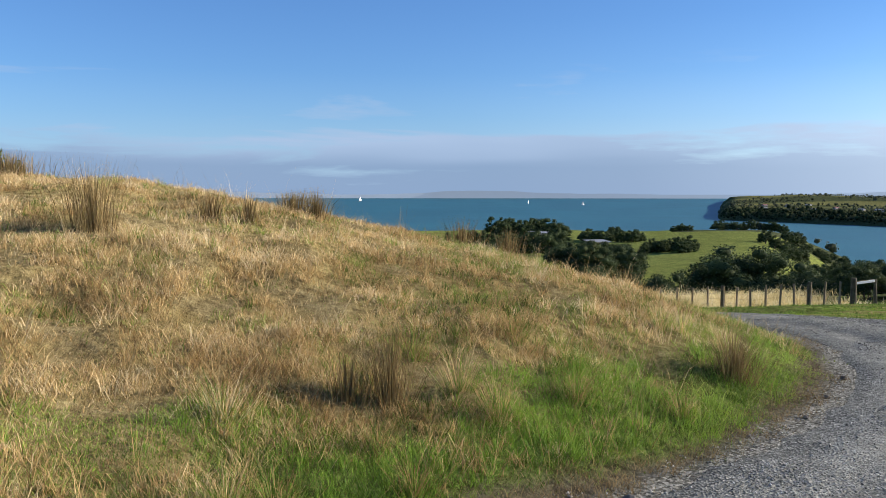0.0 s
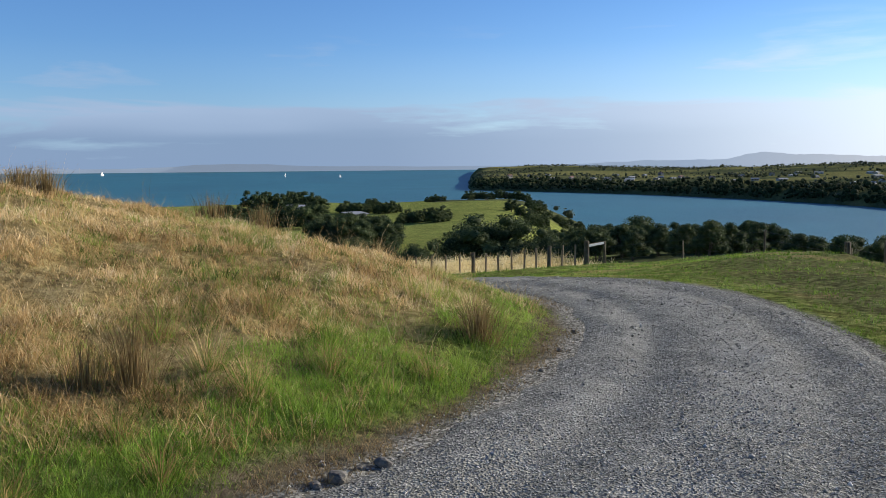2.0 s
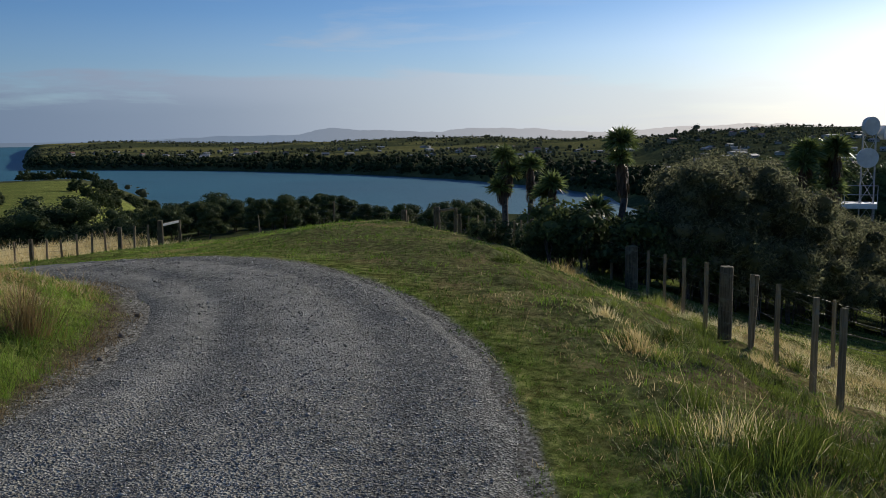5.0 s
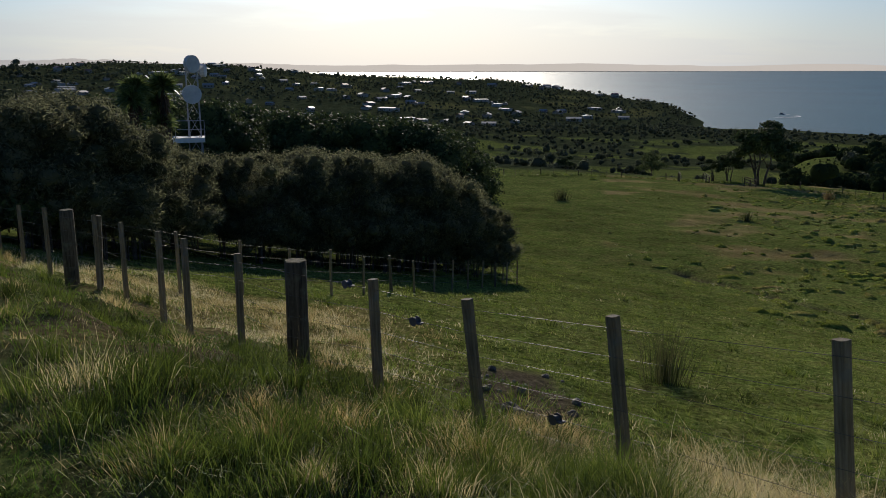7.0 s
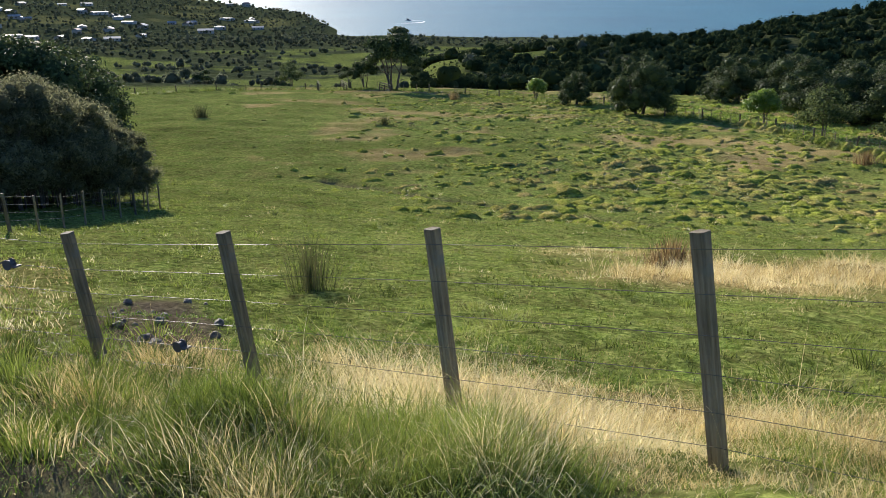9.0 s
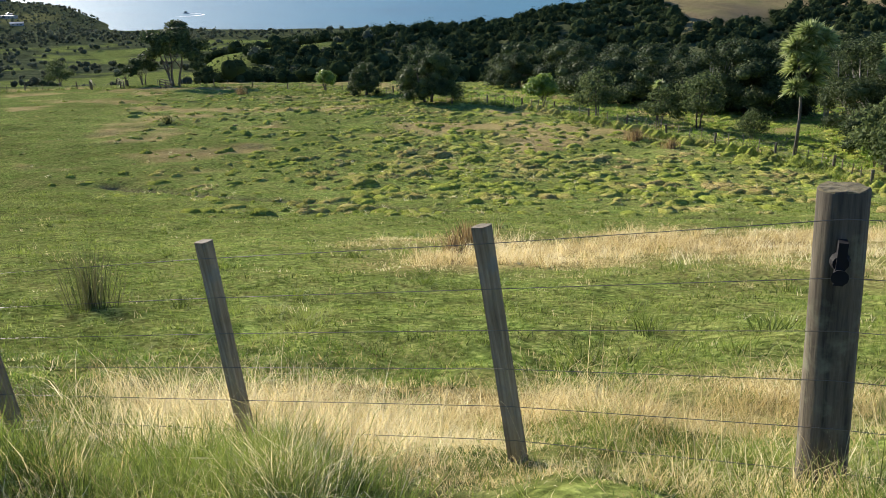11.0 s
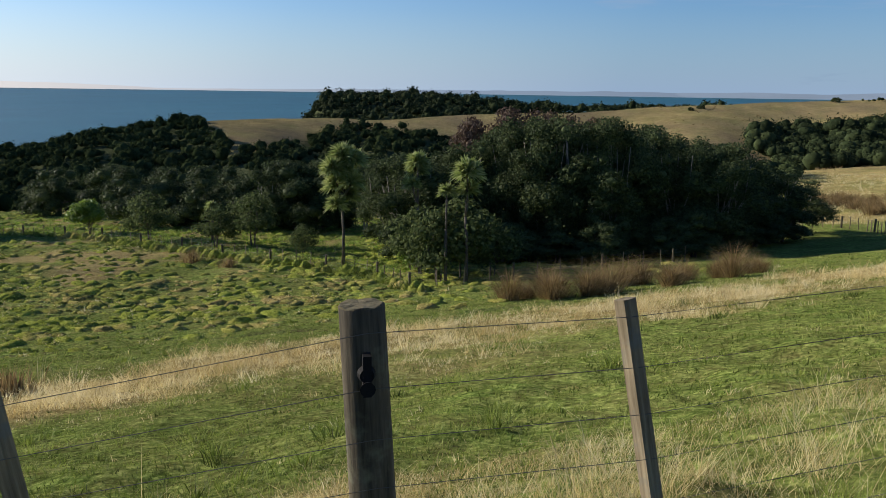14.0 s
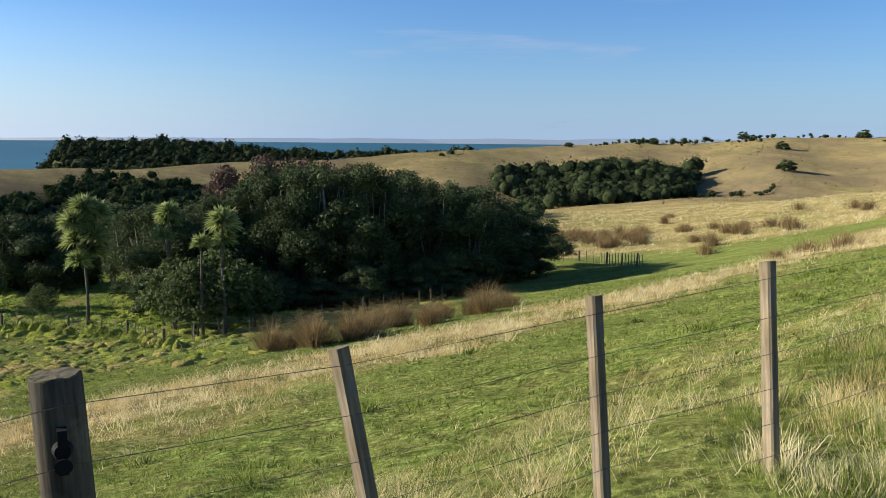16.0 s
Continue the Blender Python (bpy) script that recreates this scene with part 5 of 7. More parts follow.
    # rank clumps along the far fences
    for pts, gap in (([(27.3, -46.3), (36.7, -52.2), (48.6, -54.3), (75.3, -58.9), (104.6, -56.2), (114.1, -52.0)], 0.5), ([(131, 9), (147, -10.5), (149, -21.8), (141, -37.9), (114.1, -52.0)], 1.0)):
        p = np.array(pts, float)
        t = np.concatenate([[0], np.cumsum(np.hypot(*np.diff(p, axis=0).T))])
        q = np.arange(0, t[-1], gap)
        xx = np.interp(q, t, p[:, 0]) + rng.normal(0, 0.5, len(q)) - 0.8
        yy = np.interp(q, t, p[:, 1]) + rng.normal(0, 0.5, len(q)) + 0.5
        tussock.append(tufts(rng, xx, yy, 60, np.full(len(q), 0.3), 0.45 + 0.3 * rng.random(len(q)), np.full(len(q), 0.025), 0.7 + 0.28 * rng.random(len(q))))
    # bright grass between the fence and the trees
    x, y = scatter(rng, 3000, 117, 152, 60, 125, 0.3)
    ok = (y < np.interp(x, [24, 36.7, 48.6, 75.3, 104.6, 120], [-47, -53, -55, -59.7, -57, -50]))
    x, y = x[ok], y[ok]
    n = len(x)
    lush_foot.append(tufts(rng, x, y, 24, np.full(n, 0.45), 0.2 + 0.2 * rng.random(n), np.full(n, 0.03), 0.6 + 0.38 * rng.random(n)))
    # straw on the far slope of the paddock
    x, y = scatter(rng, 7000, 172, 206, 97, 205, 0.3)
    ok = rng.random(len(x)) < cover(x, y)[0] + 0.1
    x, y = x[ok], y[ok]
    n = len(x)
    fence_straw.append(tufts(rng, x, y, 9, 0.25 + 0.25 * rng.random(n), (0.25 + 0.3 * rng.random(n)) * (1 + 1.2 * vnoise(x / 5, y / 5, 87)).clip(0.4, 2), np.full(n, 0.04), 0.7 + 0.28 * rng.random(n), 0.4, 1.6))
    # long straw in the field beyond the bend
    x, y = rng.uniform(0, 21, 4200), rng.uniform(41, 66, 4200)
    ok = rng.random(4200) < cover(x, y)[0]
    x, y = x[ok], y[ok]
    n = len(x)
    fence_straw.append(tufts(rng, x, y, 14, 0.2 + 0.2 * rng.random(n), (0.3 + 0.35 * rng.random(n)) * (1 + 1.2 * vnoise(x / 2.5, y / 2.5, 89)).clip(0.4, 2), np.full(n, 0.022), 0.6 + 0.35 * rng.random(n), 0.4, 1.6))
    # tussocks dotted over the dry downs
    x, y = scatter(rng, 5200, 158, 206, 240, 620, 0.2)
    ok = (vnoise(x / 22, y / 22, 95) + rng.uniform(-0.25, 0.25, len(x)) > 0.05) & (cover(x, y)[2] < 0.3)
    x, y = x[ok], y[ok]
    n = len(x)
    downs = [tufts(rng, x, y, 9, 0.3 + 0.3 * rng.random(n), 0.45 + 0.4 * rng.random(n), np.full(n, 0.14), 0.6 + 0.35 * rng.random(n))]
    stuff("downs_tussocks", "brown tussocks dotted over the dry downs", "grass", downs, M_RUSH)
    turf = stuff("turf_mounds", "low turf mounds across the far side of the paddock", "grass", mounds, M_MOUND)
    turf.data.shade_smooth()
    stuff("roadside_litter", "dead brown grass lying along the track edge", "grass litter", litter, M_RUSH)
    stuff("dry_hill_grass", "long dry straw-coloured grass covering the hill", "grass", straw, M_STRAW)
    stuff("green_grass", "short green grass on the verge and foot of the hill", "grass", green, M_GREEN)
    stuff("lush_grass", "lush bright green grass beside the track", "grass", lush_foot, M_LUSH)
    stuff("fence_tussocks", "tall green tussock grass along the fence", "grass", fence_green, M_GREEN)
    stuff("paddock_straw", "pale seeding straw grass below the fence", "grass", fence_straw, M_SEED)
    stuff("paddock_grass", "close-grazed green paddock grass", "grass", field, M_GREEN)
    stuff("paddock_hummocks", "hummocks of rough grass across the paddock", "grass", tussock, M_GREEN)


grass_all()


def rush(x, y, h, spread, n, mat, label, seed, lean=0.35, width=0.008, group=""):
    rng = np.random.default_rng(seed)
    z = hz(x, y)
    a = rng.uniform(0, 2 * np.pi, n)
    d = np.abs(rng.normal(0, 0.5, n)) * spread
    pos = np.stack([np.cos(a) * d, np.sin(a) * d, -0.03 + 0 * d], 1)
    L = h * rng.uniform(0.55, 1.15, n)
    ln = (lean * (0.25 + d / spread) * rng.uniform(0.5, 1.3, n)).clip(0.02, 0.9)
    v, f = blade_arrays(rng, pos, L, np.full(n, width) * rng.uniform(0.6, 1.3, n), ln, a + rng.normal(0, 0.5, n))
    ob = new("rush_clump", array_mesh("rush_clump", v, f, mat))
    ob.location = (x, y, z)
    return tagged(ob, label, "rush", group)


def place(b, r):
    return 0.3 + r * math.sin(radians(b)), -0.35 + r * math.cos(radians(b))


def rushes():
    # on the hill
    for i, (b, r, h, s, n) in enumerate([(-25.6, 9.4, 0.62, 0.30, 420), (-18.7, 10.4, 0.30, 0.16, 160), (-16.4, 10.2, 0.28, 0.15, 130), (-13.3, 14.0, 0.30, 0.3, 300), (-12.1, 11.5, 0.38, 0.2, 240),
                                         (-8.7, 5.6, 0.46, 0.14, 260), (-11.4, 5.6, 0.34, 0.16, 130), (13.6, 7.3, 0.42, 0.24, 420), (-29.6, 17.0, 0.4, 0.8, 420), (0.6, 13.5, 0.4, 0.3, 160), (-2.4, 13.8, 0.42, 0.3, 160), (8.0, 11.8, 0.3, 0.22, 120)]):
        x, y = place(b, r)
        rush(x, y, h * 1.2, s * 0.95, int(n * 1.25), M_BROWNRUSH, "brown upright rush clump standing in dry hill grass", 100 + i, 0.4 if i != 7 else 0.8, 0.0036 if r < 10 else 0.007, "rushes on the hill")
    # in the paddock
    for i, (x, y, h, s, n) in enumerate([(12.4, -2.3, 1.0, 0.42, 300), (97.8, -4.3, 1.7, 0.9, 260), (85.3, -21.9, 1.2, 0.6, 220), (50.5, -50.7, 1.1, 1.2, 420), (46.1, -50.2, 0.9, 0.9, 320),
                                         (116.4, -40.2, 1.2, 0.8, 200), (17.4, -11.6, 0.6, 0.4, 150), (19.6, -13.5, 0.7, 0.8, 220), (-7.7, -89.9, 1.4, 1.4, 380), (-11.7, -61.1, 1.2, 1.2, 380), (-14.3, -62.5, 1.3, 1.2, 380), (-9.5, -60, 0.9, 0.8, 220)]):
        rush(x, y, h, s, n, M_RUSHG if i in (0, 1, 2) else M_RUSH, "rush clump growing in the grazed paddock" if i in (0, 1, 2) else "bushy brown rush clump in the paddock", 200 + i, 0.45, 0.008 if i == 0 else 0.03, "rushes in the paddock")
    # belt of rushes beside the grove
    rng = random.Random(5)
    for i in range(17):
        k = i / 16
        x, y = place(156.3 + 16.4 * k + rng.uniform(-0.6, 0.6), 37.5 + 10.5 * k ** 1.3 + rng.uniform(-1.8, 3.0))
        rush(x, y, rng.uniform(1.15, 1.95), rng.uniform(0.4, 0.6), 620, M_RUSH, "tall brown rush in a thick belt beside the trees", 300 + i, 1.25, 0.018, "belt of rushes")
    for i in range(52):
        low = i < 30
        x, y = place(rng.uniform(174.5, 181) if low else rng.uniform(178, 198), rng.gauss(122, 5) if low else rng.uniform(100, 165))
        rush(x, y, rng.uniform(1.1, 1.9), rng.uniform(0.8, 1.5), 300, M_RUSH, "reddish rush clump on the dry slope", 400 + i, 0.9, 0.045, "rushes on the far slope")


rushes()

# ---- trees ----
def sphere_core(c, rad, rng, seg=8, rings=5):
    vs, fs = [], []
    for i in range(rings + 1):
        p = math.pi * i / rings
        for j in range(seg):
            w = 2 * math.pi * j / seg
            k = 1 + rng.uniform(-0.1, 0.1)
            vs.append((c[0] + rad[0] * math.sin(p) * math.cos(w) * k, c[1] + rad[1] * math.sin(p) * math.sin(w) * k, c[2] + rad[2] * math.cos(p) * k))
    for i in range(rings):
        for j in range(seg):
            j2 = (j + 1) % seg
            fs.append((i * seg + j, (i + 1) * seg + j, (i + 1) * seg + j2, i * seg + j2))
    return np.array(vs), np.array(fs)


def crown_arrays(rng, lumps, n, size, core=0.6, low=-0.55, jitter=0.75, shell=0.3, slim=0.27, fine=(8, 5)):
    """Leaves over a heap of lumps (x, y, z, rx, ry, rz), with a dense heart in each."""
    L = np.array(lumps, float)
    area = L[:, 3] * L[:, 4] + L[:, 3] * L[:, 5]
    pick = rng.choice(len(L), n, p=area / area.sum())
    d = rng.normal(0, 1, (n, 3))
    d /= np.linalg.norm(d, axis=1)[:, None]
    d[:, 2] = np.where(d[:, 2] < low, -d[:, 2], d[:, 2])
    k = 1.0 + rng.normal(-0.04, shell * 0.5, n).clip(-shell, shell * 0.7)
    pos = L[pick, :3] + d * L[pick, 3:] * k[:, None]
    v, f = leaf_arrays(rng, pos, d + np.array([0, 0, 0.35]), size * rng.uniform(0.6, 1.4, n), jitter, slim)
    vs, fs, o = [v], [f], len(v)
    pr = random.Random(int(rng.integers(1 << 30)))
    if core:
        for l in L:
            cv, cf = sphere_core(l[:3], l[3:] * core, pr, *fine)
            vs.append(cv)
            fs.append(cf + o)
            o += len(cv)
    return np.concatenate(vs), np.concatenate(fs)


def limbs(rng, h, base_r, targets, bends=0.15, stems=1):
    pieces = []
    for s in range(stems):
        a = rng.uniform(0, 2 * math.pi)
        off = Vector((math.cos(a), math.sin(a), 0)) * (0.0 if stems == 1 else base_r * 1.6)
        top = Vector((off.x * 3 + rng.uniform(-1, 1) * h * bends, off.y * 3 + rng.uniform(-1, 1) * h * bends, h))
        path = [Vector((off.x, off.y, -0.4)), Vector((off.x * 1.5, off.y * 1.5, h * 0.25)), off.lerp(top, 0.6) + Vector((rng.uniform(-1, 1), rng.uniform(-1, 1), 0)) * h * 0.05, top]
        k = base_r / (stems ** 0.5)
        pieces.append(tube(path, [k * 1.25, k, k * 0.7, k * 0.25], 7))
        for t in targets:
            if rng.random() < 0.75 / stems + 0.25:
                p0 = path[1].lerp(path[2], rng.uniform(0.1, 1.0))
                t = Vector(t)
                mid = p0.lerp(t, 0.5) + Vector((0, 0, -0.06 * h))
                pieces.append(tube([p0, mid, t], [k * 0.5, k * 0.34, k * 0.12], 5))
    return join(pieces)


def make_tree(name, label, category, lumps, leaves, size, mat, trunk_h, trunk_r, seed, stems=1, core=0.6, low=-0.55, jitter=0.75, shell=0.3, bark=None, slim=0.27):
    rng, pr = np.random.default_rng(seed), random.Random(seed)
    tree = thing(name, label, category)
    v, f = limbs(pr, trunk_h, trunk_r, [(l[0], l[1], l[2] - 0.2 * l[5]) for l in lumps[:7]], stems=stems)
    mesh_object("trunk", v, f, bark or M_BARK, tree, True)
    cv, cf = crown_arrays(rng, lumps, leaves, size, core, low, jitter, shell, slim)
    crown = new("crown", array_mesh("crown", cv, cf, mat))
    crown.parent = tree
    return tree


def heap(pr, w, z0, z1, count, rad, skirt=0.45):
    """Lumps heaped into a dome of half-width w between two heights."""
    out = []
    for i in range(count):
        a, d = pr.uniform(0, 2 * math.pi), math.sqrt(pr.random()) * w
        k = 1 - (d / w) ** 2
        z = z0 + (z1 - z0) * min(1.0, (0.15 + 0.85 * k ** 0.5) * pr.uniform(0.35, 1.1))
        r = rad * pr.uniform(0.75, 1.25)
        out.append((math.cos(a) * d, math.sin(a) * d, min(z, z1 - r * 0.5), r, r, r * 0.75))
    for i in range(int(count * skirt)):
        a, d = pr.uniform(0, 2 * math.pi), w * pr.uniform(0.55, 0.95)
        r = rad * pr.uniform(0.7, 1.0)
        out.append((math.cos(a) * d, math.sin(a) * d, z0 + r * 0.4 + (z1 - z0) * pr.uniform(0.0, 0.3), r, r, r * 0.8))
    return out


def put(tree, x, y, s=1.0, turn=0.0, sz=None, sink=0.0):
    return copy_thing(tree, pose(x, y, hz(x, y) - sink, 0, 0, turn) @ Matrix.Diagonal((s, s, sz or s, 1)))


def retire(protos):
    for t in protos:
        for o in list(t.children_recursive) + [t]:
            bpy.data.objects.remove(o)


def woods():
    pr = random.Random(77)
    # kanuka: fine fluffy heads on many thin stems, 4.5 m
    kan = [make_tree("kanuka_tree", "dark olive kanuka with fluffy head on thin stems", "tree", heap(pr, 1.75, 0.9, 4.5, 42, 0.46), 17000, 0.15, M_KANUKA, 3.2, 0.06, 500 + i, 5, 0.6, -0.9, 0.9, 0.5, None, 0.12) for i in range(4)]
    spots = []
    for i in range(66):
        k = pr.random()
        b = 57 + 29 * k
        front = 19.5 + (37.5 - 19.5) * k ** 1.15
        r = front + pr.uniform(0, 13) * (0.35 + 0.65 * pr.random()) + (1.0 if k > 0.9 else 0)
        spots.append((b, r))
    for i in range(10):
        spots.append((78 + i * 1.05, 33.0 + i * 0.62))
    for b, r in spots:
        x, y = place(b, r)
        slope = np.interp(b, [57, 59, 61, 63, 66, 70.4, 74.6, 76.4, 81.7, 85.4, 87.7], [0.03, 0.022, 0.03, 0.058, 0.088, 0.092, 0.092, 0.097, 0.1, 0.13, 0.158]) + pr.uniform(-0.004, 0.012)
        top = 1.6 - r * slope - hz(x, y)
        s = min(max(top / 4.6, 0.4), 1.5)
        put(kan[pr.randrange(4)], x, y, s, pr.uniform(0, 360))
    # taller bush behind, on the next rise
    dark = [make_tree("bush_tree", "dense dark evergreen bush tree in a wooded slope", "tree", heap(pr, 2.9, 1.0, 7.0, 22, 1.05), 9000, 0.24, M_DARK, 4.5, 0.2, 520 + i, 2, 0.66) for i in range(4)]
    for i in range(80):
        b = 60 + 25.3 * i / 79 + pr.uniform(-0.6, 0.6)
        r = 66 + pr.uniform(-6, 34)
        x, y = place(b, r)
        slope = np.interp(b, [60, 68, 73, 79, 84, 86, 88], [-0.029, -0.031, -0.047, -0.054, -0.066, -0.092, -0.125])
        top = 1.6 + r * slope - hz(x, y)
        s = min(max(top / 7.2, 0.45), 1.35)
        put(dark[pr.randrange(4)], x, y, s, pr.uniform(0, 360))
    # shrubs among the cabbage trees
    mid = [make_tree("shrub", "leafy dark green shrub by the fence", "shrub", heap(pr, 1.0, 0.5, 2.3, 9, 0.5), 1700, 0.17, M_MID if i % 2 else M_DARK, 1.4, 0.05, 540 + i, 3, 0.55, -0.8) for i in range(4)]
    for i in range(40):
        b = 43.5 + 16 * pr.random()
        r = pr.uniform(20.5, 27) - (b - 43) * 0.08
        x, y = place(b, r)
        put(mid[pr.randrange(4)], x, y, pr.uniform(0.35, 0.75) * (0.55 + 0.45 * (b > 48)), pr.uniform(0, 360))
    # beyond the verge
    for i in range(38):
        b = 22.5 + 21 * i / 37 + pr.uniform(-0.5, 0.5)
        r = pr.uniform(50, 66)
        x, y = place(b, r)
        top = 1.6 - r * pr.uniform(0.072, 0.088) - hz(x, y)
        put(dark[pr.randrange(4)], x, y, min(max(top / 7.2, 0.3), 1.0), pr.uniform(0, 360))
    # broad dark trees: domed, glossy
    dome = [make_tree("domed_tree", "broad domed tree with dark glossy leaves", "tree", heap(pr, 4.2, 0.2, 7.6, 36, 1.2), 16000, 0.24, M_DARK, 4.0, 0.32, 560 + i, 2, 0.66) for i in range(4)]
    for b, r, top, w in [(17.2, 100, -0.050, 1.35), (19.5, 98, -0.067, 0.9), (15.0, 104, -0.072, 0.85), (26.4, 88, -0.055, 1.0), (24.2, 92, -0.066, 0.85), (28.2, 84, -0.074, 0.7), (12.5, 115, -0.082, 0.8), (10.0, 118, -0.085, 0.8), (7.5, 118, -0.080, 0.8), (21.8, 96, -0.075, 0.8),
                         (121.2, 104, -0.085, 0.78), (117.0, 118, -0.105, 0.55), (132.5, 104, -0.086, 1.1), (134.5, 110, -0.088, 1.1), (136.5, 100, -0.085, 1.1), (130.6, 120, -0.083, 1.0), (127.0, 130, -0.086, 0.9), (140.5, 95, -0.08, 1.0), (143.0, 92, -0.077, 1.1)]:
        x, y = place(b, r)
        z = 1.6 + r * top - hz(x, y)
        put(dome[pr.randrange(4)], x, y, w, pr.uniform(0, 360), max(z / 7.9, 0.3))
    # shelter belts and clumps on the green point: bearings, distances, half height, count
    for b0, b1, r0, r1, size, count in [(6.9, 10.8, 492, 520, 0.95, 13), (10.7, 13.9, 398, 416, 0.8, 11), (12.7, 13.7, 690, 705, 0.75, 4), (8.5, 9.3, 820, 835, 0.7, 3), (15.3, 19.4, 830, 870, 1.15, 14),
                                        (1.0, 5.4, 540, 590, 1.5, 12), (-1.0, 0.8, 300, 320, 1.2, 5), (5.2, 9.8, 285, 315, 1.45, 15), (-1.0, 5.6, 380, 425, 1.35, 17), (18.2, 20.5, 470, 490, 0.85, 6), (20.2, 26.2, 325, 350, 1.05, 14), (13.5, 18.5, 250, 270, 0.75, 7), (19.3, 23.5, 640, 780, 1.0, 14), (19.6, 24.5, 400, 600, 0.95, 26)]:
        for i in range(count):
            x, y = place(b0 + (b1 - b0) * (i + pr.uniform(0.1, 0.9)) / count, pr.uniform(r0, r1))
            put(dome[pr.randrange(4)], x, y, size * pr.uniform(0.7, 1.25), pr.uniform(0, 360), size * pr.uniform(0.75, 1.15))
    x, y = place(-2.2, 280)
    put(dark[2], x, y, 0.9, 10, 2.2)
    # single trees and scrub on the open downs
    for b, r, w in [(189.6, 352, 0.85), (189.3, 430, 0.7), (196, 400, 0.9), (168.2, 440, 0.45), (167.6, 430, 0.35), (176, 470, 0.5), (187.0, 490, 0.8), (181.5, 478, 0.6), (193.8, 492, 0.8)]:
        x, y = place(b, r)
        put(dome[pr.randrange(4)], x, y, w, pr.uniform(0, 360), w * 0.7)
    # the grove: tall, with pale stems showing through
    grove = [make_tree("grove_tree", "tall dark tree with pale stems showing through", "tree", heap(pr, 3.0, 1.6, 9.6, 34, 0.85, 0.2), 14000, 0.2, M_DARK, 8.0, 0.15, 580 + i, 5, 0.45, -0.9, 0.9, 0.45, M_PALEBARK) for i in range(4)]
    for i in range(30):
        k = i / 29
        b = 148.5 + 25.5 * k + pr.uniform(-0.6, 0.6)
        r = np.interp(k, [0, 0.4, 0.8, 1.0], [68, 67, 70, 82]) + pr.uniform(0, 12)
        x, y = place(b, r)
        slope = np.interp(b, [148, 152, 155, 158, 163, 168, 171, 174, 176], [-0.08, -0.066, -0.036, -0.022, -0.026, -0.042, -0.058, -0.08, -0.11])
        put(grove[pr.randrange(4)], x, y, 0.95 + 0.2 * pr.random(), pr.uniform(0, 360), max((1.6 + r * slope - hz(x, y)) / 9.9, 0.35))
    for i in range(34):
        b = 149.5 + 24 * i / 33
        x, y = place(b, np.interp(b, [149, 160, 168, 174], [66, 65, 67, 79]) + pr.uniform(-1, 5.5))
        put(dark[i % 4], x, y, pr.uniform(0.5, 0.75), pr.uniform(0, 360), pr.uniform(0.35, 0.55))
    for b, r, top in [(139.8, 92, -0.09), (141.8, 93, -0.08), (143.5, 93, -0.077), (146.5, 88, -0.076), (148.0, 80, -0.082)]:
        x, y = place(b, r)
        put(grove[pr.randrange(4)], x, y, 0.85, pr.uniform(0, 360), max((1.6 + r * top - hz(x, y)) / 9.9, 0.35))
    # bare brown heads over the grove, lighter shrubs along the fence
    brown = make_tree("browned_tree", "half-bare tree with brownish twiggy head", "tree", heap(pr, 2.2, 5.0, 9.6, 10, 0.95, 0.0), 3600, 0.26, M_BROWN, 8.0, 0.14, 600, 3, 0.4, -0.9)
    for b, r, top in [(155.8, 82, -0.012), (153.8, 84, -0.024), (158.0, 82, -0.014), (160.5, 80, -0.02)]:
        x, y = place(b, r)
        put(brown, x, y, 1.0, pr.uniform(0, 360), (1.6 + r * top - hz(x, y)) / 9.8)
    lime = make_tree("lime_shrub", "bright yellow-green rounded shrub by the fence", "shrub", heap(pr, 1.3, 0.7, 2.9, 9, 0.7), 2600, 0.2, M_LIME, 1.6, 0.08, 610, 3, 0.7)
    for b, r, s in [(128.9, 97, 1.25), (114.4, 128, 1.0), (149.6, 62, 0.75), (157, 66, 0.6)]:
        x, y = place(b, r)
        put(lime, x, y, s, pr.uniform(0, 360))
    pale = make_tree("pale_shrub", "open grey-green shrub beside the fence", "shrub", heap(pr, 1.5, 0.8, 3.6, 11, 0.65), 2400, 0.22, M_MID, 2.6, 0.07, 620, 4, 0.35, -0.9, 0.9, 0.5)
    for b, r, s in [(132.5, 88, 1.3), (139.0, 79, 1.3), (151.5, 57.5, 1.35), (153.2, 58.5, 1.5), (150.3, 60, 1.3), (142.3, 73, 0.7), (155.2, 59, 1.1), (98.2, 168, 1.3), (122.8, 102, 0.8), (136.6, 80, 1.0)]:
        x, y = place(b, r)
        put(pale, x, y, s, pr.uniform(0, 360))
    # the lone tree on the rise
    lone = make_tree("lone_tree", "spreading dark tree alone on the paddock rise", "tree", heap(pr, 4.0, 3.4, 8.6, 16, 1.25, 0.0), 5200, 0.42, M_DARK, 5.5, 0.3, 630, 4, 0.6, -0.5)
    x, y = place(104.9, 146)
    put(lone, x, y, 1.2, 20, 1.12)
    for b, r, s in [(103.0, 152, 0.55), (102.0, 150, 0.4), (97.4, 215, 0.6), (92.5, 200, 0.5)]:
        x, y = place(b, r)
        put(lone, x, y, s, pr.uniform(0, 360))
    # dark trees on the skyline behind the hill
    for b, r, top, w in [(-30.6, 60, 0.062, 0.8), (-33, 62, 0.05, 0.8)]:
        x, y = place(b, r)
        put(dome[1], x, y, w, 40, max((1.6 + r * top - hz(x, y)) / 7.9, 0.3))
    retire(kan + dark + mid + dome + grove + [brown, lime, pale, lone])


woods()


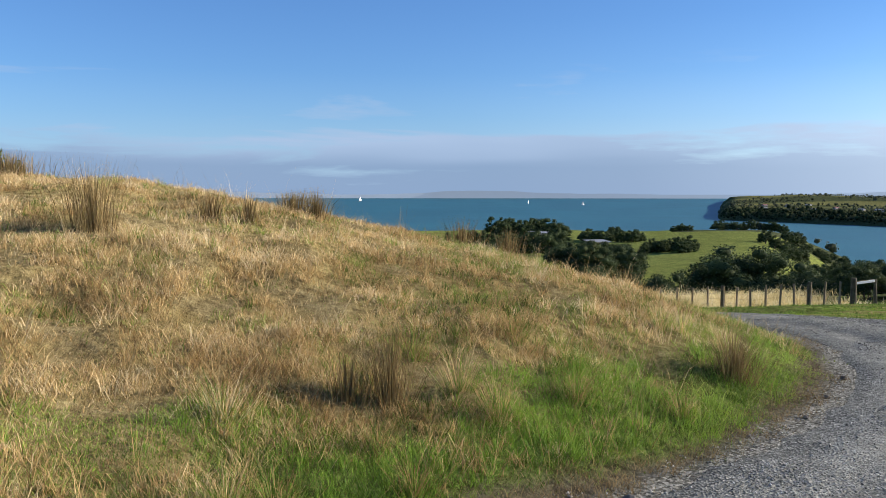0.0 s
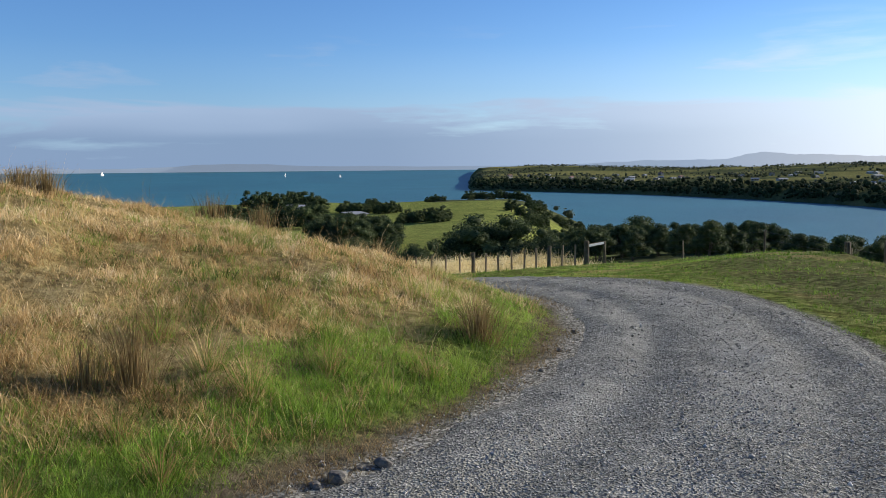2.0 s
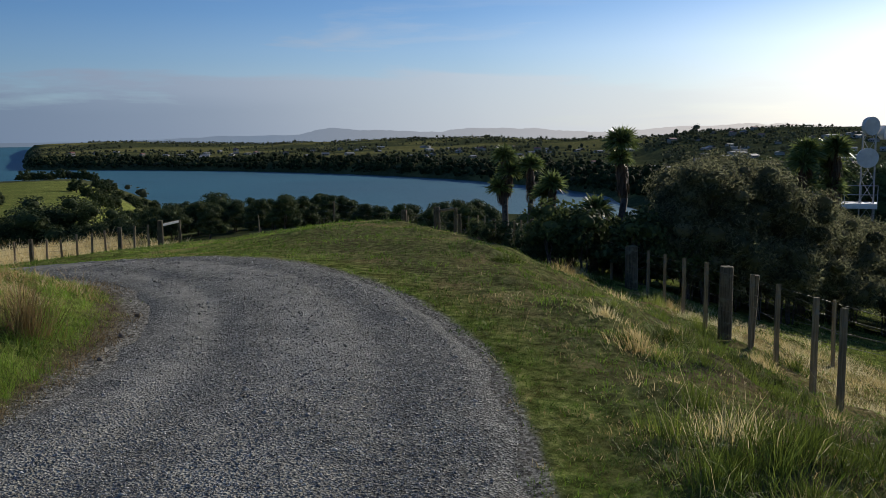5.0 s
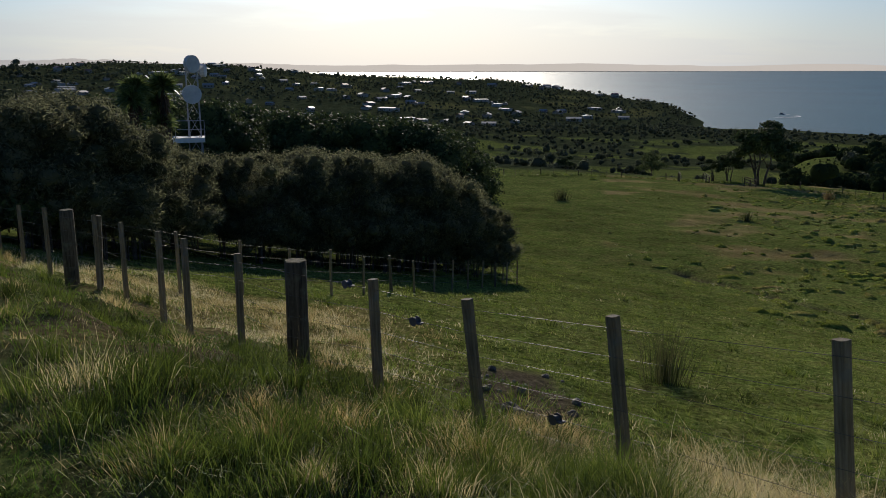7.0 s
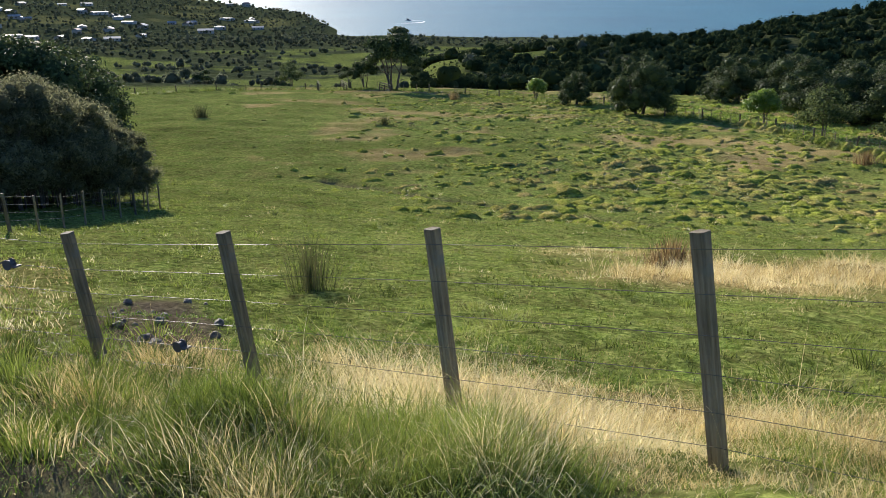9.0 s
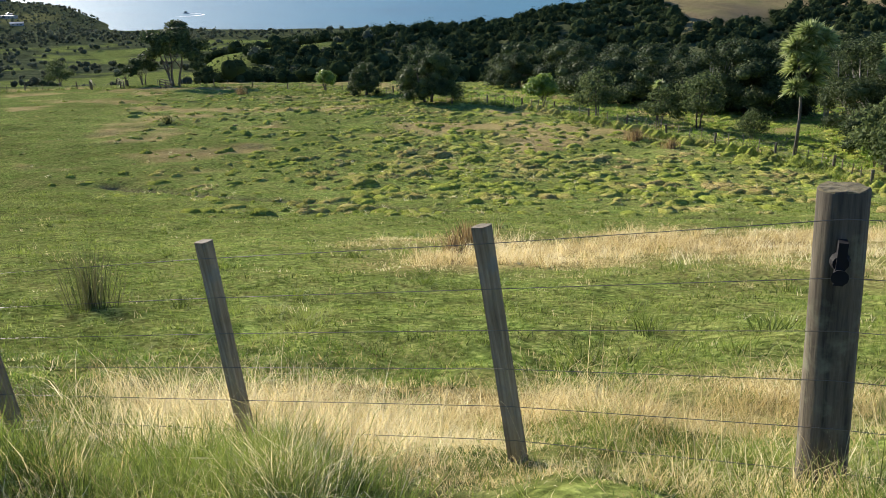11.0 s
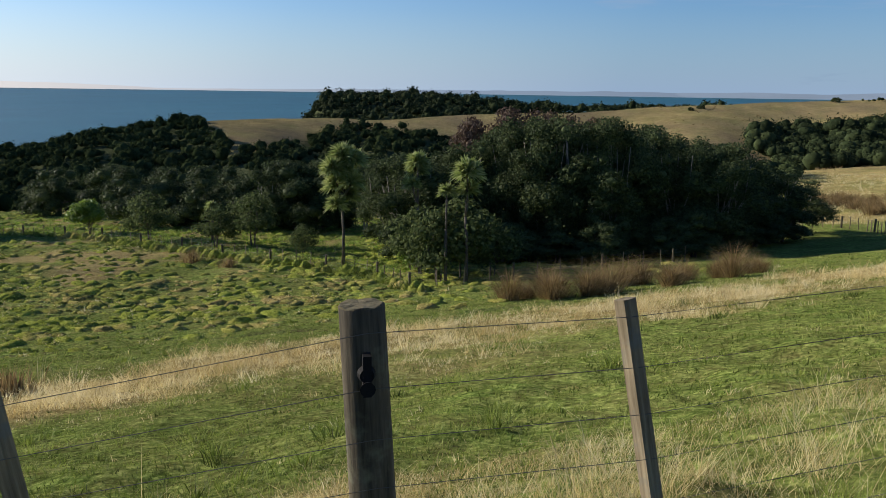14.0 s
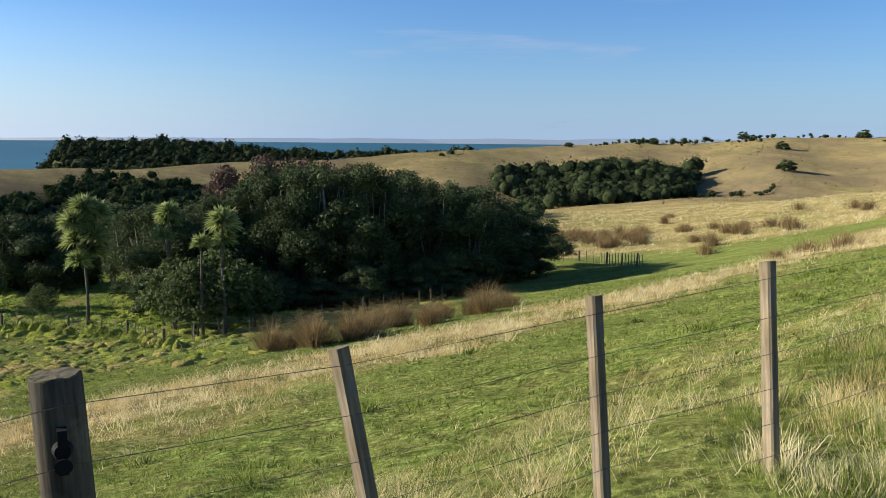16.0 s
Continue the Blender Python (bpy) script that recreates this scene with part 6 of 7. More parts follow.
def cabbage_tree(label, heads, seed, leaf):
    """A cabbage tree: bare forking stem and round heads of sword leaves."""
    rng, pr = np.random.default_rng(seed), random.Random(seed)
    tree = thing("cabbage_tree", label, "tree")
    fork = Vector((pr.uniform(-0.1, 0.1), pr.uniform(-0.1, 0.1), heads[0][2] * 0.6))
    pieces = [tube([(0, 0, -0.3), (0.03, 0.02, fork.z * 0.5), fork], [0.13, 0.10, 0.09], 8)]
    for x, y, z, r in heads:
        pieces.append(tube([fork, fork.lerp(Vector((x, y, z)), 0.55) + Vector((0, 0, -0.05)), (x, y, z)], [0.085, 0.07, 0.055], 7))
    v, f = join(pieces)
    mesh_object("trunk", v, f, M_BARK, tree, True)
    for x, y, z, r in heads:
        n = 420
        d = rng.normal(0, 1, (n, 3))
        d /= np.linalg.norm(d, axis=1)[:, None]
        d[:, 2] = np.where(d[:, 2] < -0.5, -d[:, 2], d[:, 2]) * 0.9 + 0.12
        d /= np.linalg.norm(d, axis=1)[:, None]
        L = r * rng.uniform(0.75, 1.15, n)
        droop = np.array([0, 0, -1.0]) * (L * 0.16 * rng.uniform(0.3, 1.8, n))[:, None]
        c = np.array([x, y, z])
        side = np.cross(d, rng.normal(0, 1, (n, 3)))
        side /= np.linalg.norm(side, axis=1)[:, None]
        w = (0.034 * r / 0.7 if r < 1 else 0.05 * r) * side
        p0, p1, p2 = c + d * 0.05, c + d * (L * 0.6)[:, None], c + d * L[:, None] + droop
        vv = np.stack([p0 - w * 0.6, p0 + w * 0.6, p1 - w, p1 + w, p2], 1).reshape(-1, 3)
        o = (np.arange(n) * 5)[:, None, None]
        ff = (np.array([[0, 1, 3], [0, 3, 2], [2, 3, 4]])[None] + o).reshape(-1, 3)
        head = new("leaf_head", array_mesh("leaf_head", vv, ff, leaf))
        head.parent = tree
        if leaf is M_PALM:
            continue
        # dead leaves hang against the stem below the head
        n = 150
        a, k = rng.uniform(0, 2 * np.pi, n), rng.random(n)
        low = Vector((x, y, z)).lerp(fork, 0.75)
        top = np.array([x, y, z]) * (1 - k)[:, None] + np.array(low) * k[:, None]
        out = np.stack([np.cos(a), np.sin(a), 0 * a], 1)
        side = np.stack([-np.sin(a), np.cos(a), 0 * a], 1) * 0.03 * r / 0.6
        tip = top + out * (r * 0.32 * rng.uniform(0.5, 1.2, n))[:, None] - np.array([0, 0, 1.0]) * (r * rng.uniform(0.5, 1.0, n))[:, None]
        mid = top * 0.6 + tip * 0.4 + out * (r * 0.14)
        vv = np.stack([top - side * 0.6, top + side * 0.6, mid - side, mid + side, tip], 1).reshape(-1, 3)
        o = (np.arange(n) * 5)[:, None, None]
        ff = (np.array([[0, 1, 3], [0, 3, 2], [2, 3, 4]])[None] + o).reshape(-1, 3)
        skirt = new("dead_leaves", array_mesh("dead_leaves", vv, ff, M_BROWN))
        skirt.parent = tree
        tagged(skirt, "hanging brown dead leaves")
    return tree


def cabbage_trees():
    for i, (b, r, top, heads) in enumerate([
        (45.4, 27.0, -0.004, [(0, 0, 1, 0.5), (0.1, -0.1, 0.84, 0.5), (-0.12, 0.1, 0.68, 0.48)]),
        (47.1, 27.0, -0.015, [(0, 0, 1, 0.5)]),
        (48.5, 25.0, -0.036, [(0, 0, 1, 0.5), (0.2, 0.2, 0.88, 0.42)]),
        (52.9, 22.5, 0.0145, [(0, 0, 1, 0.52), (0.0, 0.03, 0.88, 0.4)]),
        (51.3, 22.0, -0.064, [(0, 0, 1, 0.55)]),
        (64.4, 29.0, -0.004, [(0, 0, 1, 0.62), (0.3, 0.2, 0.93, 0.58), (0.15, -0.1, 0.8, 0.55)]),
        (66.0, 29.5, -0.002, [(0, 0, 1, 0.65), (-0.3, -0.3, 0.9, 0.58), (0.0, -0.1, 0.78, 0.55)]),
        (145.0, 66, -0.068, [(0, 0, 1, 1.3), (0.8, 0.4, 0.95, 1.3), (-0.7, -0.3, 0.88, 1.3), (0.1, 0.2, 0.82, 1.3), (-0.6, 0.3, 0.72, 1.25), (0.7, -0.4, 0.76, 1.25), (0.4, 0.5, 0.62, 1.2), (-0.4, -0.6, 0.56, 1.1)]),
        (153.4, 56, -0.085, [(0, 0, 1, 1.3), (0.3, 0.3, 0.84, 1.0)]),
        (150.0, 64, -0.075, [(0, 0, 1, 1.1), (0.8, 0.5, 0.92, 1.1), (-0.5, 0.2, 0.8, 0.9)]),
        (152.0, 56, -0.108, [(0, 0, 1, 0.8)]),
        (136.4, 84, -0.128, [(0, 0, 1, 0.8)]),
    ]):
        x, y = place(b, r)
        h = max(1.6 + r * top - hz(x, y) - 0.5, 1.2)
        t = cabbage_tree("cabbage tree with spiky heads of long leaves", [(hx, hy, hzz * h, rr) for hx, hy, hzz, rr in heads], 700 + i, M_PALM if r > 50 else M_CABBAGE)
        t.matrix_basis = pose(x, y, hz(x, y), 0, 0, 30 * i)
        tagged(t, group="cabbage trees")


cabbage_trees()


def bush_cover(name, label, seed, n, b0, b1, r0, r1, size, keep, leaves=30, mat=None, near=0.3, lobes=2, spots=None, shell=0.35):
    """Bush seen from afar: a canopy of many lumpy crowns in one mesh."""
    rng, pr = np.random.default_rng(seed), random.Random(seed)
    x, y = spots if spots else scatter(rng, n, b0, b1, r0, r1, near)
    ok = keep(x, y)
    x, y = x[ok], y[ok]
    z = height(x, y)
    ok = z > SEA + 3
    x, y, z = x[ok], y[ok], z[ok]
    vs, fs, o = [], [], 0
    s = size * rng.uniform(0.55, 1.35, len(x)) * np.where(rng.random(len(x)) < 0.12, 1.5, 1.0)
    for i in range(len(x)):
        k = s[i]
        lumps = [(x[i] + pr.uniform(-0.5, 0.5) * k, y[i] + pr.uniform(-0.5, 0.5) * k, z[i] + k * pr.uniform(0.5, 1.0), k * 0.75 * pr.uniform(0.8, 1.2), k * 0.75 * pr.uniform(0.8, 1.2), k * 0.62 * pr.uniform(0.7, 1.3)) for _ in range(lobes)]
        v, f = crown_arrays(rng, lumps, leaves, k * (0.3 if leaves < 60 else 0.22 if leaves < 120 else 0.15), 0.72, -0.2, 0.7, shell * 0.8, 0.3, (6, 4))
        vs.append(v)
        fs.append(f + o)
        o += len(v)
    if vs:
        me = array_mesh(name, np.concatenate(vs), np.concatenate(fs), mat or M_DARK)
        tagged(new(name, me), label, "bush", kind="stuff")


def far_bush():
    def bushy(x, y):
        return cover(x, y)[2] > 0.4
    bush_cover("gully_bush", "dark native bush covering the gully and ridge", 800, 8200, 106, 176, 158, 440, 1.8, bushy, 60, M_CANOPY, 0.15, 3, shell=0.45)
    bush_cover("valley_bush", "dark scrub filling the valley below the paddock", 801, 2800, 60, 120, 170, 800, 1.6, bushy, 60, M_FAR_HAZED, 0.2, 3)
    bush_cover("bay_bush", "dark trees falling away to the bay", 802, 950, -8, 60, 110, 420, 2.6, lambda x, y: bushy(x, y) & ((bearing(x, y) > 17) | (np.hypot(x, y) < 230)), 60)
    bush_cover("headland_bush", "dark trees crowning the headland", 803, 2600, 139, 180, 690, 960, 4.2, bushy, 44, M_SHADE, 0.0, 2)
    bush_cover("downs_bush", "patch of dark bush on the dry downs", 804, 620, 171.3, 184.2, 282, 372, 3.0, lambda x, y: np.hypot(x, y) + 22 * vnoise(x / 16, y / 16, 13) > np.interp(bearing(x, y), [171, 174, 181, 184.5], [330, 288, 288, 322]), 150, M_SHADE, shell=0.5, near=0.0, lobes=4)
    bush_cover("downs_scrub", "low scrub trailing from the bush patch over the downs", 812, 26, 183.5, 189, 300, 318, 1.0, lambda x, y: np.ones(len(x), bool), 90, M_SHADE, lobes=2)
    bush_cover("shore_trees", "trees along the far shore of the bay", 806, 11000, 15, 64, 820, 3900, 4.6, lambda x, y: bushy(x, y) & (vnoise(x / 160, y / 160, 15) + 0.6 * vnoise(x / 60, y / 60, 16) > -0.05), 10, M_FAR_HAZED, 0.0, 1)
    edge = np.random.default_rng(91)
    eb = edge.uniform(15.2, 62, 3400)
    er = 2200 - np.clip(eb - 15.6, 0, 60) * 36 + edge.uniform(-3, 1, 3400) + 170 * edge.random(3400) ** 1.6
    bush_cover("cliff_bush", "dark bush hanging along the far shore cliffs", 809, 0, 0, 0, 0, 0, 5.5, lambda x, y: np.ones(len(x), bool), 12, M_SHADE, 0.0, 1, (0.3 + er * np.sin(np.radians(eb)), -0.35 + er * np.cos(np.radians(eb))))
    bush_cover("town_trees", "trees among the houses of the township", 807, 9500, 56, 108, 660, 1500, 2.1, lambda x, y: vnoise(x / 90, y / 90, 16) > -0.3, 10, M_FAR_HAZED, 0.0, 1)
    bush_cover("skyline_trees", "trees along the skyline of the dry downs", 808, 300, 166, 210, 470, 505, 1.3, lambda x, y: vnoise(x / 26, y / 26, 17) > 0.14, 60, M_SHADE)


far_bush()


# ---- loose stone on the road ----
def chips():
    rng = np.random.default_rng(31)
    octa = np.array([[1, 0, 0], [-1, 0, 0], [0, 1, 0], [0, -1, 0], [0, 0, 1], [0, 0, -0.7]], float)
    tri = np.array([[0, 2, 4], [2, 1, 4], [1, 3, 4], [3, 0, 4], [2, 0, 5], [1, 2, 5], [3, 1, 5], [0, 3, 5]])
    x, y = scatter(rng, 105000, -12, 75, 2.7, 15, 0.85)
    sx, sy = scatter(rng, 30000, -25, 30, 3.6, 13, 0.8)
    side = line_distance(sx, sy, ROAD_IN)
    pale = (np.abs(side + 0.05) < 0.3) & (rng.random(len(sx)) < 0.7) & (vnoise(sx / 0.8, sy / 0.8, 46) > -0.1)
    sx, sy = sx[pale], sy[pale]
    inside = np.minimum(-line_distance(x, y, ROAD_IN), line_distance(x, y, ROAD_OUT))
    ok = (inside > 0.02 + 0.3 * rng.random(len(x)) ** 2) & (rng.random(len(x)) < 0.35 + 0.65 * (np.abs(vnoise(x * 0.9, y * 0.9, 44)) < 0.2))
    x, y = x[ok], y[ok]
    r = np.hypot(x, y)
    n = len(x)
    s = (0.004 + 0.006 * rng.random(n) ** 2) * (0.75 + 0.045 * r)
    s = np.where(rng.random(n) < 0.02, s * 2.0, s)
    z = height(x, y, False) + 0.02 + 0.03 * vnoise(x * 3, y * 3, 8) + 0.04 * sstep(0.0, 0.9, inside[ok]) - 0.03 * (1 - sstep(0.05, 0.3, inside[ok]))
    x, y, z = np.concatenate([x, sx]), np.concatenate([y, sy]), np.concatenate([z, height(sx, sy) + 0.004])
    s = np.concatenate([s, 0.004 + 0.009 * rng.random(len(sx)) ** 4])
    n = len(x)
    v = octa[None] * (1 + rng.normal(0, 0.28, (n, 6, 3))) * s[:, None, None]
    a = rng.uniform(0, 6.28, n)
    c, d = np.cos(a)[:, None], np.sin(a)[:, None]
    v = np.stack([v[..., 0] * c - v[..., 1] * d, v[..., 0] * d + v[..., 1] * c, v[..., 2] * 0.8], -1) + np.stack([x, y, z], 1)[:, None]
    f = (tri[None] + (np.arange(n) * 6)[:, None, None]).reshape(-1, 3)
    tagged(new("gravel_chips", array_mesh("gravel_chips", v.reshape(-1, 3), f, M_CHIP)), "loose grey stone chips on the track", "gravel", kind="stuff")


chips()


def stone(x, y, s, seed):
    """A broken field stone half sunk at the roadside."""
    pr = random.Random(seed)
    bm = bmesh.new()
    bmesh.ops.create_icosphere(bm, subdivisions=2, radius=1.0)
    for v in bm.verts:
        n = noise.noise(v.co * 1.3 + Vector((seed, 0, 0)))
        n += 0.5 * round(2.5 * noise.noise(v.co * 0.9 + Vector((0, seed, 3)))) / 2.5
        v.co = Vector((v.co.x * 1.15, v.co.y * 0.85, v.co.z * 0.75)) * (1 + 0.35 * n) * s
    ob = from_bm("stone", bm, M_STONE)
    ob.matrix_basis = pose(x, y, hz(x, y) + s * 0.3, pr.uniform(-15, 15), pr.uniform(-15, 15), pr.uniform(0, 360))
    return tagged(ob, "broken grey stone at the edge of the track", "stone", "stones by the track")


for i, (sx, sy, ss) in enumerate([(0.53, 4.18, 0.058), (0.80, 4.34, 0.045), (0.42, 4.12, 0.03), (0.66, 4.33, 0.022), (2.35, 6.12, 0.025), (2.75, 6.75, 0.03), (3.2, 7.5, 0.035)]):
    stone(sx, sy, ss, i + 3)


# broken ground in the gateway of the paddock: clods and stones
clod = random.Random(19)
for i in range(22):
    stone(8.9 + clod.gauss(0, 1.0), -0.15 + clod.gauss(0, 0.35), clod.uniform(0.02, 0.06) * (1.6 if i % 7 == 0 else 1), 40 + i)


# ---- houses, mast, boats ----
def box_bm(bm, x0, x1, y0, y1, z0, z1):
    return bmesh.ops.create_cube(bm, size=1, matrix=Matrix.Translation(((x0 + x1) / 2, (y0 + y1) / 2, (z0 + z1) / 2)) @ Matrix.Diagonal((x1 - x0, y1 - y0, z1 - z0, 1)))


def gable_house(w, d, h, rise, wall, roof):
    """A small far house: walls, overhanging gable roof, dark windows."""
    ob = thing("house", "small house with a pale metal roof among trees", "house", group="township houses")
    bm = bmesh.new()
    box_bm(bm, -w / 2, w / 2, -d / 2, d / 2, -3, h)
    from_bm("wall", bm, wall, ob)
    o = 0.5
    v = [(-w / 2 - o, -d / 2 - o, h - 0.1), (w / 2 + o, -d / 2 - o, h - 0.1), (w / 2 + o, 0, h + rise), (-w / 2 - o, 0, h + rise), (w / 2 + o, d / 2 + o, h - 0.1), (-w / 2 - o, d / 2 + o, h - 0.1)]
    v += [(a, b, c - 0.2) for a, b, c in v]
    mesh_object("roof", v, [(0, 1, 2, 3), (3, 2, 4, 5), (7, 6, 9, 8), (8, 9, 11, 10), (0, 6, 7, 1), (4, 10, 11, 5), (1, 7, 8, 2), (2, 8, 10, 4), (5, 11, 9, 3), (3, 9, 6, 0)], roof, ob)
    for sx in (-0.28, 0.05, 0.3):
        for side in (-1, 1):
            bm = bmesh.new()
            box_bm(bm, w * sx - 0.8, w * sx + 0.8, side * (d / 2 + 0.02) - 0.04, side * (d / 2 + 0.02) + 0.04, 0.9, 2.2)
            from_bm("window", bm, M_PANE, ob)
    return ob


def township():
    pr = random.Random(9)
    M_TIN = plain("red_roof", (0.22, 0.09, 0.07), 0.5)
    M_PALE = plain("pale_roof", (0.36, 0.36, 0.35), 0.7)
    M_CREAM = plain("weatherboard", (0.42, 0.41, 0.38), 0.8)
    kinds = [gable_house(13, 9, 2.8, 2.0, M_WALL, M_ROOF), gable_house(16, 10, 3.0, 1.6, M_CREAM, M_PALE), gable_house(11, 8, 5.2, 1.8, M_WALL, M_TIN), gable_house(22, 12, 3.6, 0.8, M_CREAM, M_PALE)]
    n = 0
    while n < 150:
        b, r = pr.uniform(58, 101), pr.uniform(780, 1430)
        x, y = place(b, r)
        if hz(x, y) < SEA + 8 or vnoise(np.array([x / 120]), np.array([y / 120]), 55)[0] < -0.15:
            continue
        put(kinds[pr.choice([0, 0, 1, 1, 2, 3])], x, y, pr.uniform(0.6, 1.0), pr.uniform(0, 360))
        n += 1
    n = 0
    while n < 70:
        b = pr.uniform(17, 58)
        r = 2200 - (b - 15.6) * 36 + pr.uniform(120, 900)
        x, y = place(b, r)
        if hz(x, y) < SEA + 12 or vnoise(np.array([x / 160]), np.array([y / 160]), 56)[0] < 0.0:
            continue
        put(kinds[pr.choice([0, 1, 1, 2])], x, y, pr.uniform(0.9, 1.3), pr.uniform(0, 360))
        n += 1
    retire(kinds)


township()


def farm_house(x, y, turn, w, d, h, label):
    """A low modern house with a nearly flat roof, wide windows and a deck."""
    ob = thing("house", label, "house", (x, y, hz(x, y)), turn=turn)
    bm = bmesh.new()
    box_bm(bm, -w / 2, w / 2, -d / 2, d / 2, -2, h)
    from_bm("wall", bm, M_WALL, ob)
    v = [(-w / 2 - 0.8, -d / 2 - 0.9, h + 0.1), (w / 2 + 0.8, -d / 2 - 0.9, h + 0.1), (w / 2 + 0.8, d / 2 + 0.6, h + 0.9), (-w / 2 - 0.8, d / 2 + 0.6, h + 0.9)]
    v += [(a, b, c + 0.25) for a, b, c in v]
    mesh_object("roof", v, [(3, 2, 1, 0), (4, 5, 6, 7), (0, 1, 5, 4), (1, 2, 6, 5), (2, 3, 7, 6), (3, 0, 4, 7)], M_ROOF, ob)
    for k in range(4):
        cx = -w / 2 + w * (k + 0.5) / 4
        bm = bmesh.new()
        box_bm(bm, cx - w / 10, cx + w / 10, -d / 2 - 0.06, -d / 2 + 0.05, 0.3, h - 0.5)
        win = from_bm("window", bm, M_PANE, ob)
        bm = bmesh.new()
        box_bm(bm, cx - 0.06, cx + 0.06, -d / 2 - 0.1, -d / 2 - 0.07, 0.3, h - 0.5)
        from_bm("frame", bm, M_ROOF, win)
    bm = bmesh.new()
    box_bm(bm, -w / 2 - 0.5, w / 2 + 3, -d / 2 - 3.2, -d / 2, -1.5, 0.1)
    from_bm("deck", bm, M_BATTEN, ob)
    return ob


hx, hy = place(7.8, 432)
farm_house(hx, hy, 20, 10, 7, 3.6, "low grey house with a deck among dark trees")
hx, hy = place(3.9, 520)
farm_house(hx, hy, -10, 11, 8, 4.0, "pale two-storey house beside a clump of trees")


def dish_mast():
    """Lattice radio mast with drum dishes and a railed platform."""
    x, y = place(68.0, 58.0)
    base = hz(x, y)
    top = 1.6 + 58 * 0.0124 - base
    ob = thing("radio_mast", "grey lattice radio mast with round dish antennas", "mast", (x, y, base), turn=-68)
    for sx, sy in ((-1, -1), (1, -1), (1, 1), (-1, 1)):
        v, f = tube([(sx * 0.42, sy * 0.42, -0.5), (sx * 0.36, sy * 0.36, top)], [0.045, 0.035], 6)
        mesh_object("leg", v, f, M_STEEL, ob)
    n = 9
    for i in range(n):
        z0, z1 = top * i / n, top * (i + 1) / n
        w0, w1 = 0.42 - 0.12 * i / n, 0.42 - 0.12 * (i + 1) / n
        for a, b in (((-1, -1), (1, -1)), ((1, -1), (1, 1)), ((1, 1), (-1, 1)), ((-1, 1), (-1, -1))):
            v, f = tube([(a[0] * w0, a[1] * w0, z0), (b[0] * w1, b[1] * w1, z1)], [0.022, 0.022], 4)
            mesh_object("brace", v, f, M_STEEL, ob)
    for px, py, pz, rad, yaw in ((0.05, -0.5, top - 0.35, 0.55, 40), (0.75, 0.25, top - 0.75, 0.42, 75), (-0.05, -0.55, top - 2.25, 0.6, 8)):
        bm = bmesh.new()
        bmesh.ops.create_cone(bm, cap_ends=True, segments=24, radius1=rad, radius2=rad, depth=0.28)
        bmesh.ops.create_cone(bm, cap_ends=True, segments=24, radius1=rad * 0.98, radius2=rad * 0.35, depth=0.2, matrix=pose(0, 0, -0.24, 180, 0, 0))
        d = from_bm("dish", bm, M_DISH, ob, False, "round drum dish with a pale cover")
        d.matrix_basis = pose(px, py, pz, 90, 0, yaw)
    px0 = top - 5.0
    bm = bmesh.new()
    box_bm(bm, -3.0, 0.6, -0.9, 0.9, px0 - 0.3, px0)
    from_bm("platform", bm, M_WHITE, ob, False, "white-painted platform floor")
    for rx in (-3.0, -2.1, -1.2, -0.3, 0.6):
        v, f = tube([(rx, -0.9, px0), (rx, -0.9, px0 + 1.1)], [0.025, 0.025], 5)
        mesh_object("stanchion", v, f, M_STEEL, ob)
    for rz in (0.55, 1.1):
        v, f = tube([(-3.0, -0.9, px0 + rz), (0.6, -0.9, px0 + rz)], [0.025, 0.025], 5)
        mesh_object("rail", v, f, M_STEEL, ob)
    for rx in (-2.8, 0.4):
        v, f = tube([(rx, 0, -0.5), (rx, 0, px0)], [0.08, 0.08], 6)
        mesh_object("support", v, f, M_STEEL, ob)


dish_mast()


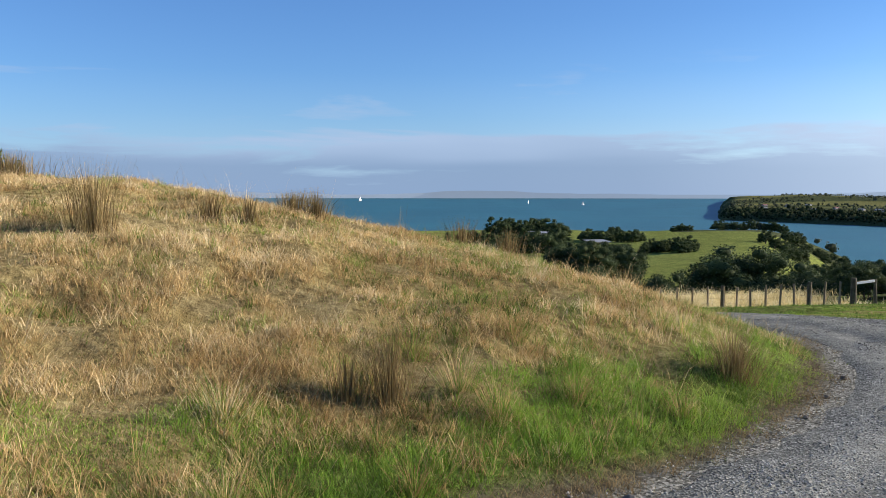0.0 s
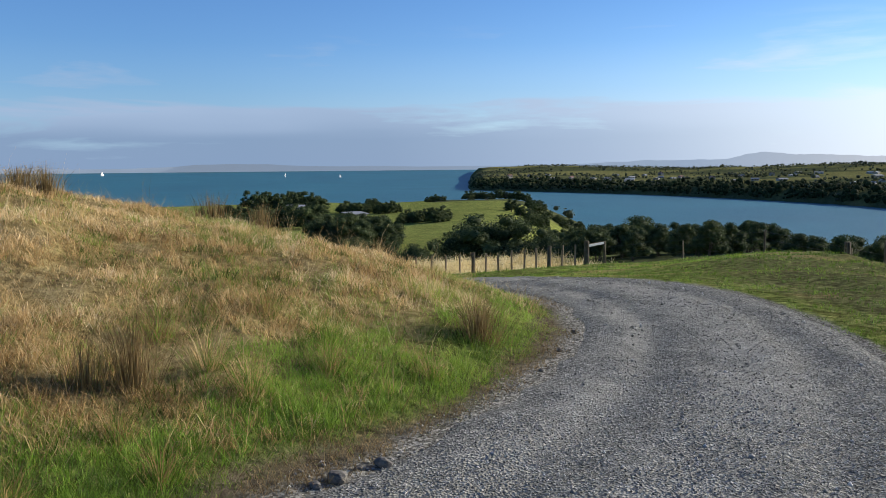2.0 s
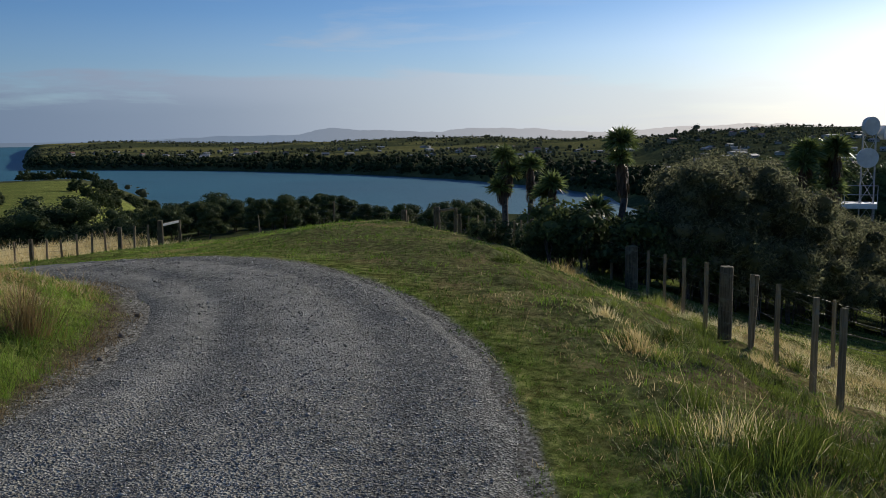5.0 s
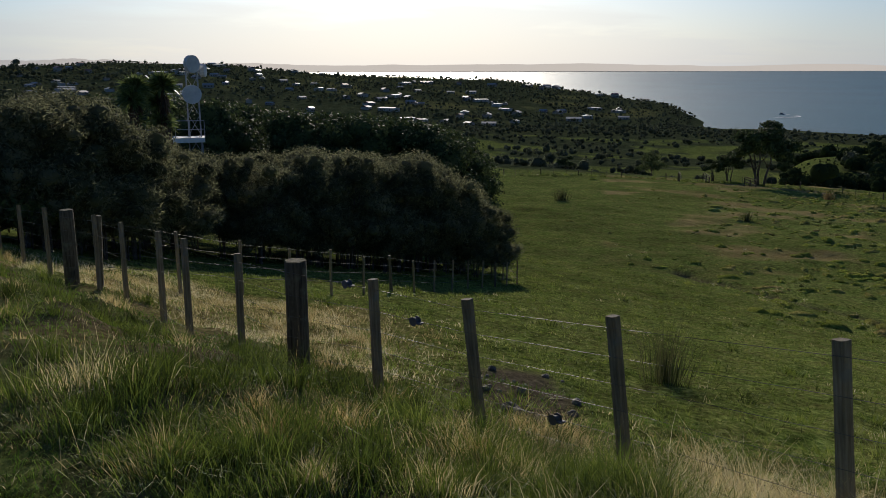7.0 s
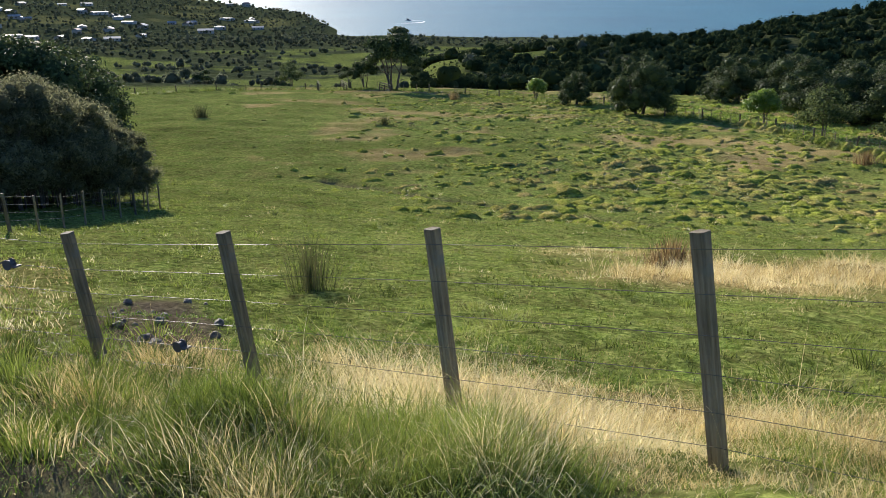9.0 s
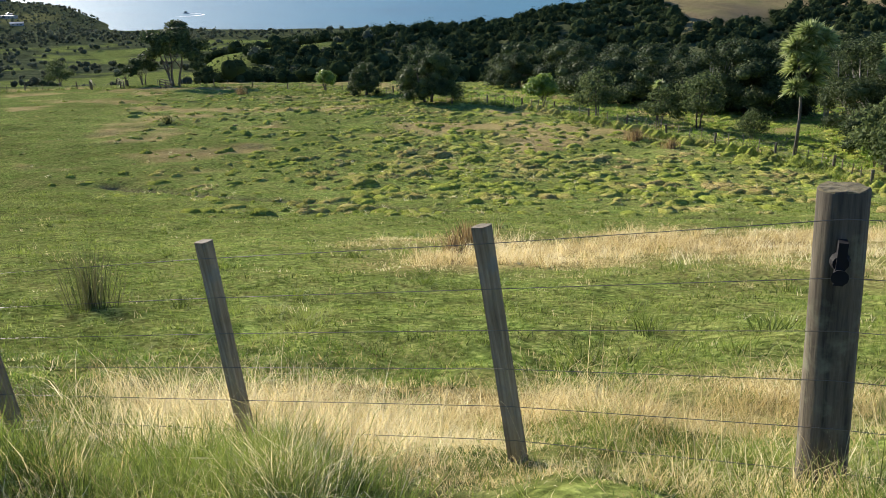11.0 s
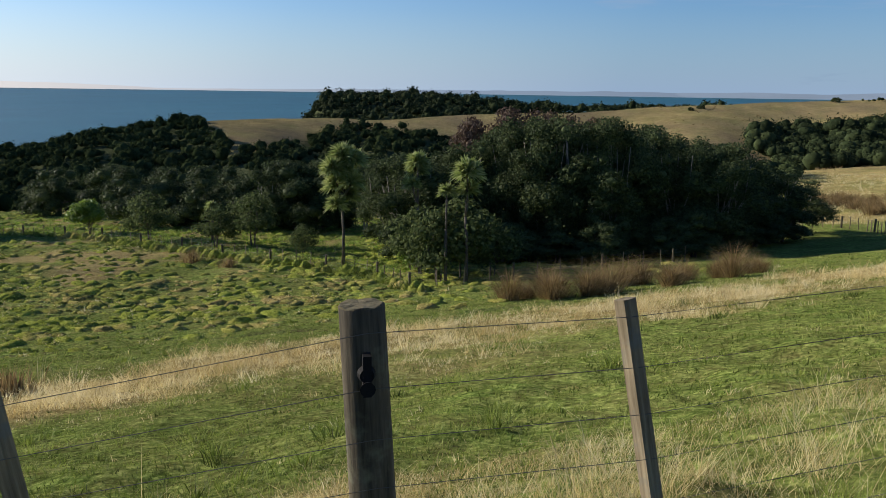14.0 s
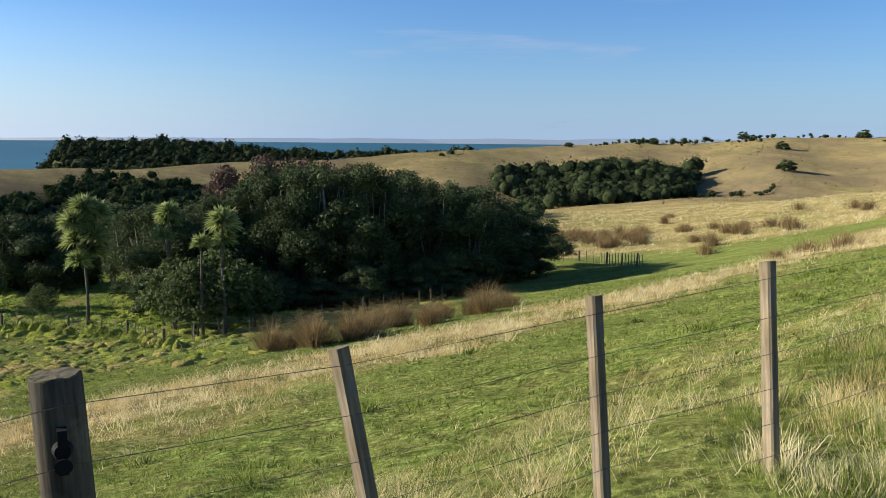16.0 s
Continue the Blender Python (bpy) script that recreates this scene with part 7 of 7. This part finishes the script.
def sail_boat(b, r, s, turn):
    x, y = place(b, r)
    zs = SEA + 46 * max(0, (r - 2600) / 2300) ** 1.1
    ob = thing("sailing_boat", "white sailing boat far out on the sea", "boat", (x, y, zs), "sailing boats", turn=turn)
    hull = [(-5 * s, 0, 0.9 * s), (-4 * s, 1.3 * s, 0.8 * s), (2 * s, 1.4 * s, 0.9 * s), (5.5 * s, 0, 1.2 * s), (2 * s, -1.4 * s, 0.9 * s), (-4 * s, -1.3 * s, 0.8 * s)]
    v = hull + [(a * 0.85, c * 0.5, -0.5 * s) for a, c, e in hull]
    mesh_object("hull", v, [(0, 1, 2, 3, 4, 5)] + [(i, (i + 1) % 6, (i + 1) % 6 + 6, i + 6) for i in range(6)], M_WHITE, ob)
    v, f = tube([(0.5 * s, 0, 0.8 * s), (0.5 * s, 0, 13 * s)], [0.1 * s, 0.06 * s], 6)
    mesh_object("mast", v, f, M_STEEL, ob)
    for pts in ([(0.4, 0.05, 1.6), (-4.2, 0.5, 1.8), (0.4, 0.05, 12.6)], [(0.7, 0.0, 1.4), (5.0, 0.3, 1.4), (0.6, 0.0, 11.5)]):
        v = [Vector(p) * s for p in pts] + [Vector((p[0], p[1] + 0.06, p[2])) * s for p in pts]
        mesh_object("sail", v, [(0, 1, 2), (5, 4, 3), (0, 3, 4, 1), (1, 4, 5, 2), (2, 5, 3, 0)], M_WHITE, ob)


sail_boat(-8.0, 4300, 1.9, 40)
sail_boat(3.3, 3900, 1.4, 70)
sail_boat(6.9, 3700, 1.3, 20)


def motor_boat():
    x, y = place(105.9, 1210)
    ob = thing("motor_boat", "small motor boat turning in a white wake", "boat", (x, y, SEA), turn=40)
    bm = bmesh.new()
    box_bm(bm, -4, 4, -1.3, 1.3, -0.3, 1.2)
    for v in bm.verts:
        if v.co.x > 3:
            v.co.y *= 0.2
    from_bm("hull", bm, M_WHITE, ob)
    bm = bmesh.new()
    box_bm(bm, -1.5, 1.5, -1.0, 1.0, 1.2, 2.6)
    from_bm("cabin", bm, M_PANE, ob)
    v, f = [], []
    for i in range(40):
        a = i / 39 * 2.4
        R = 42
        w = 1.5 + 3.5 * i / 39
        cx, cy = -4 - R * math.sin(a), R * (1 - math.cos(a))
        nx, ny = math.sin(a), -math.cos(a)
        v += [(cx - nx * w, cy - ny * w, 0.3), (cx + nx * w, cy + ny * w, 0.3)]
        if i:
            f.append((2 * i - 2, 2 * i - 1, 2 * i + 1, 2 * i))
    mesh_object("wake", v, f, M_WHITE, ob, False, "curved white foam trail")


motor_boat()


def stock_rail(b, r, length, turn, h=1.2):
    """A short run of timber rails on posts, as at a stile or trough."""
    x, y = place(b, r)
    ob = thing("timber_rail", "short grey timber rail beside the lone tree", "rail", (x, y, hz(x, y)), turn=turn)
    for k in (-0.5, 0, 0.5):
        v, f = tube([(length * k, 0, -0.6), (length * k, 0, h)], [0.1, 0.09], 7)
        mesh_object("post", v, f, M_POST, ob)
    for z in (0.45, 0.8, 1.1):
        bm = bmesh.new()
        box_bm(bm, -length / 2 - 0.1, length / 2 + 0.1, -0.14, -0.1, z * h - 0.08, z * h + 0.08)
        from_bm("rail", bm, M_BATTEN, ob)


stock_rail(104.3, 141, 4.2, 10)
stock_rail(101.6, 147, 5.0, 0)
stock_rail(99.9, 147, 3.0, -5)
